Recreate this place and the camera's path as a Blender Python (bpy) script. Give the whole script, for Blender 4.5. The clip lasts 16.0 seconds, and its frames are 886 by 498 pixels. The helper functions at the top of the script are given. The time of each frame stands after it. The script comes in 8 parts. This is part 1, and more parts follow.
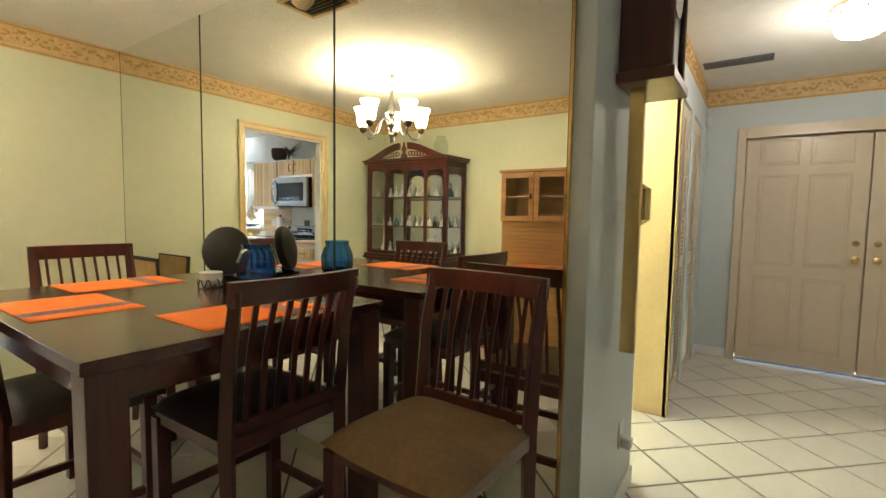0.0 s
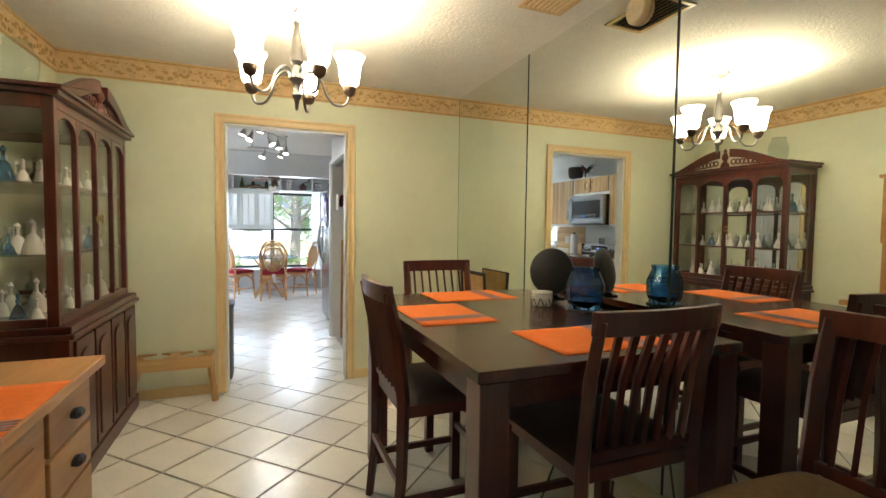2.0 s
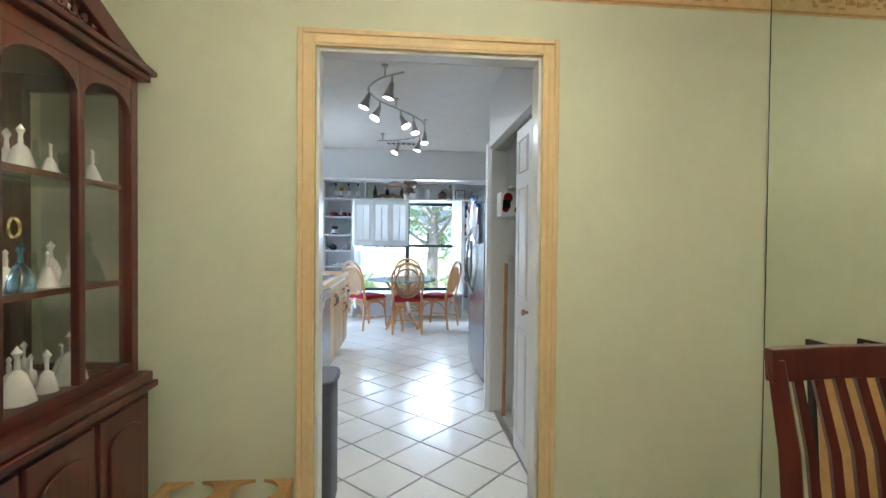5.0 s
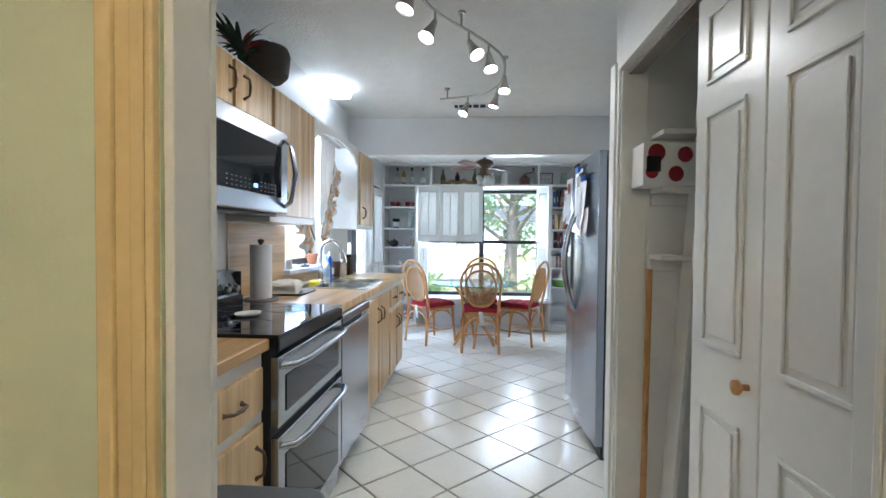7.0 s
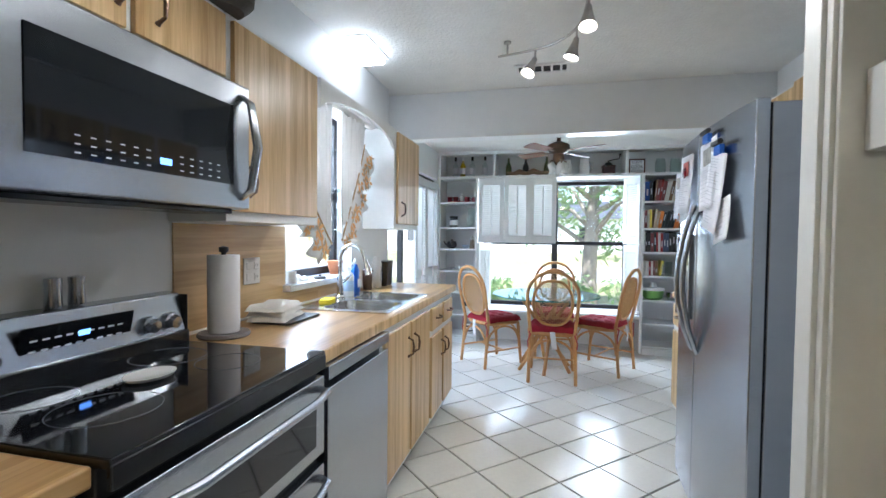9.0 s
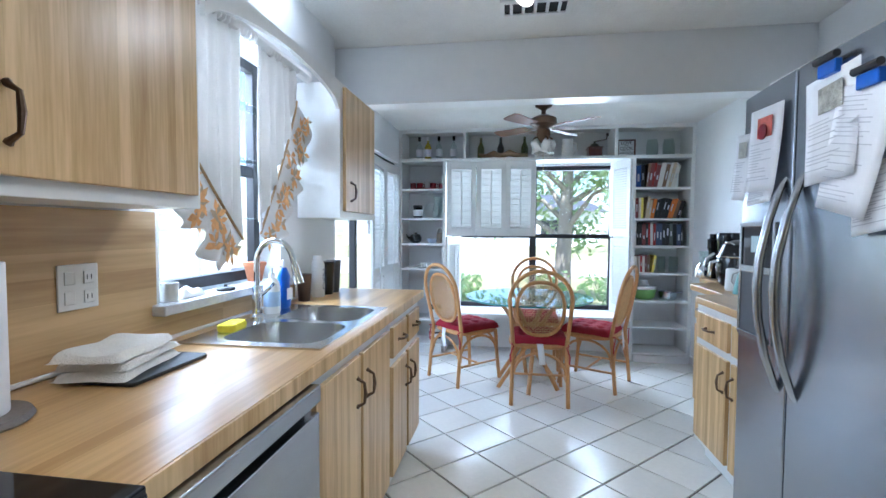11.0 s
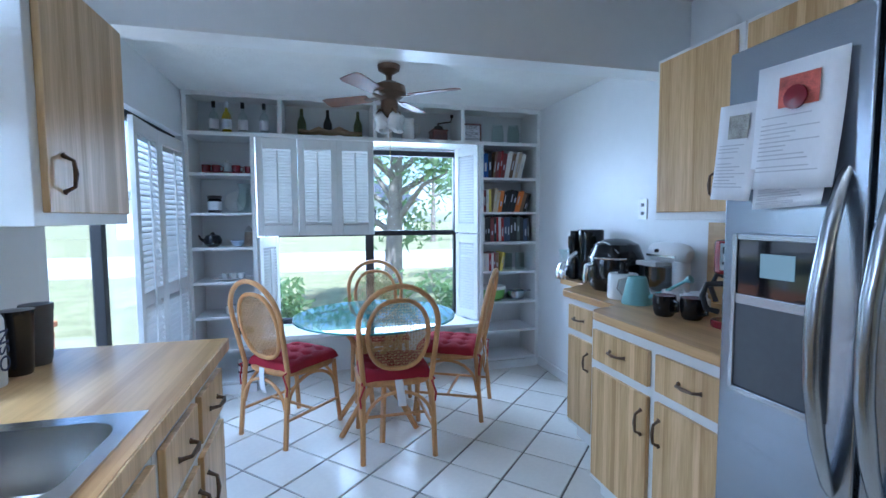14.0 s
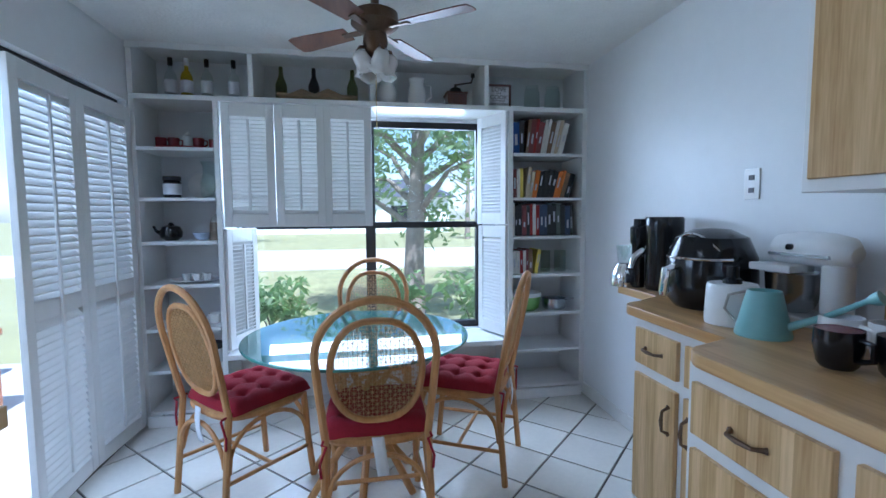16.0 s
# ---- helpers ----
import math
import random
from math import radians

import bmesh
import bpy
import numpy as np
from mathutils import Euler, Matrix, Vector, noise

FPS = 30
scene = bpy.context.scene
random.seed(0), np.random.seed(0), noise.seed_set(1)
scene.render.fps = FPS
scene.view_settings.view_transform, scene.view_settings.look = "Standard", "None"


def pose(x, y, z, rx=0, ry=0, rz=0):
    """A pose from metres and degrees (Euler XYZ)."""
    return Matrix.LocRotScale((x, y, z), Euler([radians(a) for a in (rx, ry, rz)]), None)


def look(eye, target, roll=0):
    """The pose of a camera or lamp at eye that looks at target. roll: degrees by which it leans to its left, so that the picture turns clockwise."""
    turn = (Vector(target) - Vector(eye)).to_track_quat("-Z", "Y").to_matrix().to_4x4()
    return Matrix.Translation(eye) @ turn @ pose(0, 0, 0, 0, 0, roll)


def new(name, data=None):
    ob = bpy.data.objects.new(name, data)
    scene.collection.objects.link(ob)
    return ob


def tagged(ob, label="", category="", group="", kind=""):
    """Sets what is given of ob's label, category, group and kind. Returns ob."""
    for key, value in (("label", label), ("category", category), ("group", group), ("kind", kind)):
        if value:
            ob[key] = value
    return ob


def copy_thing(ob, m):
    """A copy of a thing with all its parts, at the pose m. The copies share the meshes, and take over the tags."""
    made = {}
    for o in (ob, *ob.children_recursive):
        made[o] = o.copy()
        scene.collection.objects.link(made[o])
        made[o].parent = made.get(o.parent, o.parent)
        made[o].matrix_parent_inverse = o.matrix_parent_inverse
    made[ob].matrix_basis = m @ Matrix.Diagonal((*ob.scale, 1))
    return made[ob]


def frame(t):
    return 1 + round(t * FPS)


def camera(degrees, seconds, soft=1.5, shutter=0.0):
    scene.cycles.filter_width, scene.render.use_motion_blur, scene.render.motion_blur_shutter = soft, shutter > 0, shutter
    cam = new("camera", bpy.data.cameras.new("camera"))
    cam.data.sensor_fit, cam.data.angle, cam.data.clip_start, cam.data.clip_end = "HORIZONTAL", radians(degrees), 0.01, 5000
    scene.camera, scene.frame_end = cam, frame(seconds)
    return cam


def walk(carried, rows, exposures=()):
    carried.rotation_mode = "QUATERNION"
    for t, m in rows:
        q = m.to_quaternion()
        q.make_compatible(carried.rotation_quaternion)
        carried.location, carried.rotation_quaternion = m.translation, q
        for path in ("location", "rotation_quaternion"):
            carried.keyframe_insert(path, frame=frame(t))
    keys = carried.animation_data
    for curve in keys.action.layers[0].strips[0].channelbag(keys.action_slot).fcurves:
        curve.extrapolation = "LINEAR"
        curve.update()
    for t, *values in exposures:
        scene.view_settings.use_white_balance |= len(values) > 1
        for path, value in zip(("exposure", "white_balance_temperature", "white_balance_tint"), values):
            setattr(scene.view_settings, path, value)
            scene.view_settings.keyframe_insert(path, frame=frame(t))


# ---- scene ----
cam = camera(88.3, 16.0)
METRES, EYE, TILT, LEAN, TURN = 7.2, 1.24, 0.0, 0.0, 34.7
ROWS = [
    (0.0, 0.0, 0.0, 0.0, 0.06, -4.04, -0.92),
    (0.5, -0.0018, -0.0076, 0.0009, 12.99, -3.91, -0.83),
    (1.0, -0.0052, -0.0139, 0.0041, 21.01, -3.41, -0.86),
    (1.5, -0.017, -0.0164, 0.0057, 27.49, -2.88, -0.8),
    (2.0, -0.0329, -0.0044, 0.0051, 33.79, -2.71, -0.75),
    (2.5, -0.0531, 0.0238, 0.0078, 38.95, -2.32, -0.67),
    (3.0, -0.0823, 0.0481, 0.0094, 42.31, -1.92, -0.6),
    (3.5, -0.1236, 0.0702, 0.01, 45.13, -1.59, -0.63),
    (4.0, -0.1641, 0.0987, 0.0093, 47.56, -1.32, -0.64),
    (6.5, -0.3692, 0.2449, 0.0002, 55.52, -1.12, -0.47),
    (7.0, -0.3974, 0.2683, 0.0003, 59.64, -1.38, -0.53),
    (7.5, -0.4212, 0.291, 0.0047, 64.59, -1.6, -0.55),
    (8.0, -0.4438, 0.308, 0.0062, 68.84, -1.71, -0.57),
    (10.5, -0.5752, 0.3748, 0.0029, 66.97, -2.17, -0.41),
    (11.0, -0.5968, 0.3779, 0.0032, 63.85, -2.51, -0.3),
    (11.5, -0.6235, 0.3799, 0.0071, 59.69, -2.73, -0.19),
    (12.0, -0.6428, 0.376, 0.0073, 54.4, -2.83, -0.04),
    (12.5, -0.6561, 0.3705, 0.0107, 49.12, -2.92, 0.2),
    (13.0, -0.6667, 0.377, 0.0134, 44.98, -3.29, 0.39),
    (13.5, -0.6851, 0.399, 0.0136, 42.38, -3.65, 0.37),
    (14.0, -0.7082, 0.4274, 0.0129, 40.76, -3.98, 0.31),
    (14.5, -0.7339, 0.4496, 0.0077, 39.98, -4.33, 0.34),
    (15.0, -0.7535, 0.4725, 0.0045, 40.79, -4.51, 0.39),
    (15.5, -0.7627, 0.5034, 0.0026, 43.06, -4.47, 0.46),
    (16.0, -0.7708, 0.5273, 0.0029, 45.38, -4.24, 0.39),
]
walk(cam, [(t, pose(0, 0, EYE, TILT, LEAN, TURN) @ pose(METRES * x, METRES * y, METRES * z, 90 + pitch, roll, yaw)) for t, x, y, z, yaw, pitch, roll in ROWS],
     [(0, 2.1, 6100, 9), (1, 1.95, 5850, 10), (2, 1.85, 5750, 10), (4, 1.95, 5150, 9), (6.3, 1.65, 5300, 8), (7.5, 1.65, 5550, 10), (8.2, 1.65, 5550, 10), (10.5, 1.65, 5350, 10), (11.5, 1.4, 4900, 9), (13.5, 1.2, 4550, 9), (16, 0.9, 4850, 10)])

# ---- daylight ----
world = bpy.data.worlds.new("sky")
scene.world = world
world.use_nodes = True
wn = world.node_tree.nodes
sky = wn.new("ShaderNodeTexSky")
sky.sky_type, sky.sun_disc, sky.sun_elevation, sky.sun_rotation = "NISHITA", False, radians(60), radians(95)
world.node_tree.links.new(sky.outputs[0], wn["Background"].inputs[0])
wn["Background"].inputs[1].default_value = 0.15
sun = new("sun", bpy.data.lights.new("sun", "SUN"))
sun.data.energy, sun.data.angle, sun.data.color = 5.0, radians(0.5), (1.0, 0.95, 0.87)
sun.matrix_world = look((9, 1.5, 32), (-9, -0.5, 0))


def sky_light(name, at, aim, w, h, watts):
    """A panel of sky light outside an opening."""
    ob = new(name, bpy.data.lights.new(name, "AREA"))
    ob.data.shape, ob.data.size, ob.data.size_y, ob.data.energy, ob.data.color = "RECTANGLE", w, h, watts, (0.86, 0.93, 1.0)
    ob.matrix_world = look(at, aim)
    return ob


TRACK_WATTS = 6.5
sky_light("sky_at_nook_window", (-10.6, 0.0, 1.9), (-6.5, 0.1, 0.35), 1.7, 1.3, 44)
sky_light("sky_at_patio_door", (-8.6, -2.2, 2.2), (-8.3, 0.9, 0.7), 1.7, 1.3, 24)
sky_light("sky_at_sink_window", (-6.74, -1.85, 1.9), (-6.6, 0.6, 0.9), 0.7, 0.8, 26)


def point_light(name, at, watts, colour, radius=0.04):
    ob = new(name, bpy.data.lights.new(name, "POINT"))
    ob.data.energy, ob.data.color, ob.data.shadow_soft_size = watts, colour, radius
    ob.location = at
    return ob


# ---- materials ----
def material(name, colour, rough=0.5, metal=0.0, vary=0.12, scale=6.0, bump=0.0, bump_scale=120.0, spec=0.5, stretch=(1, 1, 1), coat=0.0):
    """A surface with broad and fine variation of colour and gloss, and fine relief."""
    m = bpy.data.materials.new(name)
    m.use_nodes = True
    t = m.node_tree
    n, l = t.nodes, t.links
    b = n["Principled BSDF"]
    b.inputs["Roughness"].default_value, b.inputs["Metallic"].default_value = rough, metal
    b.inputs["Specular IOR Level"].default_value, b.inputs["Coat Weight"].default_value = spec, coat
    co, mp = n.new("ShaderNodeTexCoord"), n.new("ShaderNodeMapping")
    mp.inputs["Scale"].default_value = stretch
    l.new(co.outputs["Object"], mp.inputs[0])
    big, fine, mix = n.new("ShaderNodeTexNoise"), n.new("ShaderNodeTexNoise"), n.new("ShaderNodeMix")
    big.inputs["Scale"].default_value, big.inputs["Detail"].default_value = scale, 4
    fine.inputs["Scale"].default_value, fine.inputs["Detail"].default_value = scale * 9, 3
    l.new(mp.outputs[0], big.inputs[0]), l.new(mp.outputs[0], fine.inputs[0])
    add = n.new("ShaderNodeMath")
    add.operation = "MULTIPLY_ADD"
    add.inputs[1].default_value = 0.5
    l.new(fine.outputs[0], add.inputs[0])
    half = n.new("ShaderNodeMath")
    half.operation = "MULTIPLY"
    half.inputs[1].default_value = 0.5
    l.new(big.outputs[0], half.inputs[0]), l.new(half.outputs[0], add.inputs[2])
    mix.data_type = "RGBA"
    ramp = n.new("ShaderNodeMapRange")
    ramp.inputs[1].default_value, ramp.inputs[2].default_value = 0.3, 0.7
    l.new(add.outputs[0], ramp.inputs[0]), l.new(ramp.outputs[0], mix.inputs[0])
    mix.inputs[6].default_value = (*[c * (1 - vary) for c in colour], 1)
    mix.inputs[7].default_value = (*[min(1, c * (1 + vary)) for c in colour], 1)
    l.new(mix.outputs[2], b.inputs["Base Color"])
    if bump:
        bn, bt = n.new("ShaderNodeBump"), n.new("ShaderNodeTexNoise")
        bt.inputs["Scale"].default_value, bt.inputs["Detail"].default_value = bump_scale, 3
        bn.inputs["Strength"].default_value, bn.inputs["Distance"].default_value = bump, 0.004
        l.new(mp.outputs[0], bt.inputs[0]), l.new(bt.outputs[0], bn.inputs["Height"]), l.new(bn.outputs[0], b.inputs["Normal"])
    return m


def wood(name, dark, light, along="Z", rough=0.4, scale=14.0, strips=0.0, coat=0.0, coords="Object"):
    """Wood with grain along one axis; strips: the width of butcher-block staves."""
    m = bpy.data.materials.new(name)
    m.use_nodes = True
    n, l = m.node_tree.nodes, m.node_tree.links
    b = n["Principled BSDF"]
    b.inputs["Roughness"].default_value, b.inputs["Coat Weight"].default_value, b.inputs["Coat Roughness"].default_value = rough, coat, 0.15
    co, mp = n.new("ShaderNodeTexCoord"), n.new("ShaderNodeMapping")
    mp.inputs["Scale"].default_value = {"X": (0.06, 1, 1), "Y": (1, 0.06, 1), "Z": (1, 1, 0.06)}[along]
    l.new(co.outputs[coords], mp.inputs[0])
    g, f = n.new("ShaderNodeTexNoise"), n.new("ShaderNodeTexNoise")
    g.inputs["Scale"].default_value, g.inputs["Detail"].default_value, g.inputs["Distortion"].default_value = scale, 5, 0.6
    f.inputs["Scale"].default_value, f.inputs["Detail"].default_value = scale * 8, 3
    l.new(mp.outputs[0], g.inputs[0]), l.new(mp.outputs[0], f.inputs[0])
    s = n.new("ShaderNodeMath")
    s.operation = "MULTIPLY_ADD"
    s.inputs[1].default_value = 0.35
    k = n.new("ShaderNodeMath")
    k.operation = "MULTIPLY"
    k.inputs[1].default_value = 0.65
    l.new(f.outputs[0], s.inputs[0]), l.new(g.outputs[0], k.inputs[0]), l.new(k.outputs[0], s.inputs[2])
    out = s.outputs[0]
    if strips:
        sm = n.new("ShaderNodeMapping")
        sm.inputs["Scale"].default_value = {"X": (0.9, 1 / strips, 1 / strips), "Y": (1 / strips, 0.9, 1 / strips), "Z": (1 / strips, 1 / strips, 0.9)}[along]
        l.new(co.outputs[coords], sm.inputs[0])
        fl = n.new("ShaderNodeVectorMath")
        fl.operation = "FLOOR"
        l.new(sm.outputs[0], fl.inputs[0])
        wn_ = n.new("ShaderNodeTexWhiteNoise")
        l.new(fl.outputs[0], wn_.inputs[0])
        t2 = n.new("ShaderNodeMath")
        t2.operation = "MULTIPLY_ADD"
        t2.inputs[1].default_value = 0.22
        l.new(wn_.outputs[0], t2.inputs[0])
        t3 = n.new("ShaderNodeMath")
        t3.operation = "ADD"
        t3.inputs[1].default_value = -0.11
        l.new(out, t3.inputs[0]), l.new(t3.outputs[0], t2.inputs[2])
        out = t2.outputs[0]
    r = n.new("ShaderNodeValToRGB")
    r.color_ramp.elements[0].position, r.color_ramp.elements[1].position = 0.32, 0.68
    r.color_ramp.elements[0].color, r.color_ramp.elements[1].color = (*dark, 1), (*light, 1)
    l.new(out, r.inputs[0]), l.new(r.outputs[0], b.inputs["Base Color"])
    bn = n.new("ShaderNodeBump")
    bn.inputs["Strength"].default_value, bn.inputs["Distance"].default_value = 0.15, 0.002
    l.new(out, bn.inputs["Height"]), l.new(bn.outputs[0], b.inputs["Normal"])
    return m


def glass(name, colour=(1, 1, 1), rough=0.0, ior=1.45):
    m = bpy.data.materials.new(name)
    m.use_nodes = True
    b = m.node_tree.nodes["Principled BSDF"]
    b.inputs["Base Color"].default_value = (*colour, 1)
    b.inputs["Transmission Weight"].default_value, b.inputs["Roughness"].default_value, b.inputs["IOR"].default_value = 1, rough, ior
    return m


def pane_glass(name, gloss=0.08, tint=(1, 1, 1)):
    """Thin glass: clear, with a faint mirror gloss that grows at grazing angles."""
    m = bpy.data.materials.new(name)
    m.use_nodes = True
    n, l = m.node_tree.nodes, m.node_tree.links
    n.remove(n["Principled BSDF"])
    tr, gl, mx, fr = n.new("ShaderNodeBsdfTransparent"), n.new("ShaderNodeBsdfGlossy"), n.new("ShaderNodeMixShader"), n.new("ShaderNodeLayerWeight")
    pw, mu = n.new("ShaderNodeMath"), n.new("ShaderNodeMath")
    pw.operation, mu.operation = "POWER", "MULTIPLY_ADD"
    pw.inputs[1].default_value, mu.inputs[1].default_value, mu.inputs[2].default_value = 5.0, 0.85, gloss * 0.5
    tr.inputs[0].default_value = (*tint, 1)
    gl.inputs["Roughness"].default_value = 0.01
    l.new(fr.outputs["Facing"], pw.inputs[0]), l.new(pw.outputs[0], mu.inputs[0]), l.new(mu.outputs[0], mx.inputs[0])
    l.new(tr.outputs[0], mx.inputs[1]), l.new(gl.outputs[0], mx.inputs[2])
    l.new(mx.outputs[0], n["Material Output"].inputs[0])
    return m


def glow(name, colour, strength, base=(0.9, 0.9, 0.85)):
    m = bpy.data.materials.new(name)
    m.use_nodes = True
    b = m.node_tree.nodes["Principled BSDF"]
    b.inputs["Base Color"].default_value, b.inputs["Roughness"].default_value = (*base, 1), 0.35
    b.inputs["Emission Color"].default_value, b.inputs["Emission Strength"].default_value = (*colour, 1), strength
    return m


M_GREEN = material("pale_green_paint", (0.72, 0.75, 0.56), 0.45, vary=0.03, scale=1.5, bump=0.12, bump_scale=220)
M_GREY = material("grey_blue_paint", (0.62, 0.68, 0.70), 0.45, vary=0.03, scale=1.5, bump=0.12, bump_scale=220)
M_WHITE = material("white_wall_paint", (0.80, 0.81, 0.81), 0.40, vary=0.025, scale=1.5, bump=0.12, bump_scale=200)
M_CEIL = material("textured_ceiling_paint", (0.82, 0.81, 0.77), 0.7, vary=0.05, scale=9, bump=1.0, bump_scale=55)
M_TRIM = material("cream_gloss_trim", (0.80, 0.62, 0.33), 0.25, vary=0.06, scale=4, bump=0.05)
M_WTRIM = material("white_gloss_paint", (0.80, 0.80, 0.78), 0.3, vary=0.035, scale=3, bump=0.04)
M_CREAM = material("cream_door_paint", (0.72, 0.61, 0.48), 0.3, vary=0.04, scale=3, bump=0.04)
M_BORDER = material("tan_wallpaper_border", (0.70, 0.50, 0.24), 0.6, vary=0.25, scale=22, bump=0.3, bump_scale=60)
M_BORDER2 = material("tan_border_relief", (0.52, 0.32, 0.11), 0.6, vary=0.25, scale=30)
M_MIRROR = material("mirror_silver", (0.86, 0.89, 0.83), 0.0, 1.0, vary=0.005)
M_MEDGE = material("dark_mirror_edge", (0.03, 0.05, 0.04), 0.2, vary=0.2)
M_BRASS = material("brass", (0.75, 0.56, 0.25), 0.25, 1.0, vary=0.1)
M_GROUT = material("dark_grout", (0.11, 0.095, 0.08), 0.9, vary=0.25, scale=8, bump=0.3)
M_MAHOG = wood("red_mahogany", (0.045, 0.008, 0.006), (0.125, 0.024, 0.015), "Z", 0.28, 10, coat=0.3)
M_TABLE = wood("dark_table_wood", (0.040, 0.010, 0.007), (0.100, 0.025, 0.015), "X", 0.22, 9, coat=0.4)
M_OAK = wood("golden_oak", (0.36, 0.17, 0.055), (0.55, 0.30, 0.11), "X", 0.42, 10)
M_PINE = wood("light_pine", (0.46, 0.26, 0.09), (0.64, 0.41, 0.17), "Y", 0.45, 9)
M_LAM = wood("striped_maple_laminate", (0.46, 0.275, 0.10), (0.77, 0.545, 0.275), "Z", 0.33, 18, strips=0.028)
M_BLOCK = wood("butcher_block_laminate", (0.46, 0.255, 0.088), (0.68, 0.445, 0.195), "X", 0.28, 12, strips=0.035)
M_SPLASH = wood("laminate_backsplash", (0.42, 0.265, 0.11), (0.64, 0.44, 0.215), "X", 0.4, 12, strips=0.06)
M_RATTAN = wood("honey_rattan", (0.45, 0.21, 0.065), (0.66, 0.36, 0.13), "Z", 0.38, 16)
M_CANE = material("woven_cane", (0.62, 0.40, 0.18), 0.5, vary=0.2, scale=40)
M_SUEDE = material("tan_suede", (0.20, 0.125, 0.06), 0.9, vary=0.2, scale=7, bump=0.25, bump_scale=300)
M_DSEAT = material("dark_brown_leather", (0.055, 0.038, 0.028), 0.5, vary=0.2, scale=9, bump=0.2, bump_scale=200)
M_RED = material("crimson_cotton", (0.34, 0.012, 0.03), 0.9, vary=0.15, scale=12, bump=0.4, bump_scale=500)
M_ORANGE = material("orange_woven_mat", (0.85, 0.20, 0.015), 0.85, vary=0.1, scale=30, bump=0.4, bump_scale=600)
M_STRIPE = material("grey_violet_stripe", (0.28, 0.20, 0.22), 0.85, vary=0.1, scale=40)
M_STEEL = material("brushed_stainless", (0.43, 0.45, 0.48), 0.24, 1.0, vary=0.06, scale=3, stretch=(1, 1, 12), bump=0.03, bump_scale=300)
M_DSTEEL = material("dark_stainless", (0.42, 0.45, 0.50), 0.25, 1.0, vary=0.05, scale=3, stretch=(1, 1, 10), bump=0.03, bump_scale=300)
M_SINK = material("sink_steel", (0.62, 0.61, 0.59), 0.22, 1.0, vary=0.06, scale=4, stretch=(8, 1, 1), bump=0.02, bump_scale=300)
M_CHROME = material("chrome", (0.80, 0.81, 0.83), 0.06, 1.0, vary=0.02)
M_NICKEL = material("brushed_nickel", (0.45, 0.43, 0.40), 0.3, 1.0, vary=0.08)
M_PEWTER = material("dark_pewter", (0.22, 0.21, 0.20), 0.35, 1.0, vary=0.1)
M_BRONZE = material("antique_bronze", (0.16, 0.105, 0.07), 0.38, 0.9, vary=0.25, scale=20)
M_BLACK = material("black_gloss_plastic", (0.010, 0.010, 0.012), 0.15, vary=0.2)
M_BLACKM = material("black_matt", (0.018, 0.018, 0.020), 0.55, vary=0.2, bump=0.1)
M_BGLASS = material("black_ceramic_glass", (0.008, 0.009, 0.012), 0.05, vary=0.1)
M_WHITEP = material("white_plastic", (0.78, 0.78, 0.77), 0.3, vary=0.02)
M_PAPER = material("white_paper", (0.78, 0.78, 0.80), 0.85, vary=0.03, scale=9)
M_PRINT = material("grey_print", (0.55, 0.55, 0.58), 0.85, vary=0.1)
M_CLOTH = material("white_terry", (0.80, 0.77, 0.72), 0.95, vary=0.06, scale=12, bump=0.8, bump_scale=260)
M_TEAL = material("teal_enamel", (0.24, 0.47, 0.47), 0.3, vary=0.05)
M_BLUEP = material("blue_plastic", (0.02, 0.12, 0.55), 0.3, vary=0.1)
M_DRED = material("dark_red_enamel", (0.20, 0.01, 0.02), 0.25, vary=0.1)
M_CERAM = material("white_ceramic", (0.76, 0.75, 0.72), 0.2, vary=0.03)
M_YELLOW = material("yellow_sponge", (0.80, 0.66, 0.03), 0.9, vary=0.12, scale=60, bump=0.8, bump_scale=250)
M_TERRA = material("terracotta", (0.42, 0.16, 0.07), 0.8, vary=0.15)
M_WICKER = material("tan_wicker", (0.42, 0.27, 0.13), 0.7, vary=0.3, scale=40, bump=0.8, bump_scale=90)
M_MITT = material("grey_quilted_cloth", (0.10, 0.088, 0.078), 0.95, vary=0.25, scale=30, bump=0.8, bump_scale=130)
M_LEAF = material("green_leaf", (0.11, 0.18, 0.07), 0.5, vary=0.5, scale=9)
M_DLEAF = material("dark_leaf", (0.022, 0.05, 0.02), 0.5, vary=0.5, scale=9)
M_CURT = material("sheer_white_curtain", (0.80, 0.78, 0.76), 0.9, vary=0.05, scale=20)
# leaves and sheer cloth let daylight through
for leaf, share, through_colour in ((M_LEAF, 0.6, (0.42, 0.55, 0.26, 1)), (M_CURT, 0.2, (0.75, 0.72, 0.68, 1))):
    ln, ll = leaf.node_tree.nodes, leaf.node_tree.links
    tr, mx = ln.new("ShaderNodeBsdfTranslucent"), ln.new("ShaderNodeMixShader")
    tr.inputs[0].default_value = through_colour
    mx.inputs[0].default_value = share
    ll.new(ln["Principled BSDF"].outputs[0], mx.inputs[1])
    ll.new(tr.outputs[0], mx.inputs[2])
    ll.new(mx.outputs[0], ln["Material Output"].inputs[0])
M_BARK = material("pale_bark", (0.26, 0.22, 0.18), 0.9, vary=0.3, scale=14, bump=0.8, bump_scale=40)
M_GRASS = material("dry_grass", (0.28, 0.27, 0.13), 0.95, vary=0.35, scale=2.5, bump=0.6, bump_scale=60)
M_ROADM = material("sunlit_concrete", (0.50, 0.48, 0.44), 0.9, vary=0.1, scale=2)
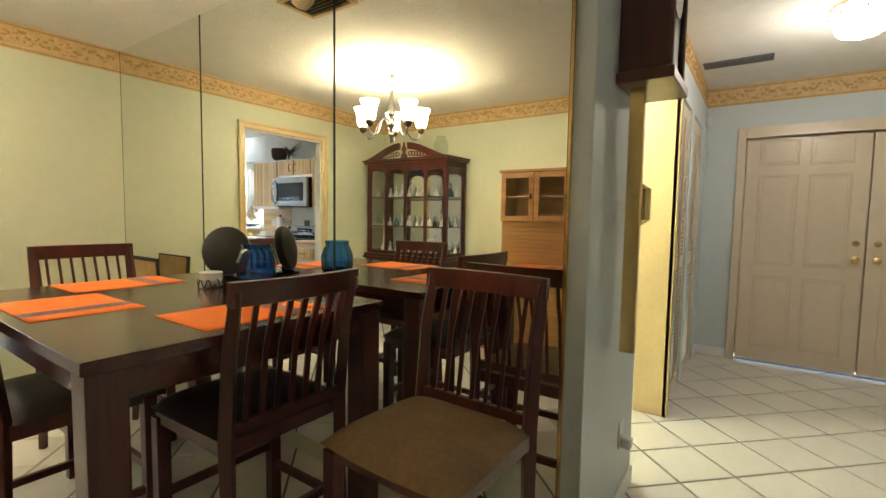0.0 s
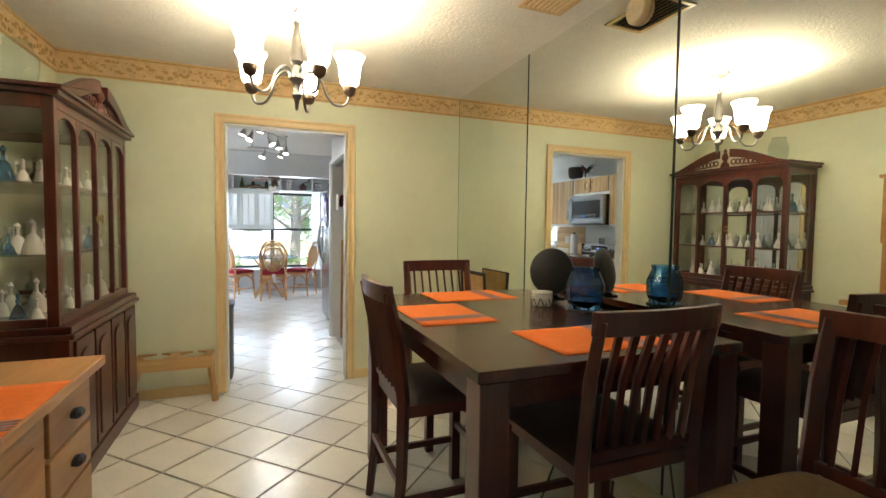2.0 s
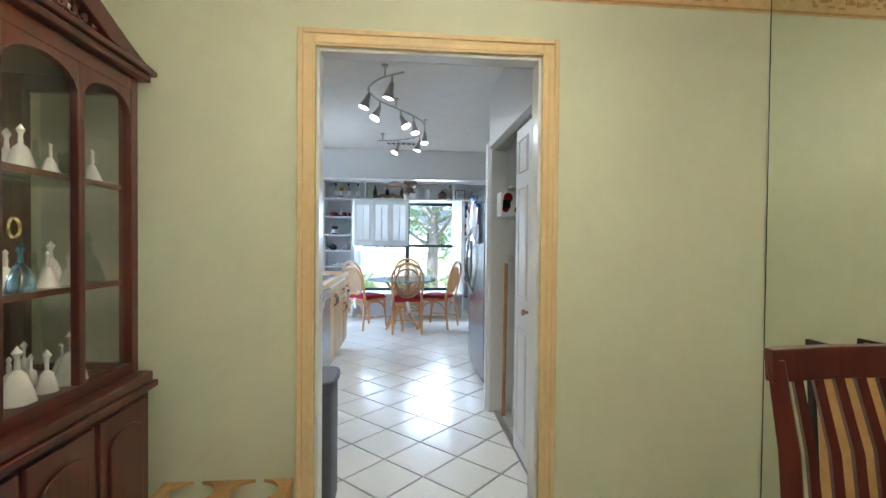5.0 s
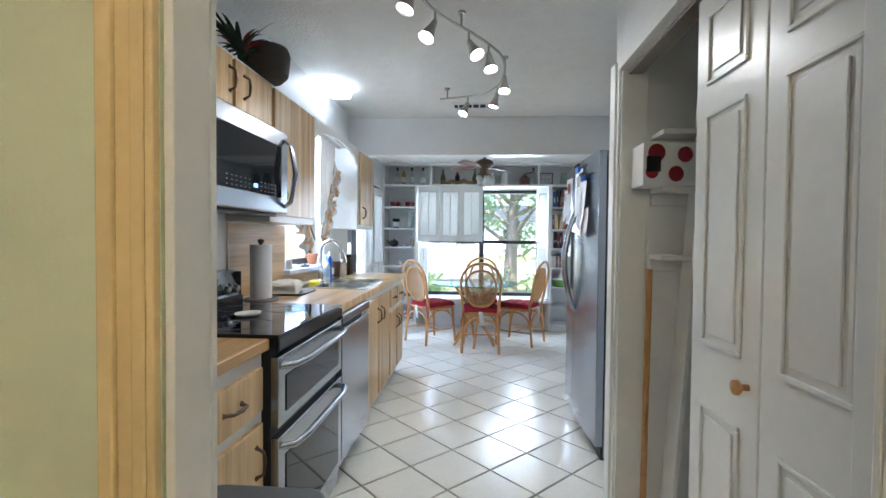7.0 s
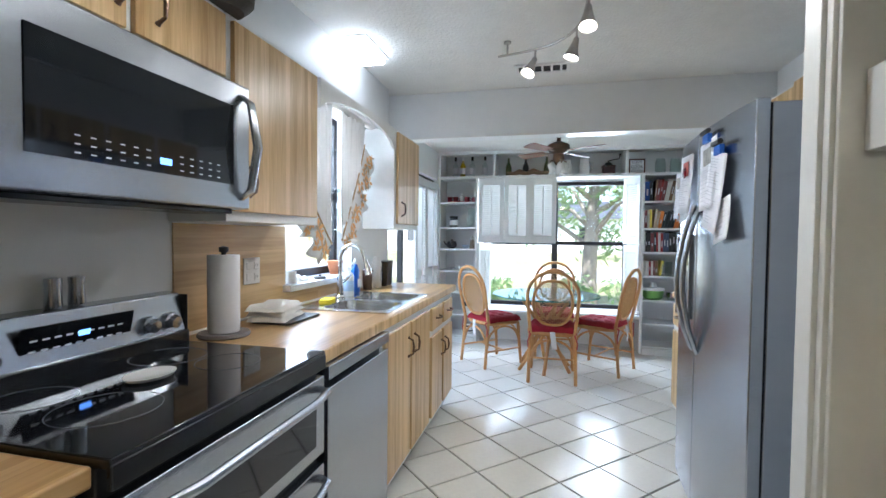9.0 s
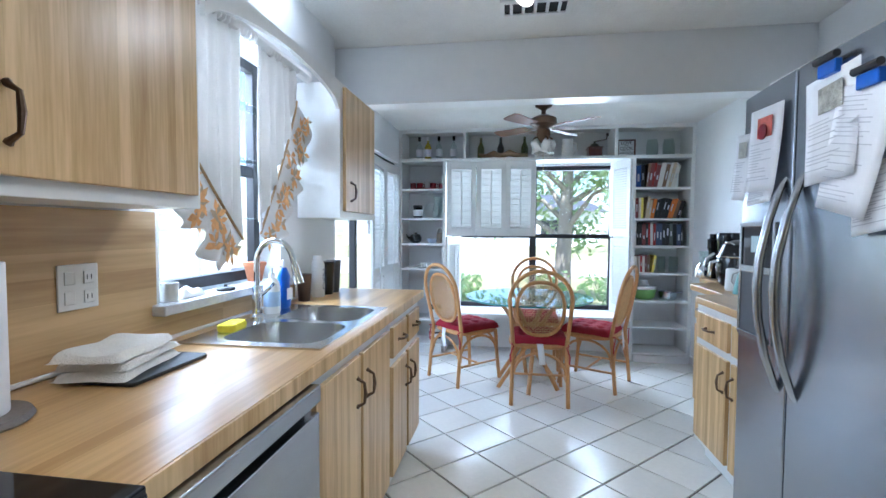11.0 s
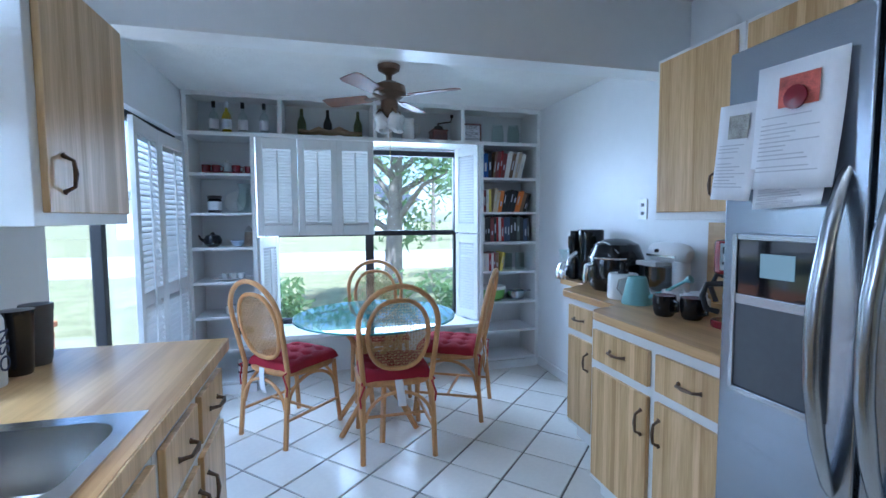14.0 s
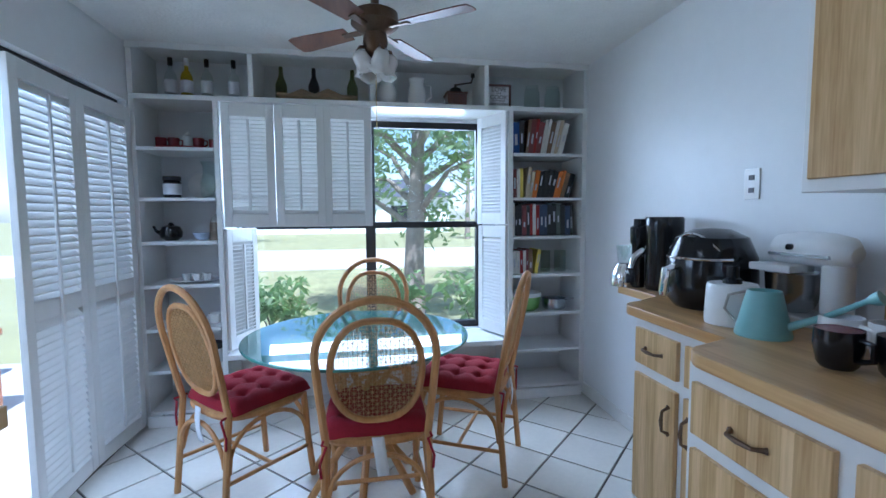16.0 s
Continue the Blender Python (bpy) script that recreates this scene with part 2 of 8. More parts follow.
M_PETAL = material("orange_floral_print", (0.88, 0.46, 0.20), 0.9, vary=0.3, scale=40)
M_FAN = wood("fan_blade_wood", (0.13, 0.045, 0.022), (0.26, 0.10, 0.05), "X", 0.4, 9)
M_GALV = material("grey_bin_plastic", (0.09, 0.095, 0.105), 0.5, vary=0.1)
M_PANE = pane_glass("window_glass")
M_CLEAR = pane_glass("clear_glassware", tint=(0.90, 0.94, 0.93))
M_TOPG = pane_glass("table_glass", gloss=0.2, tint=(0.88, 0.95, 0.95))
M_BLUEG = glass("cobalt_blue_glass", (0.22, 0.50, 0.90), 0.03)
M_OLIVE = pane_glass("bottle_glass", tint=(0.45, 0.50, 0.30))
M_YELG = pane_glass("yellow_liquor", tint=(0.85, 0.72, 0.08))
M_SHADE = glow("lit_frosted_glass", (1.0, 0.80, 0.50), 6.5)
M_FIXT = glow("lit_ceiling_diffuser", (0.95, 0.97, 1.0), 3.5)
M_SPOT = glow("lit_spot_bulb", (1.0, 0.92, 0.78), 4.0)
M_HALL = glow("lit_hall_glass", (1.0, 0.90, 0.78), 2.0)
M_LCD = glow("blue_led_digits", (0.15, 0.35, 1.0), 1.5, (0.01, 0.01, 0.02))
M_LCDW = glow("pale_lcd_screen", (0.45, 0.60, 0.62), 0.12, (0.14, 0.19, 0.19))


# ---- mesh code ----
class Geo:
    """Vertices and faces gathered for one part."""

    def __init__(self):
        self.v, self.f = [], []

    def add(self, v, f):
        k = len(self.v)
        self.v += [tuple(p) for p in v]
        self.f += [tuple(i + k for i in q) for q in f]
        return self

    def box(self, x0, x1, y0, y1, z0, z1):
        x0, x1, y0, y1, z0, z1 = min(x0, x1), max(x0, x1), min(y0, y1), max(y0, y1), min(z0, z1), max(z0, z1)
        v = [(x, y, z) for z in (z0, z1) for x, y in ((x0, y0), (x1, y0), (x1, y1), (x0, y1))]
        return self.add(v, [(3, 2, 1, 0), (4, 5, 6, 7), (0, 1, 5, 4), (1, 2, 6, 5), (2, 3, 7, 6), (3, 0, 4, 7)])

    def lathe(self, profile, at=(0, 0, 0), n=20, sx=1.0, sy=1.0):
        v, f = [], []
        for r, z in profile:
            v += [(at[0] + sx * r * math.cos(2 * math.pi * i / n), at[1] + sy * r * math.sin(2 * math.pi * i / n), at[2] + z) for i in range(n)]
        for j in range(len(profile) - 1):
            f += [(j * n + i, j * n + (i + 1) % n, (j + 1) * n + (i + 1) % n, (j + 1) * n + i) for i in range(n)]
        if profile[0][0] > 1e-4:
            f.append(tuple(reversed(range(n))))
        if profile[-1][0] > 1e-4:
            f.append(tuple((len(profile) - 1) * n + i for i in range(n)))
        return self.add(v, f)

    def tube(self, points, r, n=8, closed=False, flat=1.0):
        """A tube along a line of points; r: one radius or one a point."""
        p = [Vector(q) for q in points]
        rs = r if isinstance(r, (list, tuple)) else [r] * len(p)
        v, f, side = [], [], None
        for i, q in enumerate(p):
            a = p[i - 1] if i or closed else q
            b = p[(i + 1) % len(p)] if i < len(p) - 1 or closed else q
            d = (b - a).normalized()
            if side is None:
                side = d.cross(Vector((0, 0, 1)) if abs(d.z) < 0.9 else Vector((1, 0, 0))).normalized()
            side = (side - d * side.dot(d)).normalized()
            up = d.cross(side)
            v += [q + rs[i] * (math.cos(2 * math.pi * k / n) * side + flat * math.sin(2 * math.pi * k / n) * up) for k in range(n)]
        m = len(p)
        for i in range(m if closed else m - 1):
            j = (i + 1) % m
            f += [(i * n + k, i * n + (k + 1) % n, j * n + (k + 1) % n, j * n + k) for k in range(n)]
        if not closed:
            f += [tuple(reversed(range(n))), tuple((m - 1) * n + k for k in range(n))]
        return self.add(v, f)

    def slab(self, outline, z0, z1):
        """An outline in x and y, made solid between two heights."""
        n = len(outline)
        v = [(x, y, z0) for x, y in outline] + [(x, y, z1) for x, y in outline]
        return self.add(v, [tuple(reversed(range(n))), tuple(range(n, 2 * n))] + [(i, (i + 1) % n, n + (i + 1) % n, n + i) for i in range(n)])

    def turned(self, m):
        self.v = [tuple(m @ Vector(p)) for p in self.v]
        return self

    def grid(self, fn, nu, nv, thick=None):
        """A sheet from a function of u and v in 0 to 1."""
        v = [fn(i / nu, j / nv) for j in range(nv + 1) for i in range(nu + 1)]
        return self.add(v, [(j * (nu + 1) + i, j * (nu + 1) + i + 1, (j + 1) * (nu + 1) + i + 1, (j + 1) * (nu + 1) + i) for j in range(nv) for i in range(nu)])


def part(name, geo, m, parent=None, bevel=0.0, smooth=True, thick=0.0, label=""):
    me = bpy.data.meshes.new(name)
    me.from_pydata(geo.v, [], geo.f)
    bm = bmesh.new()
    bm.from_mesh(me)
    bmesh.ops.recalc_face_normals(bm, faces=bm.faces)
    bm.to_mesh(me)
    bm.free()
    me.materials.append(m)
    if smooth:
        me.polygons.foreach_set("use_smooth", [True] * len(me.polygons))
        me.set_sharp_from_angle(angle=radians(38))
    ob = new(name, me)
    if thick:
        s = ob.modifiers.new("thick", "SOLIDIFY")
        s.thickness, s.offset = thick, 0
    if bevel:
        b = ob.modifiers.new("bevel", "BEVEL")
        b.width, b.segments, b.limit_method, b.angle_limit = bevel, 2, "ANGLE", radians(40)
        b.harden_normals = smooth
    if parent:
        ob.parent = parent
    return tagged(ob, label)


def thing(name, label, category, at=(0, 0, 0), rz=0.0, group=""):
    ob = new(name)
    ob.matrix_world = pose(*at, 0, 0, rz)
    ob.empty_display_size = 0.1
    return tagged(ob, label, category, group)


def structure(name, geo, m, label, category="", bevel=0.0, parent=None):
    ob = part(name, geo, m, parent, bevel, smooth=bevel > 0)
    return tagged(ob, label, category or "", "", "structure") if parent is None else ob


def arc(cx, cy, r, a0, a1, n=8, ry=None):
    ry = r if ry is None else ry
    return [(cx + r * math.cos(radians(a0 + (a1 - a0) * i / n)), cy + ry * math.sin(radians(a0 + (a1 - a0) * i / n))) for i in range(n + 1)]


def rounded(x0, x1, y0, y1, r, n=4):
    return arc(x1 - r, y1 - r, r, 0, 90, n) + arc(x0 + r, y1 - r, r, 90, 180, n) + arc(x0 + r, y0 + r, r, 180, 270, n) + arc(x1 - r, y0 + r, r, 270, 360, n)


# ---- the large structure ----
CEIL = 2.43
XD = -3.98      # dining face of the wall between dining room and kitchen
XK = -4.062
YM = 1.48       # mirror wall
YS = -1.43      # south wall of the dining room
YL = -1.30      # kitchen's window wall
YR = 1.48       # far right wall
XB, XB2 = -7.97, -8.10   # beam
XW = -10.0      # window wall

g = Geo().box(XD, XK, YS - 0.12, -0.425, 0, CEIL).box(XD, XK, 0.485, YM + 0.12, 0, CEIL).box(XD, XK, -0.425, 0.485, 2.035, CEIL)
structure("wall_between", g, M_GREEN, "pale green painted wall with a doorway to the kitchen", "wall")
g = Geo().box(XD, 2.2, YS - 0.12, YS, 0, CEIL)
structure("wall_south", g, M_GREEN, "pale green painted dining room wall", "wall")
g = Geo().box(XD, -0.52, YM + 0.012, YM + 0.12, 0, CEIL)
structure("wall_mirror", g, M_GREEN, "dining room wall behind the mirror panels", "wall")
g = Geo().box(-0.52, -0.45, YM, 2.24, 0, CEIL).box(-0.60, -0.45, 2.24, 3.10, 2.05, CEIL).box(-0.57, -0.45, 3.16, 4.86, 2.05, CEIL)
g.box(-0.57, -0.45, 3.16, 3.26, 0, 2.05).box(-0.57, -0.45, 3.86, 4.0, 0, 2.05).box(-0.57, -0.45, 4.6, 4.86, 0, 2.05)
structure("wall_hall", g, M_GREY, "pale grey-blue painted hallway wall end", "wall", 0.004)
g = Geo().box(-0.6, -0.2, 4.86, 4.98, 0, CEIL).box(1.62, 2.3, 4.86, 4.98, 0, CEIL).box(-0.2, 1.62, 4.86, 4.98, 2.0, CEIL)
structure("wall_front", g, M_GREY, "pale grey-blue wall around the front doors", "wall")
g = Geo().box(2.2, 2.32, YS - 0.12, 4.98, 0, CEIL)
structure("wall_east", g, M_GREY, "plain wall closing the entry", "wall")
g = Geo().box(-1.9, -1.8, 2.2, 3.3, 0, CEIL).box(-1.9, -0.52, 2.1, 2.2, 0, CEIL).box(-1.9, -0.6, 3.16, 3.26, 0, CEIL).box(-1.3, -1.2, 3.26, 4.98, 0, CEIL)
structure("wall_passage", g, M_GREEN, "plain walls of the side passage and closet", "wall")
# kitchen walls
wx0, wx1, wz0, wz1 = -7.12, -6.36, 1.02, 2.03     # window over the sink
sx0, sx1, sz1 = -9.66, -7.80, 1.93                # glass door
g = Geo().box(XK, wx1, YL - 0.16, YL, 0, CEIL).box(wx0, wx1, YL - 0.16, YL, 0, wz0).box(wx0, wx1, YL - 0.16, YL, wz1, CEIL)
g.box(wx0, sx1, YL - 0.16, YL, 0, CEIL)
structure("wall_window_side", g, M_WHITE, "white kitchen wall with a window over the sink", "wall")
g = Geo().box(sx1, sx0, -1.50, -1.36, sz1, CEIL).box(sx0, XW - 0.12, -1.50, -1.36, 0, CEIL).box(sx1 + 0.004, sx1 + 0.12, -1.50, YL - 0.165, 0, CEIL)
structure("wall_nook_side", g, M_WHITE, "white nook wall above the glass door", "wall")
g = Geo().box(-5.6, XW - 0.12, YR, YR + 0.12, 0, CEIL)
structure("wall_right", g, M_WHITE, "white kitchen wall behind the fridge and counter", "wall")
g = Geo().box(-5.6, -5.5, 0.58, YR, 0, CEIL).box(XK, -4.25, 0.58, 0.68, 0, CEIL).box(-4.25, -5.5, 0.58, 0.68, 1.97, CEIL)
structure("wall_closet", g, M_WHITE, "white wall around the pantry closet opening", "wall", 0.003)
g = Geo().box(XK, -5.5, 1.22, 1.32, 0, CEIL)
structure("wall_closet_back", g, M_WHITE, "white back wall of the pantry closet", "wall")
ww0, ww1, wq0, wq1 = -0.86, 0.84, 0.42, 1.93
g = Geo().box(XW, XW - 0.14, -1.5, ww0, 0, CEIL).box(XW, XW - 0.14, ww1, 1.6, 0, CEIL).box(XW, XW - 0.14, ww0, ww1, 0, wq0).box(XW, XW - 0.14, ww0, ww1, wq1, CEIL)
structure("wall_nook_window", g, M_WHITE, "white nook wall around the large window", "wall")
g = Geo().box(XB, XB2, YL - 0.16, YR, 2.075, CEIL)
structure("beam", g, M_WHITE, "white ceiling beam between kitchen and nook", "beam", 0.004)
g = Geo().box(XB + 0.012, XB2, YL, YR, 2.06, 2.075)
structure("trim_beam", g, M_WTRIM, "thin white trim along the beam", "trim")
g = Geo().box(XD, 2.3, YS - 0.12, 5.0, CEIL, CEIL + 0.1)
structure("ceiling_dining", g, M_CEIL, "off-white sprayed texture ceiling", "ceiling")
g = Geo().box(XD - 0.001, XB2, -1.5, 1.6, CEIL + 0.001, CEIL + 0.1)
structure("ceiling_kitchen", g, M_CEIL, "white textured kitchen ceiling", "ceiling")
g = Geo().box(XB2, XW - 0.14, -1.5, 1.6, 2.26, 2.33)
structure("ceiling_nook", g, M_CEIL, "white textured ceiling of the nook", "ceiling")
g = Geo().box(2.32, XW - 0.14, -1.52, 5.0, -0.12, -0.008)
floor = structure("floor", g, M_GROUT, "cream diagonal ceramic floor tiles with dark grout", "floor")


def casing(y0, y1, top, x, d, w=0.065):
    """Moulded trim round a doorway in a wall across x."""
    g = Geo()
    for a, b, c, e in ((y0 - w, y0, 0, top + w), (y1, y1 + w, 0, top + w), (y0, y1, top, top + w)):
        g.box(x, x + d * 0.014, a, b, c, e)
    for a, b, c, e in ((y0 - w, y0 - w + 0.02, 0, top + w), (y1 + w - 0.02, y1 + w, 0, top + w), (y0 - w + 0.02, y1 + w - 0.02, top + w - 0.02, top + w)):
        g.box(x + d * 0.014, x + d * 0.024, a, b, c, e)
    for a, b, c, e in ((y0 - 0.025, y0 - 0.008, 0, top + 0.008), (y1 + 0.008, y1 + 0.025, 0, top + 0.008), (y0 - 0.008, y1 + 0.008, top + 0.008, top + 0.025)):
        g.box(x + d * 0.014, x + d * 0.020, a, b, c, e)
    return g


structure("trim_doorway", casing(-0.425, 0.485, 2.035, XD, 1), M_TRIM, "glossy cream-yellow moulded door casing", "trim", 0.003)
structure("trim_doorway_kitchen", casing(-0.410, 0.470, 2.02, XK, -1), M_WTRIM, "white moulded door casing", "trim", 0.003)
g = Geo().box(XD - 0.003, XK + 0.003, -0.423, -0.410, 0, 2.033).box(XD - 0.003, XK + 0.003, 0.470, 0.483, 0, 2.033).box(XD - 0.003, XK + 0.003, -0.410, 0.470, 2.02, 2.033)
structure("trim_jamb", g, M_WTRIM, "white painted door jamb lining", "trim", 0.002)
# baseboards and wallpaper border
g = Geo().box(XD, XD + 0.012, YS, -0.49, 0, 0.075).box(XD, XD + 0.012, 0.55, YM, 0, 0.075).box(XD + 0.012, 2.2, YS, YS + 0.012, 0, 0.075)
structure("baseboard", g, M_TRIM, "cream-yellow baseboard along the dining walls", "baseboard", 0.003)
g = Geo().box(-0.45, -0.438, YM + 0.02, 2.24, 0, 0.08).box(-0.45, -0.438, 4.6, 4.86, 0, 0.08).box(-0.438, -0.2, 4.848, 4.86, 0, 0.08)
structure("baseboard_hall", g, M_WTRIM, "white baseboard in the hallway", "baseboard", 0.003)
g = Geo().box(-9.66, -8.42, YR - 0.012, YR, 0, 0.08)
structure("baseboard_nook", g, M_WTRIM, "white baseboard in the nook", "baseboard", 0.003)


def border(x0, y0, x1, y1, nx, ny):
    """A strip of embossed wallpaper border under the ceiling: flat band, two lines and leafy relief."""
    g, h = Geo(), Geo()
    L = math.hypot(x1 - x0, y1 - y0)
    ux, uy = (x1 - x0) / L, (y1 - y0) / L

    def bx(gg, s0, s1, z0, z1, d0, d1):
        a = (x0 + ux * s0 + nx * d0, y0 + uy * s0 + ny * d0)
        b = (x0 + ux * s1 + nx * d1, y0 + uy * s1 + ny * d1)
        gg.box(a[0], b[0], a[1], b[1], z0, z1)
    bx(g, 0, L, 2.265, CEIL, 0, 0.003)
    bx(h, 0, L, 2.272, 2.281, 0.003, 0.006)
    bx(h, 0, L, 2.408, 2.418, 0.003, 0.006)
    rnd = random.Random(4)
    s = 0.02
    while s < L - 0.04:
        w, z = rnd.uniform(0.012, 0.03), rnd.uniform(2.295, 2.375)
        bx(h, s, s + w, z, z + rnd.uniform(0.008, 0.022), 0.003, 0.0065)
        s += w * rnd.uniform(0.45, 0.9)
    return g, h


for i, (a, lab) in enumerate((((XD, YS, XD, YM, 1, 0), "over the doorway"), ((XD, YS, 2.2, YS, 0, 1), "along the long wall"), ((-0.45, 4.86, 2.2, 4.86, 0, -1), "over the front doors"), ((-0.45, YM, -0.45, 4.86, 1, 0), "along the hallway"))):
    g, h = border(*a)
    b = structure("trim_border", g, M_BORDER, "tan embossed floral wallpaper border " + lab, "border")
    part("relief", h, M_BORDER2, b, smooth=False)

# ---- mirror wall ----
for a, b in ((XD + 0.005, -2.833), (-2.827, -1.653), (-1.647, -0.53)):
    mw = thing("mirror_panel", "tall clear wall mirror reflecting the dining room", "mirror", ((a + b) / 2, YM, 0), group="mirror panels on the dining wall")
    w = (b - a) / 2
    part("glass", Geo().box(-w + 0.004, w - 0.004, 0.0, 0.008, 0.10, 2.425), M_MIRROR, mw, smooth=False)
    part("edge", Geo().box(-w, -w + 0.0035, -0.001, 0.010, 0.10, 2.425), M_MEDGE, mw, smooth=False)
    part("edge", Geo().box(w - 0.0035, w, -0.001, 0.010, 0.10, 2.425), M_MEDGE, mw, smooth=False)
g = Geo().box(-0.528, -0.518, YM - 0.012, YM + 0.01, 0, CEIL)
structure("trim_mirror", g, M_BRASS, "thin brass edge strip beside the mirror", "trim")

# ---- hall: casings, louvre doors, front doors, clock, lamp ----
g = Geo().box(-0.62, -0.42, 3.10, 3.16, 0, 2.12).box(-0.45, -0.425, 3.10, 3.2, 0, 2.12).box(-0.45, -0.43, 2.18, 2.24, 2.05, 2.12).box(-0.62, -0.43, 2.24, 3.10, 2.05, 2.06)
structure("trim_hall", g, M_TRIM, "cream painted casing at the side passage", "trim", 0.003)


def louvre(name, w, h, label, group="", n=26, rails=(0.0, 0.46, 1.0), slat=0.045, m=None, rod=-1):
    """A louvred leaf: frame and sloping slats; local x across, z up."""
    m = m or M_WTRIM
    t = thing(name, label, "shutter", group=group)
    fw = min(0.055, w * 0.16)
    g = Geo().box(0, fw, -0.014, 0.014, 0, h).box(w - fw, w, -0.014, 0.014, 0, h)
    for r in rails:
        z = r * (h - 0.08)
        g.box(fw, w - fw, -0.013, 0.013, z, z + 0.08)
    part("frame", g, m, t, 0.003)
    g = Geo()
    zs = [r * (h - 0.08) for r in rails]
    for a, b in zip(zs, zs[1:]):
        k = int((b - a - 0.08) / (slat * 0.66))
        for i in range(k):
            z = a + 0.08 + (i + 0.5) * (b - a - 0.08) / k
            s = slat * 0.37
            g.add([(fw, -0.013, z + s), (w - fw, -0.013, z + s), (w - fw, 0.013, z - s), (fw, 0.013, z - s), (fw, -0.013, z + s - 0.006), (w - fw, -0.013, z + s - 0.006), (w - fw, 0.013, z - s - 0.006), (fw, 0.013, z - s - 0.006)],
                  [(0, 1, 2, 3), (7, 6, 5, 4), (0, 4, 5, 1), (3, 2, 6, 7), (0, 3, 7, 4), (1, 5, 6, 2)])
    part("tilt_rod", Geo().box(w / 2 - 0.007, w / 2 + 0.007, rod * 0.016, rod * 0.027, zs[0] + 0.10, zs[-1] - 0.02), m, t, 0.002)
    ob = part("slats", g, m, t, smooth=False)
    tagged(ob, kind="stuff")
    return t


lv = louvre("louvre_door", 0.58, 2.02, "cream louvred closet door in the hallway", "hall closet doors", m=M_CREAM)
lv.matrix_world = pose(-0.475, 3.27, 0.015, 0, 0, 90)
copy_thing(lv, pose(-0.475, 4.01, 0.015, 0, 0, 90))


def panelled(t, w, h, d=0.04, cols=2, rows=((0.12, 0.75), (0.85, 1.62), (1.70, 1.92)), m=None, edge=0.10, mid=0.07):
    """A moulded panel door body in local x and z, front at -y."""
    m = m or M_WTRIM
    part("leaf", Geo().box(0, w, -d / 2, d / 2, 0, h), m, t, 0.004)
    g, k = Geo(), Geo()
    cw = (w - 2 * edge - (cols - 1) * mid) / cols
    for c in range(cols):
        x0 = edge + c * (cw + mid)
        for a, b in rows:
            for s in (-1, 1):
                y = s * d / 2
                for q in ((x0, x0 + cw, a, a + 0.012), (x0, x0 + cw, b - 0.012, b), (x0, x0 + 0.012, a + 0.012, b - 0.012), (x0 + cw - 0.012, x0 + cw, a + 0.012, b - 0.012)):
                    g.box(q[0], q[1], y, y + s * 0.008, q[2], q[3])
                k.box(x0 + 0.03, x0 + cw - 0.03, y, y + s * 0.006, a + 0.03, b - 0.03)
    part("moulding", g, m, t, 0.003)
    part("raised_panel", k, m, t, 0.005)


for i in range(2):
    d = thing("front_door", "cream six-panel front door with brass knob and deadbolt", "door", (-0.13 + i * 0.83, 4.88, 0.02), 0, "pair of front doors")
    panelled(d, 0.82, 1.93, m=M_CREAM)
    kx = 0.76 if i == 0 else 0.06
    g = Geo()
    for z in (0.93, 1.06):
        g.tube([(kx, -0.02, z), (kx, -0.045, z)], 0.012).tube([(kx, -0.045, z), (kx, -0.055, z), (kx, -0.08, z), (kx, -0.088, z)], [0.012, 0.028, 0.028, 0.012] if z < 1 else [0.02, 0.024, 0.02, 0.01], 12)
    part("knob", g, M_BRASS, d, label="polished brass knob and deadbolt")
g = Geo().box(-0.2, -0.135, 4.835, 4.86, 0, 2.06).box(1.56, 1.62, 4.835, 4.86, 0, 2.06).box(-0.135, 1.56, 4.835, 4.86, 1.965, 2.06)
# unseen panel behind the leaves, added to block daylight through the door gaps
g.box(-0.2, 1.62, 4.915, 4.975, 0.03, 2.0)
structure("trim_door_light_stop", g, M_CREAM, "cream casing round the front doors with an unseen light stop behind", "trim", 0.004)

ck = thing("wall_clock", "dark red wooden wall clock with hanging brass weights", "clock", (-0.45, 1.88, 1.72), 0)
g = Geo().box(0, 0.16, -0.14, 0.14, 0.03, 0.62).box(0, 0.19, -0.17, 0.17, 0.0, 0.04).box(0, 0.19, -0.17, 0.17, 0.60, 0.64)
part("case", g, M_MAHOG, ck, 0.006)
part("face", Geo().lathe([(0.105, 0), (0.105, 0.006)], n=28).turned(pose(0.161, 0, 0.36, 0, 90, 0)), M_CERAM, ck)
part("column", Geo().tube([(0.165, -0.13, 0.05), (0.165, -0.13, 0.6)], 0.014).tube([(0.165, 0.13, 0.05), (0.165, 0.13, 0.6)], 0.014), M_MAHOG, ck)
part("pendulum", Geo().box(0.035, 0.085, -0.095, -0.06, -0.98, 0.0).lathe([(0.0, -0.50), (0.03, -0.48), (0.03, -0.36), (0.0, -0.34)], (0.07, 0.03, 0)), M_BRASS, ck, label="brass weight rod")
pl = thing("wall_outlet", "white wall outlet plate with a plug-in freshener", "outlet", (-0.45, 2.02, 0.26))
part("plate", Geo().box(0, 0.006, -0.035, 0.035, 0, 0.115), M_WHITEP, pl, 0.003)
part("freshener", Geo().box(0.006, 0.05, -0.025, 0.025, 0.0, 0.05), M_WHITEP, pl, 0.01)
hl = thing("ceiling_lamp", "lit glass panel flush ceiling lamp with brass frame", "lamp", (0.40, 3.4, CEIL))
part("bowl", Geo().lathe([(0.06, -0.17), (0.11, -0.15), (0.15, -0.05), (0.13, -0.012)], n=8), M_HALL, hl, smooth=False)
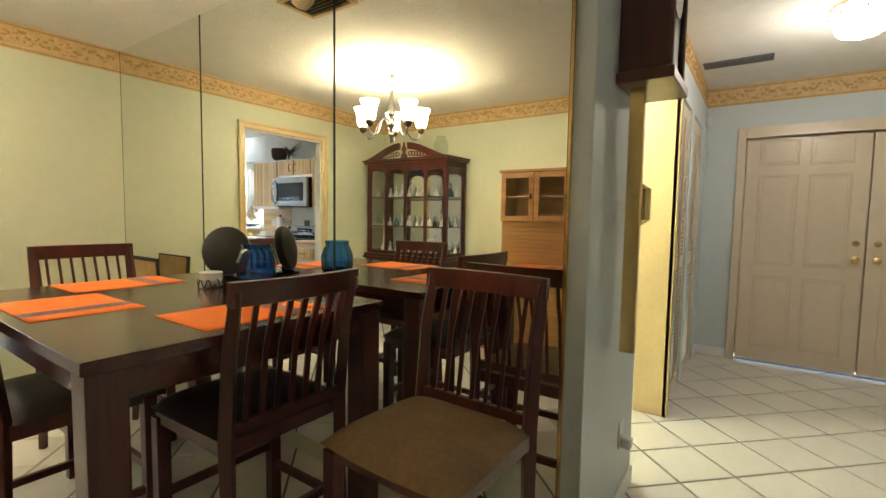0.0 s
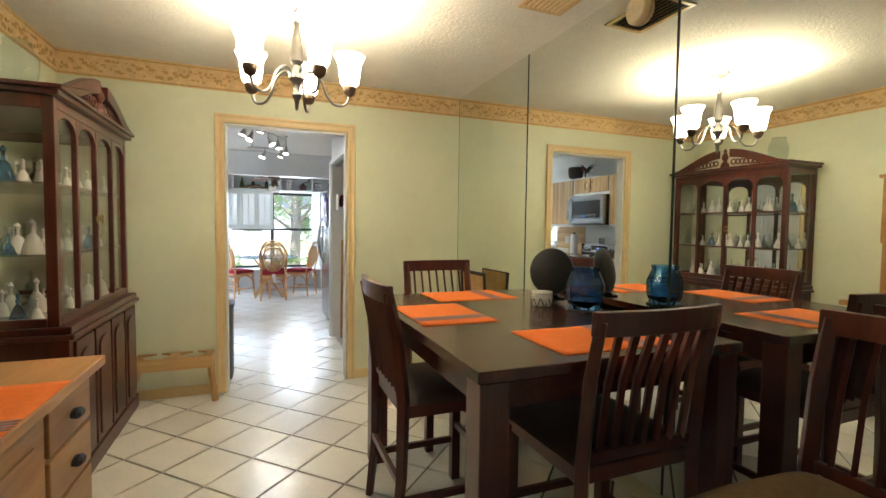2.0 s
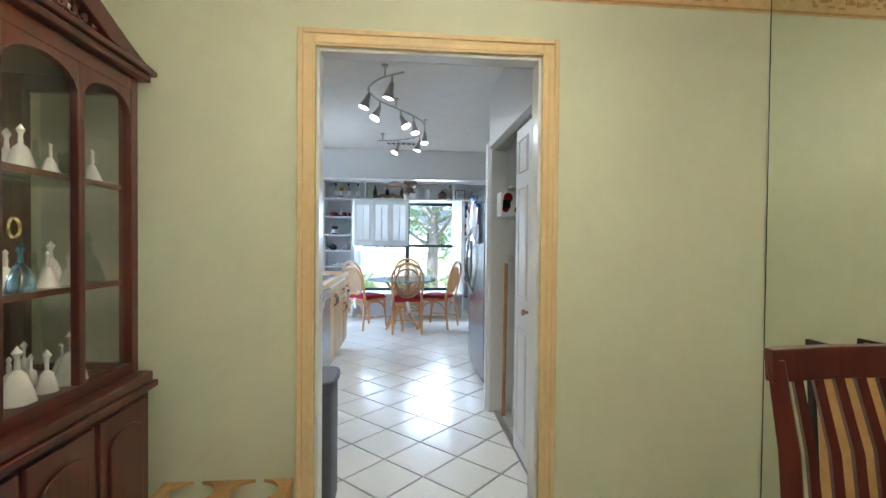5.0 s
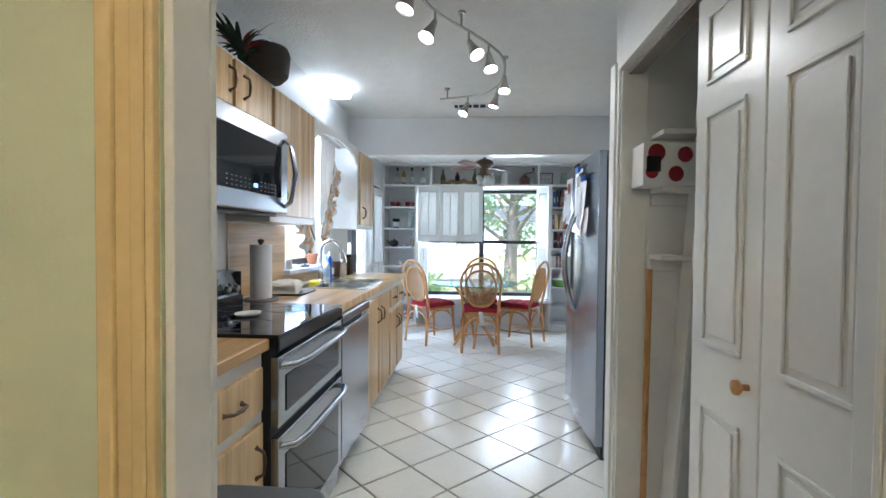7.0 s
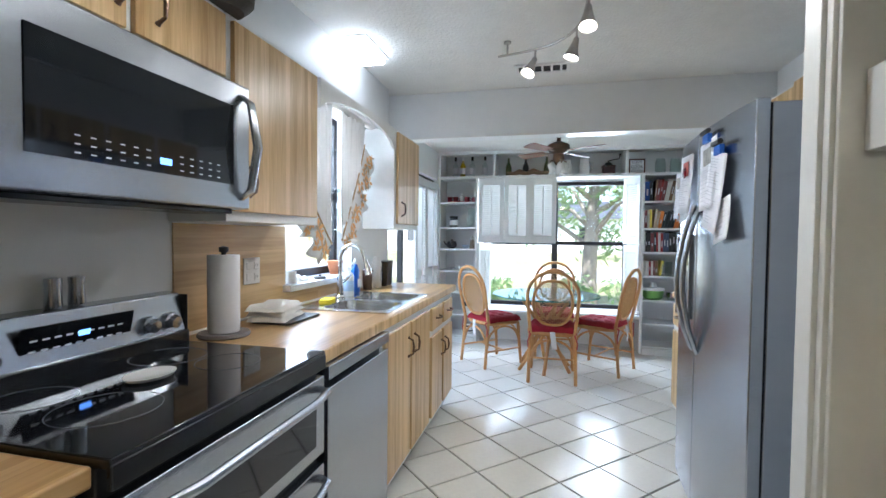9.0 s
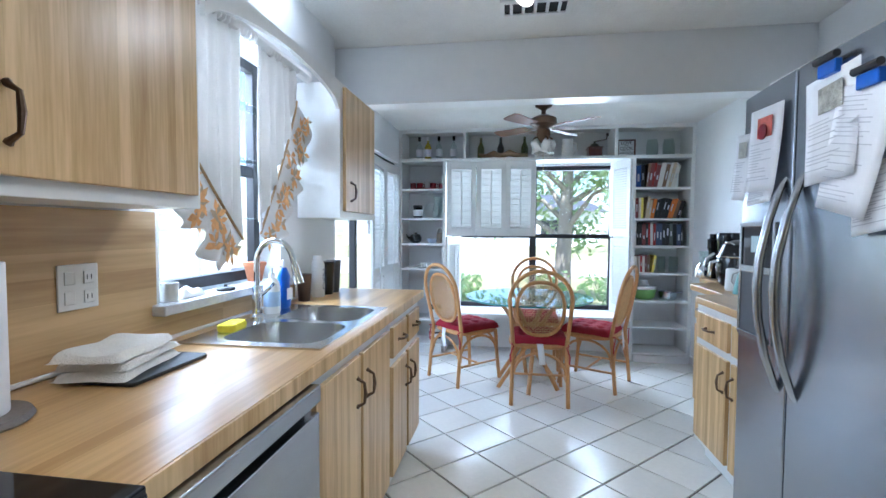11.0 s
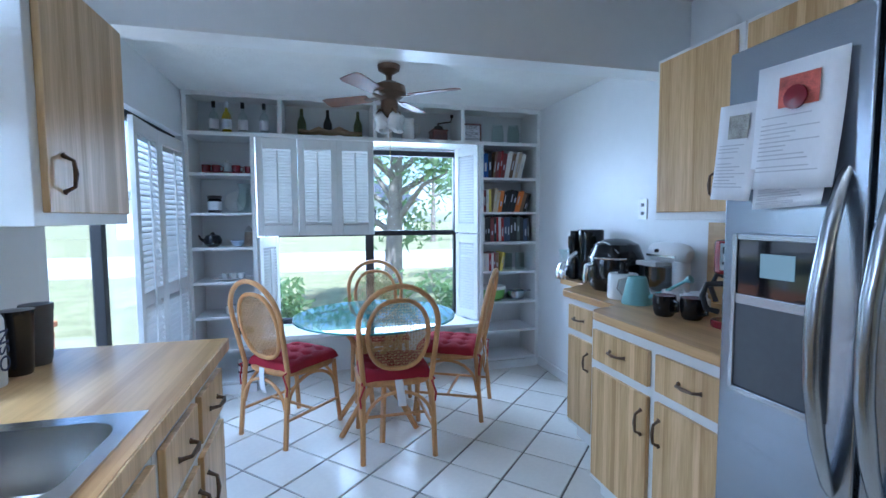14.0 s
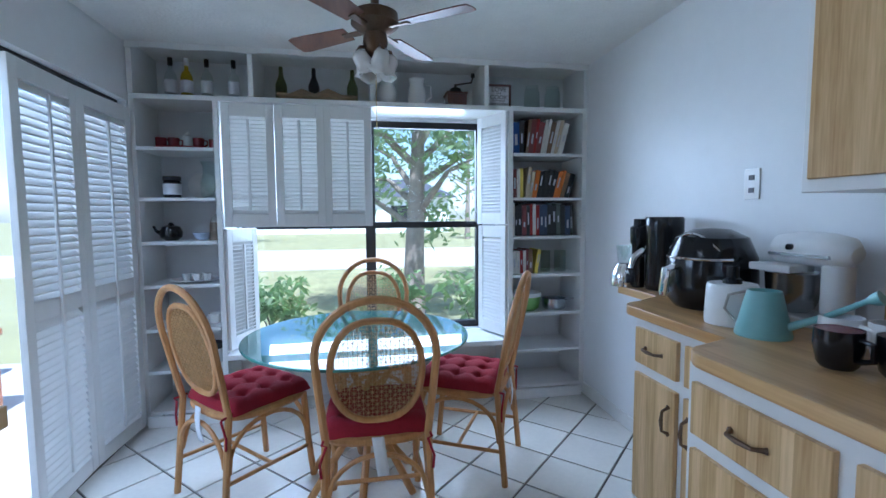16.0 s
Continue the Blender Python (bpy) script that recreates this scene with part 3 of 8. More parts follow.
g = Geo()
for i in range(8):
    a = math.pi / 4 * i
    g.tube([(0.06 * math.cos(a), 0.06 * math.sin(a), -0.172), (0.153 * math.cos(a), 0.153 * math.sin(a), -0.05), (0.13 * math.cos(a), 0.13 * math.sin(a), -0.01)], 0.005, 6)
g.lathe([(0.14, -0.012), (0.14, 0)], n=16)
part("frame", g, M_BRASS, hl)
point_light("hall_bulb", (0.40, 3.4, 2.16), 3.6, (1, 0.84, 0.68), 0.1)
# unseen fill light with no fixture, added to brighten the passage trim
point_light("passage_fill", (-1.2, 2.65, 2.3), 12, (1, 0.88, 0.72), 0.1)
vt = thing("hall_ceiling_vent", "dark slotted ceiling vent in the hallway", "vent", (-0.2, 4.1, CEIL))
part("grille", Geo().box(-0.22, 0.22, -0.07, 0.07, -0.012, 0), M_GALV, vt, 0.003)
sb = thing("wall_sensor", "small white alarm sensor on the wall", "sensor", (-0.44, 4.8, 2.08))
part("case", Geo().box(0, 0.03, -0.03, 0.03, 0, 0.09), M_WHITEP, sb, 0.006)

# ---- dining room ----
dt = thing("dining_table", "square dark-stained counter-height wooden dining table", "table", (-1.93, 0.86, 0))
part("top", Geo().box(-0.70, 0.70, -0.50, 0.50, 0.865, 0.90), M_TABLE, dt, 0.004)
part("apron", Geo().box(-0.66, 0.66, -0.46, 0.46, 0.775, 0.864), M_TABLE, dt, 0.002)
for sx in (-1, 1):
    for sy in (-1, 1):
        part("leg", Geo().box(sx * 0.69, sx * 0.60, sy * 0.49, sy * 0.40, 0, 0.863), M_MAHOG, dt, 0.004)


def dining_chair(at, rz, seat_m, label):
    """Counter-height slat-back chair; faces +y in its own axes."""
    t = thing("dining_chair", label, "chair", at, rz, "chairs round the dining table")
    w, d, h = 0.215, 0.20, 0.60
    for s in (-1, 1):
        part("back_leg", Geo().tube([(s * w, -0.235, 0), (s * w, -0.205, 0.30), (s * w, -0.20, 0.60), (s * w, -0.225, 0.85), (s * w, -0.265, 1.03)], [0.020, 0.024, 0.028, 0.026, 0.022], 4), M_MAHOG, t, 0.003, smooth=False)
        part("front_leg", Geo().box(s * w - 0.022, s * w + 0.022, d - 0.02, d + 0.024, 0, h - 0.04), M_MAHOG, t, 0.003)
    g = Geo()
    curve = lambda x: -0.262 - 0.022 * (1 - (x / w) ** 2)
    n = 8
    for i in range(n):
        x0, x1 = -w - 0.02 + (2 * w + 0.04) * i / n, -w - 0.02 + (2 * w + 0.04) * (i + 1) / n
        y0, y1 = curve(x0), curve(x1)
        g.add([(x0, y0 - 0.012, 0.985), (x1, y1 - 0.012, 0.985), (x1, y1 + 0.014, 0.985), (x0, y0 + 0.014, 0.985), (x0, y0 - 0.018, 1.055), (x1, y1 - 0.018, 1.055), (x1, y1 + 0.008, 1.055), (x0, y0 + 0.008, 1.055)],
              [(3, 2, 1, 0), (4, 5, 6, 7), (0, 1, 5, 4), (2, 3, 7, 6)] + ([(0, 4, 7, 3)] if i == 0 else []) + ([(1, 2, 6, 5)] if i == n - 1 else []))
    part("top_rail", g, M_MAHOG, t, 0.003)
    part("lower_rail", Geo().box(-w + 0.02, w - 0.02, -0.212, -0.192, 0.60, 0.635), M_MAHOG, t, 0.003)
    for i in range(7):
        x = -w + 0.055 + i * (2 * w - 0.11) / 6
        part("slat", Geo().tube([(x, -0.204, 0.63), (x, -0.232, 0.84), (x, curve(x), 0.99)], 0.016, 4, flat=0.45), M_MAHOG, t, smooth=False)
    part("seat_frame", Geo().box(-w - 0.01, w + 0.01, -0.20, d + 0.02, 0.535, 0.585), M_MAHOG, t, 0.004)

    def pad(u, v):
        x, y = (u - 0.5) * 2, (v - 0.5) * 2
        e = (1 - abs(x) ** 5) * (1 - abs(y) ** 5)
        wf = 1.0 + 0.06 * v
        return (x * (w + 0.012) * wf * (1 - 0.04 * y ** 4), -0.19 + 0.43 * v + 0.015 * (1 - x * x) * (v > 0.9), 0.585 + 0.045 * e ** 0.5)
    part("seat", Geo().grid(pad, 16, 16), seat_m, t, label="upholstered seat pad")
    g = Geo()
    for s in (-1, 1):
        g.box(s * w - 0.01, s * w + 0.01, -0.21, d, 0.19, 0.22)
    g.box(-w, w, d - 0.008, d + 0.012, 0.27, 0.30).box(-w, w, -0.225, -0.205, 0.27, 0.30)
    part("stretcher", g, M_MAHOG, t, 0.002)
    return t


dining_chair((-2.055, 0.54, 0), 0, M_DSEAT, "dark mahogany slat-back chair with dark leather seat tucked at the table")
dining_chair((-1.42, 0.905, 0), 90, M_DSEAT, "dark mahogany slat-back chair tucked at the table end")
dining_chair((-2.78, 0.93, 0), -90, M_DSEAT, "dark mahogany slat-back chair at the far table end")
dining_chair((-0.77, 1.08, 0), 178, M_SUEDE, "dark mahogany slat-back chair with tan suede seat before the mirror")


def placemat(at, rz):
    t = thing("placemat", "bright orange woven placemat with grey striped band", "placemat", at, rz, "orange placemats")

    def f(u, v):
        return ((u - 0.5) * 0.45, (v - 0.5) * 0.32, 0.0015 + 0.001 * math.sin(u * 9) * math.sin(v * 7))
    part("cloth", Geo().grid(f, 12, 8), M_ORANGE, t, thick=0.002)
    g = Geo()
    for k in range(4):
        x = 0.075 + k * 0.018
        g.box(x, x + 0.010, -0.16, 0.16, 0.003, 0.0042)
    part("stripe", g, M_STRIPE, t, smooth=False)


placemat((-2.47, 0.895, 0.9), 90)
placemat((-2.02, 0.565, 0.9), 0)
placemat((-1.45, 0.90, 0.9), 90)
placemat((-1.62, -0.86, 0.80), 0)

vs = thing("glass_vase", "cobalt blue faceted glass jar vase on the table", "vase", (-1.90, 1.235, 0.9))
part("jar", Geo().lathe([(0.045, 0.0), (0.065, 0.01), (0.085, 0.05), (0.088, 0.12), (0.07, 0.165), (0.062, 0.18), (0.068, 0.20), (0.062, 0.20), (0.056, 0.18), (0.064, 0.165), (0.08, 0.12), (0.078, 0.05), (0.0, 0.02)], n=12), M_BLUEG, vs, smooth=False)
part("trivet", Geo().tube([(0.075 * math.cos(a * 0.35) * (1 + 0.12 * math.sin(a * 2.1)), 0.075 * math.sin(a * 0.35) * (1 + 0.12 * math.sin(a * 2.1)), 0.004) for a in range(18)], 0.004, 5, closed=True), M_BLACKM, vs)
cs = thing("coaster_stack", "stack of round stone coasters in a wire holder", "coasters", (-2.05, 1.10, 0.9))
for i in range(5):
    part("coaster", Geo().lathe([(0.048, 0), (0.05, 0.003), (0.05, 0.010), (0.048, 0.013)], (0, 0, 0.006 + i * 0.0135), 24), M_CERAM, cs)
part("holder", Geo().tube([(0.054 * math.cos(a), 0.054 * math.sin(a), 0.045 - 0.042 * math.sin(a * 4.5) ** 2) for a in np.linspace(0, 6.1, 44)], 0.0025, 5), M_BLACKM, cs)
sk = thing("round_speaker", "black oval speaker standing on the table", "speaker", (-2.26, 1.30, 0.9), 55)
part("body", Geo().lathe([(0.0, -0.045), (0.07, -0.042), (0.112, -0.02), (0.118, 0.0), (0.112, 0.02), (0.07, 0.04), (0.0, 0.044)], n=28, sx=1.0, sy=1.1).turned(pose(0, 0, 0.145, 78, 0, 0)), M_BLACKM, sk)
part("foot", Geo().lathe([(0.075, 0), (0.075, 0.008), (0.03, 0.02), (0.025, 0.05)], n=20), M_BLACK, sk)

# chandelier
cx, cy = -2.60, 0.0
ch = thing("chandelier", "brushed nickel five-arm chandelier with lit frosted glass shades", "chandelier", (cx, cy, 0))
part("canopy", Geo().lathe([(0.0, CEIL - 0.03), (0.03, CEIL - 0.03), (0.06, CEIL - 0.012), (0.065, CEIL)], n=20), M_PEWTER, ch)
g = Geo()
for i in range(4):
    z = CEIL - 0.03 - i * 0.03
    g.tube([(0.008 * math.cos(a) * (1 if i % 2 else 0.3), 0.008 * math.cos(a) * (0.3 if i % 2 else 1), z - 0.017 + 0.02 * math.sin(a)) for a in np.linspace(0, 5.5, 8)], 0.0025, 5, closed=True)
part("chain", g, M_PEWTER, ch)
part("cord", Geo().tube([(0.0, 0.0, CEIL - 0.03), (0.035, 0.015, CEIL - 0.07), (0.03, -0.02, CEIL - 0.12), (0.0, 0.0, CEIL - 0.15)], 0.003, 5), M_BLACKM, ch)
part("column", Geo().lathe([(0.0, 2.285), (0.018, 2.28), (0.012, 2.26), (0.024, 2.19), (0.034, 2.09), (0.018, 2.07), (0.038, 2.04), (0.040, 2.005), (0.022, 1.985), (0.014, 1.945), (0.024, 1.925), (0.012, 1.90), (0.007, 1.855), (0.0, 1.85)], n=16), M_PEWTER, ch)
for i in range(5):
    a = radians(18 + 72 * i)
    c, s = math.cos(a), math.sin(a)
    pts = [(0.02, 2.02), (0.07, 2.05), (0.12, 2.01), (0.145, 1.945), (0.185, 1.90), (0.24, 1.905), (0.262, 1.96)]
    fine = []
    for k in range(len(pts) - 1):
        p0, p1, p2, p3 = pts[max(k - 1, 0)], pts[k], pts[k + 1], pts[min(k + 2, len(pts) - 1)]
        for j in range(4):
            u = j / 4
            fine.append(tuple(0.5 * (2 * p1[q] + (p2[q] - p0[q]) * u + (2 * p0[q] - 5 * p1[q] + 4 * p2[q] - p3[q]) * u * u + (3 * p1[q] - p0[q] - 3 * p2[q] + p3[q]) * u ** 3) for q in (0, 1)))
    fine.append(pts[-1])
    part("arm", Geo().tube([(r * c, r * s, z) for r, z in fine], 0.0065, 8), M_PEWTER, ch)
    part("cup", Geo().lathe([(0.008, 1.947), (0.026, 1.960), (0.034, 1.985), (0.032, 2.0)], (0.262 * c, 0.262 * s, 0), 14), M_BRONZE, ch)
    part("shade", Geo().lathe([(0.030, 1.997), (0.046, 2.015), (0.054, 2.06), (0.058, 2.11), (0.078, 2.155), (0.075, 2.157), (0.055, 2.112), (0.051, 2.06), (0.042, 2.02), (0.0, 2.01)], (0.262 * c, 0.262 * s, 0), 20), M_SHADE, ch)
    point_light("chandelier_bulb", (cx + 0.262 * c, cy + 0.262 * s, 2.13), 1.3, (1.0, 0.76, 0.44), 0.03)

sd = thing("smoke_detector", "round ivory smoke detector on the mirror wall", "detector", (-1.87, YM - 0.001, 2.30))
part("body", Geo().lathe([(0.068, 0), (0.066, 0.02), (0.055, 0.032), (0.02, 0.036), (0.0, 0.036)], n=24).turned(pose(0, 0, 0, 90, 0, 0)), material("ivory_plastic", (0.66, 0.55, 0.34), 0.45), sd)


def ceiling_vent(name, at, w, d, m, label, slots=7):
    t = thing(name, label, "vent", at)
    g = Geo().box(-w, w, -d, -d + 0.025, -0.012, 0).box(-w, w, d - 0.025, d, -0.012, 0).box(-w, -w + 0.025, -d + 0.025, d - 0.025, -0.012, 0).box(w - 0.025, w, -d + 0.025, d - 0.025, -0.012, 0)
    part("frame", g, m, t, 0.003)
    # flat black sheet: the shade inside the duct, put in as colour
    part("duct_shade", Geo().box(-w + 0.02, w - 0.02, -d + 0.02, d - 0.02, -0.003, -0.001), M_BLACKM, t, smooth=False)
    for i in range(slots):
        y = -d + 0.03 + (2 * d - 0.06) * (i + 0.5) / slots
        part("slat", Geo().add([(-w + 0.025, y - 0.008, -0.004), (w - 0.025, y - 0.008, -0.004), (w - 0.025, y + 0.006, -0.014), (-w + 0.025, y + 0.006, -0.014), (-w + 0.025, y - 0.006, -0.003), (w - 0.025, y - 0.006, -0.003), (w - 0.025, y + 0.008, -0.013), (-w + 0.025, y + 0.008, -0.013)], [(0, 1, 2, 3), (4, 5, 6, 7), (0, 4, 5, 1), (3, 2, 6, 7)]), m, t, smooth=False)
    return t


ceiling_vent("ceiling_vent", (-2.10, 1.20, CEIL), 0.19, 0.13, M_TRIM, "cream metal ceiling vent with slanted slats")
ceiling_vent("ceiling_vent", (-7.57, -0.10, CEIL), 0.085, 0.185, M_WTRIM, "white ceiling air vent in the kitchen", 5).rotation_euler = (0, 0, 0)

# folded trays behind the far chair
ft = thing("folded_tray_table", "black framed folded tray table leaning on the mirror", "tray table", (-3.42, 1.40, 0))
part("frame", Geo().box(-0.24, 0.20, -0.015, 0.0, 0.915, 0.94).box(-0.24, -0.215, -0.015, 0.0, 0, 0.915).box(0.175, 0.20, -0.015, 0.0, 0, 0.915).box(-0.215, 0.175, -0.015, 0, 0.3, 0.33).turned(pose(0, 0.05, 0, 4, 0, 0)), M_BLACKM, ft, 0.003)
part("panel", Geo().box(-0.21, 0.17, 0.004, 0.016, 0.33, 0.93).turned(pose(0, 0.04, 0, 4, 0, 0)), M_PINE, ft, 0.003, label="light wooden tray panel")

# ---- china cabinet ----
cc = thing("china_cabinet", "dark mahogany glazed china cabinet filled with glass bells", "cabinet", (-3.30, YS, 0))
W, D = 0.57, 0.44
g = Geo().box(-W, W, 0.01, D, 0.08, 0.74).box(-W - 0.015, W + 0.015, 0.005, D + 0.015, 0, 0.09)
part("base", g, M_MAHOG, cc, 0.006)
part("waist", Geo().box(-W - 0.02, W + 0.02, 0.005, D + 0.025, 0.74, 0.765).box(-W - 0.008, W + 0.008, 0.005, D + 0.012, 0.765, 0.80), M_MAHOG, cc, 0.006)
for i in range(4):
    x = -W + 0.03 + i * (2 * W - 0.06) / 4 + 0.012
    w4 = (2 * W - 0.06) / 4 - 0.024
    dr = part("door", Geo().box(x, x + w4, D, D + 0.014, 0.11, 0.72), M_MAHOG, cc, 0.004)
    out = [(x + 0.035, 0.15), (x + w4 - 0.035, 0.15), (x + w4 - 0.035, 0.62)] + [(x + w4 / 2 + (w4 / 2 - 0.035) * math.cos(a), 0.62 + 0.05 * math.sin(a)) for a in np.linspace(0.3, 2.84, 8)] + [(x + 0.035, 0.62)]
    part("panel", Geo().slab(out, 0, 0.010).turned(Matrix(((1, 0, 0, 0), (0, 0, 1, D + 0.014), (0, 1, 0, 0), (0, 0, 0, 1)))), M_MAHOG, dr, 0.004)
D2 = D - 0.035
g = Geo()
for x in (-W, W - 0.04):
    g.box(x, x + 0.04, D2 - 0.045, D2, 0.80, 1.84).box(x, x + 0.04, 0.01, 0.05, 0.80, 1.84)
for x in (-0.30, -0.015, 0.27):
    g.box(x, x + 0.03, D2 - 0.028, D2 - 0.002, 0.84, 1.80)
g.box(-W + 0.04, W - 0.04, D2 - 0.03, D2, 0.80, 0.84).box(-W + 0.04, W - 0.04, D2 - 0.03, D2, 1.79, 1.84)
for x in (-W, W - 0.03):
    g.box(x, x + 0.03, 0.05, D2 - 0.045, 0.80, 0.84).box(x, x + 0.03, 0.05, D2 - 0.045, 1.78, 1.84)
part("upper_frame", g, M_MAHOG, cc, 0.004)
part("back", Geo().box(-W + 0.01, W - 0.01, 0.006, 0.012, 0.80, 1.84), M_MIRROR, cc, smooth=False, label="mirrored cabinet back")
part("shelf", Geo().box(-W + 0.03, W - 0.03, 0.02, D2 - 0.04, 1.12, 1.128).box(-W + 0.03, W - 0.03, 0.02, D2 - 0.04, 1.45, 1.458), M_CLEAR, cc, smooth=False, label="glass shelf")
part("shelf_edge", Geo().box(-W + 0.03, W - 0.03, D2 - 0.046, D2 - 0.034, 1.114, 1.132).box(-W + 0.03, W - 0.03, D2 - 0.046, D2 - 0.034, 1.444, 1.462).box(-W + 0.03, W - 0.03, 0.02, D2 - 0.03, 0.80, 0.815), M_MAHOG, cc)
part("pane", Geo().box(-W + 0.04, W - 0.04, D2 - 0.018, D2 - 0.014, 0.84, 1.79), M_PANE, cc, smooth=False)
part("side_pane", Geo().box(-W + 0.008, -W + 0.012, 0.05, D2 - 0.045, 0.84, 1.78).box(W - 0.012, W - 0.008, 0.05, D2 - 0.045, 0.84, 1.78), M_PANE, cc, smooth=False)
g = Geo()
for a, b in ((-W + 0.04, -0.30), (-0.27, -0.015), (0.015, 0.27), (0.30, W - 0.04)):
    out = [(a, 1.80), (a, 1.70)] + [(a + (b - a) * (0.5 - 0.5 * math.cos(q)), 1.70 + 0.07 * math.sin(q)) for q in np.linspace(0.1, 3.04, 10)] + [(b, 1.70), (b, 1.80)]
    g.slab(out, 0, 0.02).v
part("arched_head", Geo().add([(x, D2 - 0.004 - z, y) for x, y, z in g.v], g.f), M_MAHOG, cc)
part("cornice", Geo().box(-W - 0.03, W + 0.03, 0.0, D2 + 0.03, 1.84, 1.865).box(-W - 0.045, W + 0.045, 0.0, D2 + 0.045, 1.865, 1.885), M_MAHOG, cc, 0.006)
for s in (-1, 1):
    top = [(s * (W + 0.04) * (1 - u), 1.885 + 0.17 * math.sin(u * 1.65) ** 1.6 if u < 0.9 else 1.885 + 0.17) for u in np.linspace(0, 0.90, 14)]
    low = [(x, max(1.885, z - 0.075)) for x, z in reversed(top)]
    g = Geo().slab(top + low, 0, 0.045)
    part("pediment", Geo().add([(x, D2 + 0.04 - z, y) for x, y, z in g.v], g.f), M_MAHOG, cc, 0.005)
    g = Geo()
    for k in range(7):
        u = 0.42 + 0.07 * k
        g.tube([(s * W * (1 - u) + 0.025 * math.cos(a), D2 + 0.015, 1.895 + 0.045 * u + 0.022 * math.sin(a)) for a in np.linspace(0, 5.6, 9)], 0.007, 5, closed=True)
    part("fretwork", g, M_MAHOG, cc)
part("finial", Geo().lathe([(0.04, 1.885), (0.035, 1.92), (0.015, 1.945), (0.03, 1.975), (0.026, 2.0), (0.012, 2.03), (0.018, 2.045), (0.0, 2.07)], (0, D2 + 0.01, 0), 14), M_MAHOG, cc)
for x in (-0.035, 0.035):
    part("pull", Geo().tube([(x + 0.018 * math.cos(a), D2 + 0.006, 1.30 + 0.024 * math.sin(a)) for a in np.linspace(0, 5.7, 10)], 0.004, 6, closed=True), M_BRASS, cc)
bells = [[(0.034, 0), (0.03, 0.012), (0.018, 0.045), (0.010, 0.062), (0.006, 0.066), (0.008, 0.085), (0.005, 0.10), (0.009, 0.11), (0.0, 0.12)],
         [(0.026, 0), (0.022, 0.02), (0.015, 0.05), (0.005, 0.06), (0.005, 0.09), (0.011, 0.10), (0.0, 0.118)],
         [(0.042, 0), (0.036, 0.03), (0.022, 0.075), (0.008, 0.09), (0.006, 0.12), (0.013, 0.135), (0.0, 0.155)]]
rnd = random.Random(11)
bmats = [M_CERAM, M_CERAM, M_CERAM, M_CERAM, M_CLEAR, M_CLEAR, M_BLUEG]
bmesh_ = {}
for z in (0.816, 1.129, 1.459):
    for row in range(3):
        for i in range(11):
            x = -W + 0.085 + i * (2 * W - 0.17) / 10 + rnd.uniform(-0.012, 0.012)
            y = 0.085 + row * 0.105 + rnd.uniform(-0.012, 0.012)
            if rnd.random() < 0.12:
                continue
            k, m = rnd.randrange(3), rnd.choice(bmats)
            key = (k, m.name)
            if key not in bmesh_:
                bmesh_[key] = part("bell", Geo().lathe(bells[k], n=12), m)
                b = bmesh_[key]
            else:
                b = new("bell", bmesh_[key].data)
            b.matrix_world = pose(-3.30 + x, YS + y, z) @ Matrix.Scale(rnd.uniform(0.8, 1.15), 4)
            tagged(b, "small decorative bell on the cabinet shelf", "bell", "bell collection in the china cabinet")
gv = thing("glass_urn", "large clear glass dome vase on top of the cabinet", "vase", (-2.95, YS + 0.2, 1.886))
part("bowl", Geo().lathe([(0.05, 0), (0.055, 0.02), (0.075, 0.08), (0.08, 0.16), (0.05, 0.22), (0.056, 0.24)], n=24), M_CLEAR, gv)

# ---- oak hutch ----
hu = thing("oak_hutch", "golden oak kitchen hutch with pull-out worktop and drawers", "cabinet", (-1.60, YS, 0))
part("base", Geo().box(-0.52, 0.52, 0.01, 0.68, 0.10, 0.765), M_OAK, hu, 0.005)
part("foot", Geo().box(-0.52, -0.45, 0.60, 0.67, 0, 0.10).box(0.45, 0.52, 0.60, 0.67, 0, 0.10).box(-0.52, -0.45, 0.02, 0.09, 0, 0.10).box(0.45, 0.52, 0.02, 0.09, 0, 0.10), M_OAK, hu)
part("worktop", Geo().box(-0.55, 0.55, 0.0, 0.735, 0.765, 0.80), M_OAK, hu, 0.006)
for i in range(4):
    z = 0.135 + i * 0.155
    dr = part("drawer", Geo().box(-0.50, -0.17, 0.68, 0.70, z, z + 0.14), M_OAK, hu, 0.005)
    part("handle", Geo().lathe([(0.0, 0), (0.03, 0.004), (0.034, 0.02), (0.02, 0.03)], n=12, sy=0.5).turned(pose(-0.335, 0.70, z + 0.07, -90, 0, 0)), M_BLACKM, dr)
dr = part("door", Geo().box(-0.14, 0.49, 0.68, 0.70, 0.135, 0.75), M_OAK, hu, 0.005)
part("panel", Geo().box(-0.07, 0.42, 0.700, 0.706, 0.20, 0.68), M_OAK, dr, 0.004)
part("tambour", Geo().box(-0.52, 0.52, 0.01, 0.30, 0.80, 1.20), M_OAK, hu, 0.003)
g = Geo()
for i in range(9):
    g.box(-0.48, 0.48, 0.30, 0.306, 0.83 + i * 0.04, 0.866 + i * 0.04)
part("tambour_slat", g, M_OAK, hu, 0.002)
part("upper", Geo().box(-0.52, 0.52, 0.01, 0.03, 1.2, 1.68).box(-0.52, -0.50, 0.03, 0.32, 1.2, 1.68).box(0.50, 0.52, 0.03, 0.32, 1.2, 1.68).box(-0.50, 0.50, 0.03, 0.32, 1.2, 1.22).box(-0.54, 0.54, 0.0, 0.345, 1.68, 1.705).box(-0.50, 0.50, 0.03, 0.31, 1.44, 1.455), M_OAK, hu, 0.003)
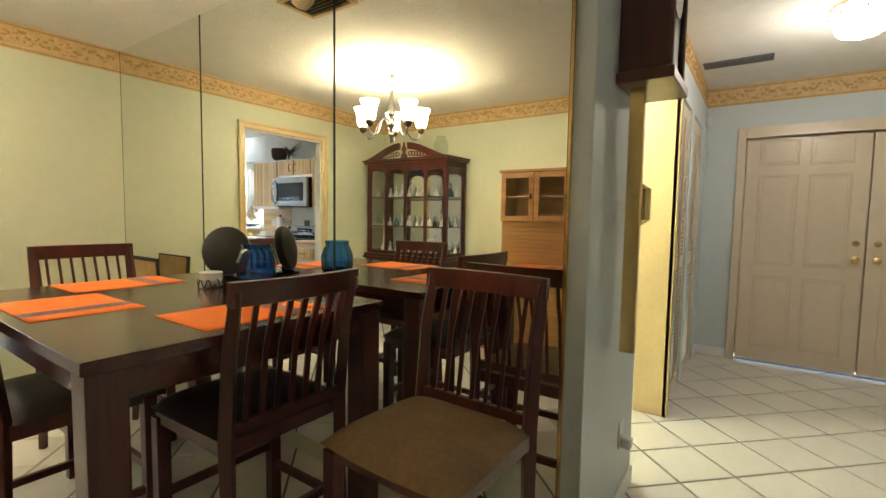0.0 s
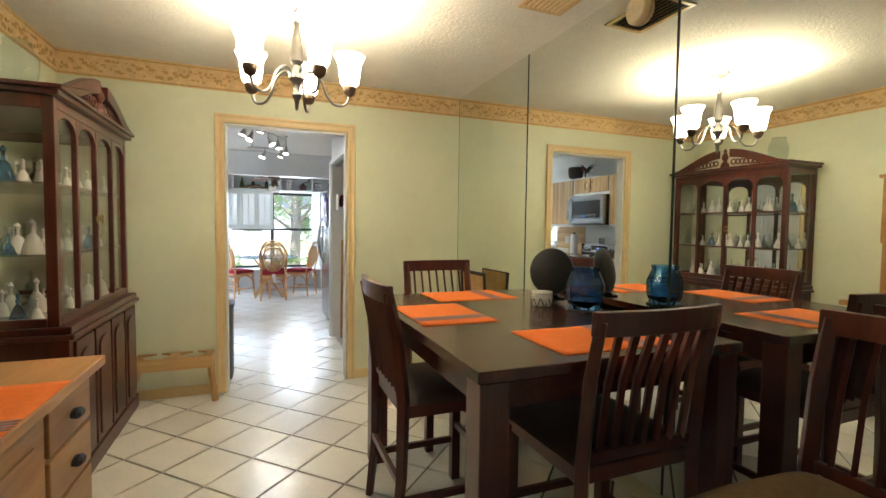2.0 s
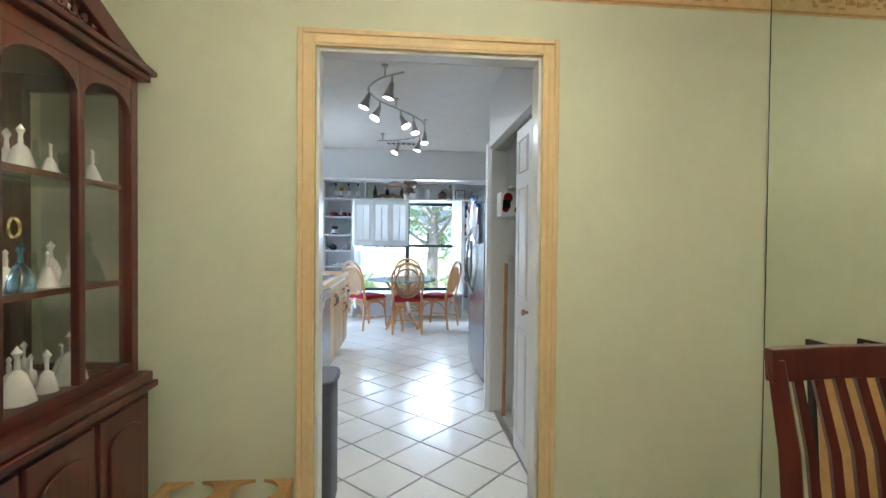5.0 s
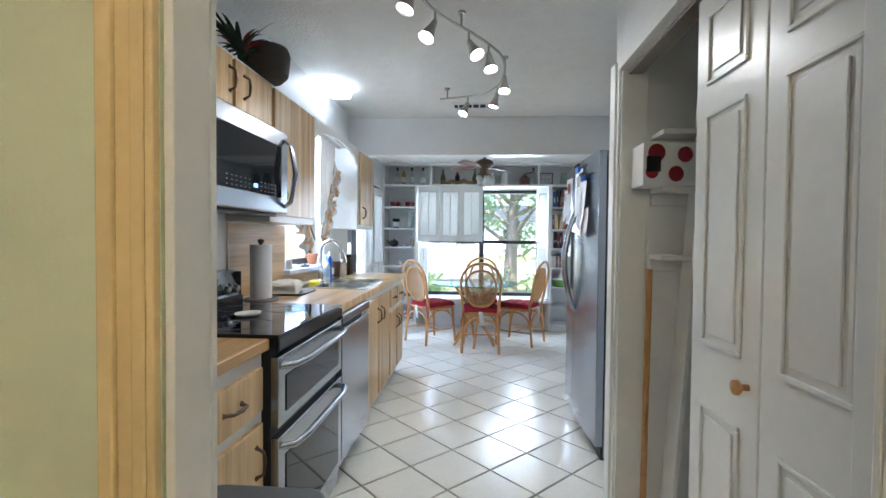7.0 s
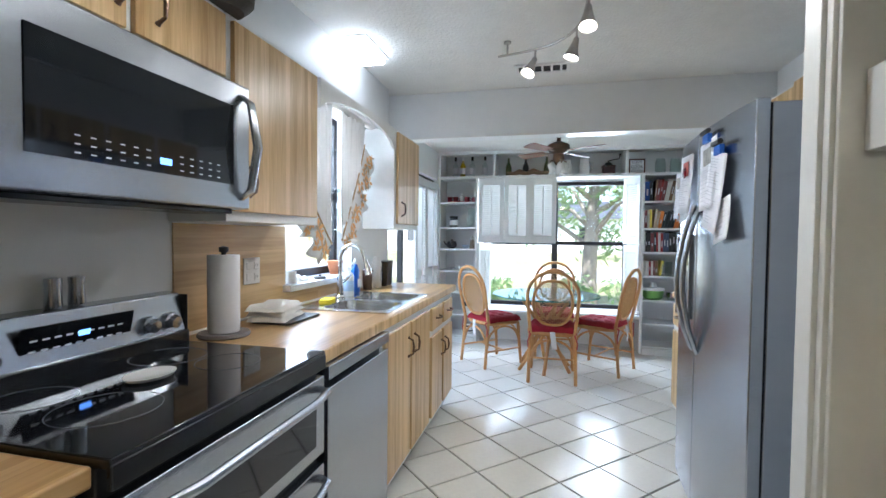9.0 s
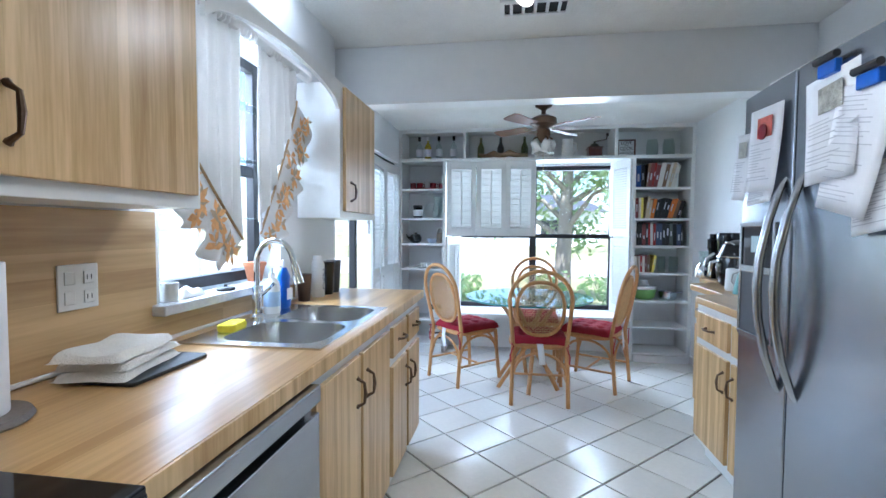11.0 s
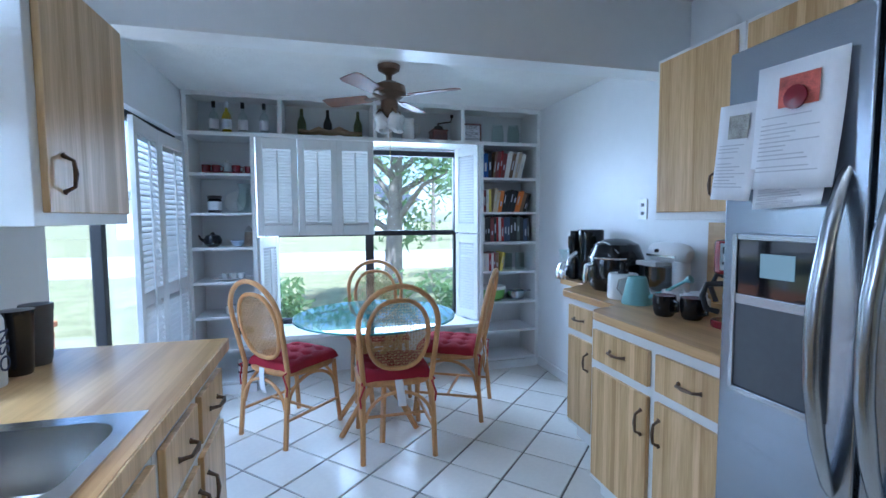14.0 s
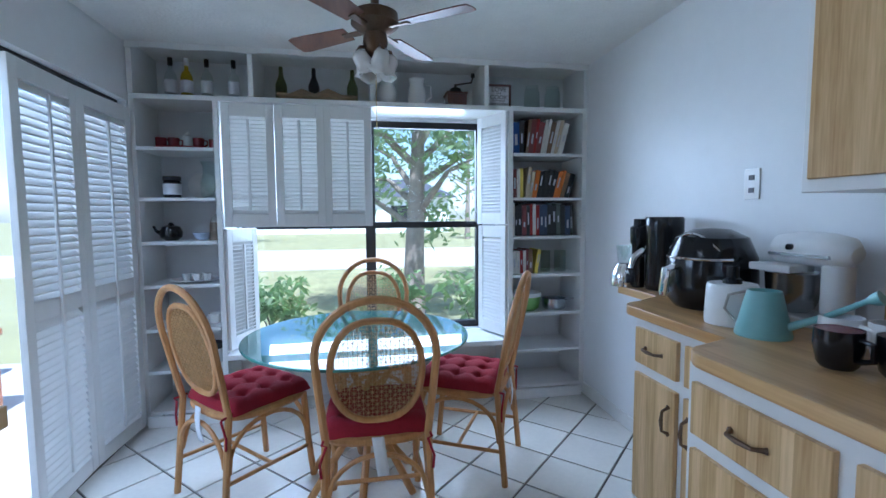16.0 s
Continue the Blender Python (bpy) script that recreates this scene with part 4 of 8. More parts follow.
for i in range(3):
    x0, x1 = -0.515 + i * 0.345, -0.175 + i * 0.345
    f = Geo().box(x0, x0 + 0.05, 0.32, 0.34, 1.21, 1.675).box(x1 - 0.05, x1, 0.32, 0.34, 1.21, 1.675).box(x0 + 0.05, x1 - 0.05, 0.32, 0.34, 1.21, 1.26).box(x0 + 0.05, x1 - 0.05, 0.32, 0.34, 1.625, 1.675)
    dr = part("door", f, M_OAK, hu, 0.003)
    part("pane", Geo().box(x0 + 0.05, x1 - 0.05, 0.327, 0.331, 1.26, 1.625), M_PANE, dr, smooth=False)
    part("handle", Geo().box(x1 - 0.035, x1 - 0.015, 0.34, 0.355, 1.42, 1.47), M_BLACKM, dr, 0.003)

# ---- raised pet feeder ----
pf = thing("pet_feeder_stand", "light pine raised stand with two bowl holes", "stand", (-3.90, -0.75, 0))
part("top", Geo().box(-0.105, -0.09, -0.245, 0.245, 0.25, 0.335).box(0.09, 0.105, -0.245, 0.245, 0.25, 0.335).box(-0.09, 0.09, -0.245, -0.225, 0.25, 0.335).box(-0.09, 0.09, 0.225, 0.245, 0.25, 0.335).box(-0.09, 0.09, -0.012, 0.012, 0.25, 0.335), M_PINE, pf, 0.003)
for s in (-1, 1):
    g = Geo()
    ring = [(0.082 * math.cos(2 * math.pi * i / 24), s * 0.117 + 0.088 * math.sin(2 * math.pi * i / 24)) for i in range(24)]
    sq = []
    for x, y in ring:
        a = math.atan2((y - s * 0.117) / 0.105, x / 0.09)
        k = 1 / max(abs(math.cos(a)), abs(math.sin(a)))
        sq.append((0.09 * k * math.cos(a), s * 0.117 + 0.105 * k * math.sin(a)))
    g.add([(x, y, 0.334) for x, y in ring] + [(x, y, 0.334) for x, y in sq] + [(x, y, 0.320) for x, y in ring] + [(x, y, 0.320) for x, y in sq],
          [(i, (i + 1) % 24, 24 + (i + 1) % 24, 24 + i) for i in range(24)] + [(48 + i, 72 + i, 72 + (i + 1) % 24, 48 + (i + 1) % 24) for i in range(24)] + [(i, 48 + i, 48 + (i + 1) % 24, (i + 1) % 24) for i in range(24)])
    part("bowl_ring", g, M_PINE, pf)
for sx in (-1, 1):
    for sy in (-1, 1):
        part("leg", Geo().tube([(sx * 0.085, sy * 0.23, 0.27), (sx * 0.10, sy * 0.262, 0.0)], 0.022, 4, flat=0.6), M_PINE, pf, smooth=False)

# ---- kitchen: cabinets and counters ----
YF = -0.745     # face of the left base units
YC = -0.722     # counter edge


def pull(parent, at, rz=0.0, flat=False):
    """An antique bronze bow handle with a pale middle; upright unless flat."""
    m = pose(*at, 0, 0, rz) @ (pose(0, 0, 0, 0, 90, 0) if flat else pose(0, 0, 0))
    g = Geo().tube([(0, 0, -0.05), (0, -0.006, -0.046), (0, -0.026, -0.035), (0, -0.03, 0), (0, -0.026, 0.035), (0, -0.006, 0.046), (0, 0, 0.05)], [0.009, 0.006, 0.005, 0.007, 0.005, 0.006, 0.009], 8).turned(m)
    part("handle", g, M_BRONZE, parent, label="antique bronze bow handle")


def front(name, t, x0, x1, z0, z1, y, s, m=M_LAM):
    """A laminate door or drawer front on a face across y; s: the way it looks."""
    return part(name, Geo().box(x0, x1, y, y + s * 0.018, z0, z1), m, t, 0.003)


def base_unit(name, x0, x1, yf, yb, label, drawers, doors, group, s=1):
    """White face-frame base cabinet; drawers and doors: spans in x."""
    t = thing(name, label, "cabinet", (0, 0, 0), 0, group)
    g = Geo().box(x0, x1, yf, yb, 0.10, 0.735 if "sink" in label else 0.865).box(x0, x1, yf - s * 0.06, yb, 0.0, 0.10)
    if "sink" in label:
        g.box(x0, x1, yf, yf - s * 0.02, 0.735, 0.865)
    part("body", g, M_WTRIM, t, 0.002)
    rz = 180 if s > 0 else 0
    for a, b in drawers:
        d = front("drawer", t, a, b, 0.68, 0.82, yf, s)
        pull(d, ((a + b) / 2, yf + s * 0.018, 0.75), rz, True)
    for a, b, h in doors:
        d = front("door", t, a, b, 0.135, 0.64 if drawers else 0.82, yf, s)
        pull(d, (h, yf + s * 0.018, 0.53 if drawers else 0.70), rz)
    return t


base_unit("base_cabinet", -4.16, -4.895, YF, YL, "striped maple laminate base cabinet with a drawer", [(-4.87, -4.495), (-4.465, -4.19)], [(-4.87, -4.495, -4.82), (-4.465, -4.19, -4.24)], "kitchen base cabinets")
base_unit("base_cabinet", -6.205, -7.02, YF, YL, "striped maple laminate sink cabinet with two doors", [], [(-6.235, -6.605, -6.565), (-6.63, -6.99, -6.67)], "kitchen base cabinets")
base_unit("base_cabinet", -7.024, -7.66, YF, YL, "striped maple laminate base cabinet with drawers", [(-7.05, -7.32), (-7.36, -7.63)], [(-7.05, -7.32, -7.29), (-7.36, -7.63, -7.39)], "kitchen base cabinets")

ct = thing("worktop", "butcher-block laminate worktop beside the stove", "worktop", (0, 0, 0))
part("top", Geo().box(-4.153, -4.905, YC, YL + 0.002, 0.867, 0.905), M_BLOCK, ct, 0.006)
ct = thing("worktop", "butcher-block laminate worktop with a sink cutout", "worktop", (0, 0, 0))
SX0, SX1, SY0, SY1 = -7.05, -6.36, -1.19, -0.765
g = Geo().box(-5.625, SX1, YC, YL + 0.002, 0.867, 0.905).box(SX0, -7.70, YC, YL + 0.002, 0.867, 0.905).box(SX1, SX0, YC, SY1, 0.867, 0.905).box(SX1, SX0, SY0, YL + 0.002, 0.867, 0.905)
part("top", g, M_BLOCK, ct)
part("edge", Geo().box(-5.625, -7.705, YC, YC + 0.006, 0.862, 0.904).box(-7.70, -7.706, YC, YL, 0.862, 0.904), M_LAM, ct, 0.002)
g = Geo().box(-4.153, -4.86, YL, YL + 0.006, 0.906, 1.31).box(-5.66, wx1 + 0.02, YL, YL + 0.006, 0.906, 1.31).box(wx1 + 0.02, -7.25, YL, YL + 0.006, 0.906, wz0 - 0.03)
structure("trim_backsplash", g, M_SPLASH, "striped wood laminate backsplash behind the counter", "backsplash")
g = Geo().box(-4.153, -4.86, YL + 0.006, YL + 0.018, 0.905, 0.917).box(-5.66, -7.70, YL + 0.006, YL + 0.018, 0.905, 0.917)
structure("trim_caulk", g, M_WTRIM, "white caulk line along the counter", "trim", 0.004)

# sink
sk_ = thing("double_sink", "stainless steel double bowl kitchen sink in the counter", "sink", (0, 0, 0))
g = Geo()
bowls = [(-6.68, -6.38, -1.13, -0.79), (-7.02, -6.72, -1.13, -0.79)]
ox0, ox1, oy0, oy1 = -7.06, -6.335, -1.225, -0.758
xs = [ox0, bowls[1][0], bowls[1][1], bowls[0][0], bowls[0][1], ox1]
for i in range(5):
    if i in (1, 3):
        g.box(xs[i], xs[i + 1], oy0, -1.13, 0.904, 0.911).box(xs[i], xs[i + 1], -0.79, oy1, 0.904, 0.911)
    else:
        g.box(xs[i], xs[i + 1], oy0, oy1, 0.904, 0.911)
part("rim", g, M_SINK, sk_)
for a, b, c, d in bowls:
    o = rounded(a, b, c, d, 0.07, 6)
    o2 = rounded(a + 0.015, b - 0.015, c + 0.015, d - 0.015, 0.06, 6)
    o3 = rounded(a + 0.05, b - 0.05, c + 0.05, d - 0.05, 0.045, 6)
    n = len(o)
    v = [(x, y, 0.9108) for x, y in o] + [(x, y, 0.78) for x, y in o2] + [(x, y, 0.755) for x, y in o3]
    f = [(k * n + i, k * n + (i + 1) % n, (k + 1) * n + (i + 1) % n, (k + 1) * n + i) for k in (0, 1) for i in range(n)] + [tuple(2 * n + i for i in range(n))]
    sq = [(min(max(a if x < (a + b) / 2 else b, a), b), c if y < (c + d) / 2 else d) for x, y in o]
    k0 = len(v)
    v += [(x, y, 0.9109) for x, y in sq]
    f += [(i, (i + 1) % n, k0 + (i + 1) % n, k0 + i) for i in range(n)]
    part("bowl", Geo().add(v, f), M_SINK, sk_)
    part("drain", Geo().lathe([(0.035, 0.7555), (0.035, 0.759), (0.025, 0.757), (0.0, 0.757)], ((a + b) / 2, (c + d) / 2, 0), 16), M_CHROME, sk_)
fa = thing("kitchen_faucet", "chrome gooseneck pull-down kitchen faucet", "faucet", (-6.72, -1.185, 0.911))
part("body", Geo().lathe([(0.028, 0), (0.028, 0.01), (0.019, 0.02), (0.018, 0.12), (0.013, 0.13)], n=16), M_CHROME, fa)
arcp = [(0, 0, 0.12), (0, 0, 0.20)] + [(0, 0.075 - 0.075 * math.cos(a), 0.22 + 0.085 * math.sin(a)) for a in np.linspace(0.1, 2.7, 12)]
arcp += [(0, 0.158, 0.20)]
part("spout", Geo().tube(arcp, 0.011, 10), M_CHROME, fa)
part("spray_head", Geo().tube([(0, 0.156, 0.215), (0, 0.164, 0.18), (0, 0.175, 0.14)], [0.014, 0.017, 0.020], 12), M_CHROME, fa)
part("lever", Geo().tube([(-0.015, 0, 0.09), (-0.045, 0.01, 0.10), (-0.075, 0.03, 0.13)], [0.012, 0.008, 0.007], 8), M_CHROME, fa)

# range
rg = thing("kitchen_range", "stainless double-oven range with black glass cooktop", "stove", (0, 0, 0))
rx0, rx1 = -4.91, -5.62
part("body", Geo().box(rx0, rx1, YF + 0.02, YL + 0.03, 0.03, 0.895), M_BLACKM, rg, 0.004)
part("cooktop", Geo().box(rx0, rx1, YC + 0.028, YL + 0.10, 0.895, 0.915), M_BGLASS, rg, 0.004)
part("front_edge", Geo().box(rx0, rx1, YC + 0.03, YC + 0.018, 0.86, 0.905), M_BLACK, rg, 0.004)
g = Geo()
for x, y, r in ((-5.08, -0.9, 0.10), (-5.44, -0.9, 0.085), (-5.08, -1.1, 0.08), (-5.44, -1.1, 0.10)):
    g.tube([(x + r * math.cos(a), y + r * math.sin(a), 0.9148) for a in np.linspace(0, 2 * math.pi, 33)[:-1]], 0.0012, 4, closed=True)
part("burner_ring", g, M_GALV, rg)
for z0, z1 in ((0.60, 0.84), (0.13, 0.565)):
    d = part("oven_door", Geo().box(rx0 - 0.004, rx1 + 0.004, YF + 0.02, YF + 0.05, z0, z1), M_STEEL, rg, 0.004)
    part("window", Geo().box(rx0 - 0.06, rx1 + 0.06, YF + 0.05, YF + 0.053, z0 + 0.04, z1 - 0.075), M_BGLASS, d, smooth=False)
    g = Geo().tube([(rx0 - 0.03, YF + 0.045, z1 - 0.035), (rx0 - 0.05, YF + 0.085, z1 - 0.035), (rx0 - 0.14, YF + 0.10, z1 - 0.035), (rx1 + 0.14, YF + 0.10, z1 - 0.035), (rx1 + 0.05, YF + 0.085, z1 - 0.035), (rx1 + 0.03, YF + 0.045, z1 - 0.035)], 0.012, 10)
    part("handle", g, M_STEEL, d)
part("kick", Geo().box(rx0 - 0.004, rx1 + 0.004, YF + 0.02, YF + 0.035, 0.04, 0.12), M_STEEL, rg, 0.003)
bk = Geo().add([(rx0, -1.20, 0.915), (rx1, -1.20, 0.915), (rx1, -1.235, 1.075), (rx0, -1.235, 1.075), (rx0, -1.285, 0.915), (rx1, -1.285, 0.915), (rx1, -1.285, 1.08), (rx0, -1.285, 1.08)],
               [(0, 1, 2, 3), (7, 6, 5, 4), (3, 2, 6, 7), (0, 3, 7, 4), (1, 5, 6, 2), (0, 4, 5, 1)])
part("backguard", bk, M_STEEL, rg, 0.005)
part("riser", Geo().box(rx0 - 0.001, rx1 + 0.001, -1.215, -1.192, 0.912, 0.955), M_BLACK, rg, 0.004)
part("end_cap", Geo().box(rx0 + 0.012, rx0, -1.29, -1.205, 0.90, 1.07), M_BLACK, rg, 0.006)
part("end_cap", Geo().box(rx1, rx1 - 0.006, -1.29, -1.205, 0.92, 1.07), M_BLACK, rg, 0.003)
tilt = Matrix.Translation((0, -1.2175, 0.995)) @ Matrix.Rotation(-math.atan2(0.035, 0.16), 4, "X")
part("control_panel", Geo().box(-5.13, -5.42, 0, 0.004, -0.05, 0.055).turned(tilt), M_BGLASS, rg, smooth=False)
g = Geo()
for r in range(3):
    for c in range(9):
        g.box(-5.15 - c * 0.028, -5.166 - c * 0.028, 0.004, 0.005, -0.035 + r * 0.027, -0.031 + r * 0.027)
part("control_print", g.turned(tilt), M_PRINT, rg, smooth=False)
part("clock_digits", Geo().box(-5.265, -5.295, 0.004, 0.0052, 0.012, 0.026).turned(tilt), M_LCD, rg, smooth=False)
for x in (-4.97, -5.06, -5.48, -5.56):
    part("knob", Geo().lathe([(0.026, 0), (0.026, 0.012), (0.021, 0.016), (0.019, 0.034), (0.0, 0.036)], n=18).turned(tilt @ pose(x, 0, 0, -90, 0, 0)), M_STEEL, rg)
sr = thing("spoon_rest", "white ceramic spoon rest on the cooktop", "spoon rest", (-5.26, -0.98, 0.9157))
part("dish", Geo().lathe([(0.03, 0), (0.045, 0.004), (0.05, 0.012), (0.042, 0.007), (0.0, 0.005)], n=20, sx=1.3), M_CERAM, sr)
for x in (-5.24, -5.30):
    sp = thing("shaker", "small steel salt and pepper shaker on the range", "shaker", (x, -1.26, 1.081), 0, "salt and pepper shakers")
    part("body", Geo().lathe([(0.018, 0), (0.02, 0.005), (0.017, 0.05), (0.019, 0.06), (0.019, 0.075), (0.0, 0.078)], n=16), M_STEEL, sp)

# dishwasher
dw = thing("dishwasher", "stainless steel dishwasher with a recessed top handle", "dishwasher", (0, 0, 0))
part("body", Geo().box(-5.645, -6.20, YF, YL + 0.05, 0.10, 0.862), M_BLACKM, dw)
part("door", Geo().box(-5.65, -6.195, YF, YF + 0.045, 0.12, 0.785), M_STEEL, dw, 0.004)
part("control_lip", Geo().box(-5.65, -6.195, YF, YF + 0.05, 0.812, 0.858), M_STEEL, dw, 0.005)
part("kick", Geo().box(-5.65, -6.195, YF - 0.04, YF - 0.03, 0.0, 0.10), M_BLACKM, dw)

# upper cabinets
YU = -1.068


def upper(x0, x1, z0, z1, doors, label, yf=YU, yb=YL, s=1, group="kitchen wall cabinets", hz=None):
    t = thing("wall_cabinet", label, "cabinet", (0, 0, 0), 0, group)
    part("body", Geo().box(x0, x1, yf, yb, z0, z1), M_WTRIM, t, 0.003)
    for a, b, h in doors:
        d = front("door", t, a, b, z0 + 0.035, z1 - 0.02, yf, s)
        pull(d, (h, yf + s * 0.018, hz or z0 + 0.14), 180 if s > 0 else 0)
    return t


upper(-4.16, -4.923, 1.315, 2.0, [(-4.19, -4.485, -4.43), (-4.51, -4.90, -4.566)], "striped maple laminate wall cabinet with white frame")
upper(-4.925, -5.64, 1.745, 2.0, [(-4.94, -5.27, -5.245), (-5.295, -5.625, -5.36)], "short laminate wall cabinet above the microwave", hz=1.88)
upper(-5.643, -6.245, 1.315, 2.0, [(-5.665, -6.215, -5.74)], "striped maple laminate wall cabinet beside the window")
upper(-7.295, -7.85, 1.315, 2.0, [(-7.33, -7.82, -7.40)], "white wall cabinet with laminate door by the beam")
mw = thing("microwave", "stainless over-range microwave with dark glass door", "microwave", (0, 0, 0))
MY = -0.972     # face of the microwave door
part("body", Geo().box(-4.93, -5.635, YL + 0.02, MY - 0.045, 1.352, 1.74), M_BLACKM, mw, 0.004)
part("vent_lip", Geo().box(-4.95, -5.615, MY - 0.20, MY - 0.05, 1.338, 1.352), M_BLACK, mw, 0.003)
part("door", Geo().box(-4.93, -5.635, MY - 0.045, MY, 1.352, 1.74), M_STEEL, mw, 0.006)
part("glass", Geo().box(-4.985, -5.555, MY, MY + 0.003, 1.425, 1.665), M_BGLASS, mw, smooth=False)
g = Geo()
for r in range(3):
    for c in range(13):
        if c not in (6, 7):
            g.box(-5.075 - c * 0.034, -5.087 - c * 0.034, MY + 0.003, MY + 0.0035, 1.437 + r * 0.018, 1.440 + r * 0.018)
part("keys", g, M_PRINT, mw, smooth=False)
part("display", Geo().box(-5.285, -5.32, MY + 0.003, MY + 0.004, 1.447, 1.463), M_LCD, mw, smooth=False)
part("handle", Geo().tube([(-5.595, MY, 1.385), (-5.60, MY + 0.03, 1.41), (-5.605, MY + 0.052, 1.545), (-5.60, MY + 0.03, 1.68), (-5.595, MY, 1.705)], [0.012, 0.016, 0.019, 0.016, 0.012], 12, flat=0.7), M_STEEL, mw)
# scalloped valance over the window
out = [(-6.278, 2.0), (-6.278, 1.86)] + [(-6.278 - 1.014 * u, 1.86 + 0.10 * math.sin(math.pi * u) ** 0.5) for u in np.linspace(0.06, 0.94, 16)] + [(-7.292, 1.86), (-7.292, 2.0)]
g = Geo().slab(out, 0, 0.018)
structure("trim_valance", Geo().add([(x, YU - z, y) for x, y, z in g.v], g.f), M_WTRIM, "white curved valance board above the sink window", "valance")
# window over the sink
def window_frame(name, x0, x1, z0, z1, y, mid, label, w=0.045):
    g = Geo().box(x0, x0 + w, y - 0.04, y, z0, z1).box(x1 - w, x1, y - 0.04, y, z0, z1).box(x0 + w, x1 - w, y - 0.04, y, z0, z0 + w).box(x0 + w, x1 - w, y - 0.04, y, z1 - w, z1)
    g.box(x0 + w, x1 - w, y - 0.03, y - 0.005, mid - 0.025, mid + 0.025)
    t = structure(name, g, M_BLACKM, label, "window", 0.003)
    part("pane", Geo().box(x0 + w, x1 - w, y - 0.022, y - 0.018, z0 + w, z1 - w), M_PANE, t, smooth=False).visible_shadow = False
    return t


window_frame("window_1", wx0 + 0.01, wx1 - 0.01, wz0 + 0.01, wz1 - 0.01, YL - 0.10, 1.52, "black framed sash window over the sink")
g = Geo().box(wx0 - 0.03, wx1 + 0.04, YL - 0.155, YL + 0.05, wz0 - 0.03, wz0 + 0.004)
structure("window_sill", g, material("grey_marble", (0.62, 0.62, 0.64), 0.25, vary=0.15, scale=9), "pale grey marble window sill", "sill", 0.006)


# curtains
def curtain(xa, xb, za, zb, label):
    """A sheer panel with a slanting hem and a wide printed ruffle along it."""
    t = thing("curtain", label, "curtain", (0, 0, 0), 0, "window curtains")
    y0, top = YL + 0.075, 2.0
    hem = lambda u: za + (zb - za) * u ** 0.85

    def f(u, v):
        return (xa + (xb - xa) * u, y0 + 0.013 * math.sin(u * 34) * (0.6 + 0.6 * v) + 0.006 * math.sin(u * 15 + v * 4), top + (hem(u) - top) * v)
    part("cloth", Geo().grid(f, 48, 20), M_CURT, t, thick=0.0012)
    nx, nz = -(zb - za), (xb - xa)
    L = math.hypot(nx, nz)
    nx, nz = nx / L, nz / L
    if nz > 0:
        nx, nz = -nx, -nz

    def ruffle(u, v):
        w = 0.18 * v * (0.75 + 0.35 * abs(math.sin(u * 10)))
        return (xa + (xb - xa) * u + nx * w * (1 if v else 0), y0 + 0.004 + 0.022 * v * math.sin(u * 31), hem(u) + nz * w)
    part("ruffle", Geo().grid(ruffle, 80, 8), M_CURT, t, thick=0.0012, label="ruffled floral border")
    part("braid", Geo().tube([(xa + (xb - xa) * u, y0 + 0.010, hem(u)) for u in np.linspace(0, 1, 24)], 0.005, 5), M_WICKER, t, label="brown braid above the ruffle")
    g, k2 = Geo(), Geo()
    r = random.Random(5)
    for i in range(22):
        u, v = (i + 0.5) / 22 + r.uniform(-0.02, 0.02), r.uniform(0.35, 0.8)
        c = Vector(ruffle(u, v)) + Vector((0, 0.010, 0))
        for k in range(6):
            a_ = r.uniform(0, 6.28)
            rad = r.uniform(0.022, 0.040)
            tgt = g if k < 4 else k2
            wd = 0.35
            tgt.add([c, c + Vector((rad * math.cos(a_ - wd), 0.001, rad * math.sin(a_ - wd))), c + Vector((1.7 * rad * math.cos(a_), 0.002, 1.7 * rad * math.sin(a_))), c + Vector((rad * math.cos(a_ + wd), 0.001, rad * math.sin(a_ + wd)))], [(0, 1, 2, 3)])
    part("flower_print", g, M_PETAL, t, smooth=False)
    part("leaf_print", k2, material("faded_leaf_print", (0.50, 0.40, 0.28), 0.9, vary=0.2), t, smooth=False)


curtain(-6.33, -6.68, 1.62, 1.22, "sheer white curtain with orange floral ruffle by the cabinet")
curtain(-7.13, -6.80, 1.86, 1.24, "sheer white curtain with orange floral ruffle at the far side")
cr = thing("curtain_rod", "white curtain rod with gathered heading", "curtain rod", (0, 0, 0))
part("rod", Geo().tube([(-6.28, YL + 0.075, 2.01), (-7.28, YL + 0.075, 2.01)], 0.011, 10), M_WTRIM, cr)
part("heading", Geo().grid(lambda u, v: (-6.29 - 0.98 * u, YL + 0.075 + (0.020 + 0.005 * math.sin(u * 240)) * math.cos(v * 6.283), 2.012 + (0.026 + 0.004 * math.sin(u * 240)) * math.sin(v * 6.283)), 120, 8), M_CURT, cr)
for z in (1.30, 1.55, 1.78):
    gs = thing("glass_shelf", "thin clear glass shelf across the window", "shelf", (0, 0, 0), 0, "window glass shelves")
    part("pane", Geo().box(wx0 + 0.002, wx1 - 0.002, YL - 0.09, YL - 0.01, z, z + 0.006), M_TOPG, gs, smooth=False)

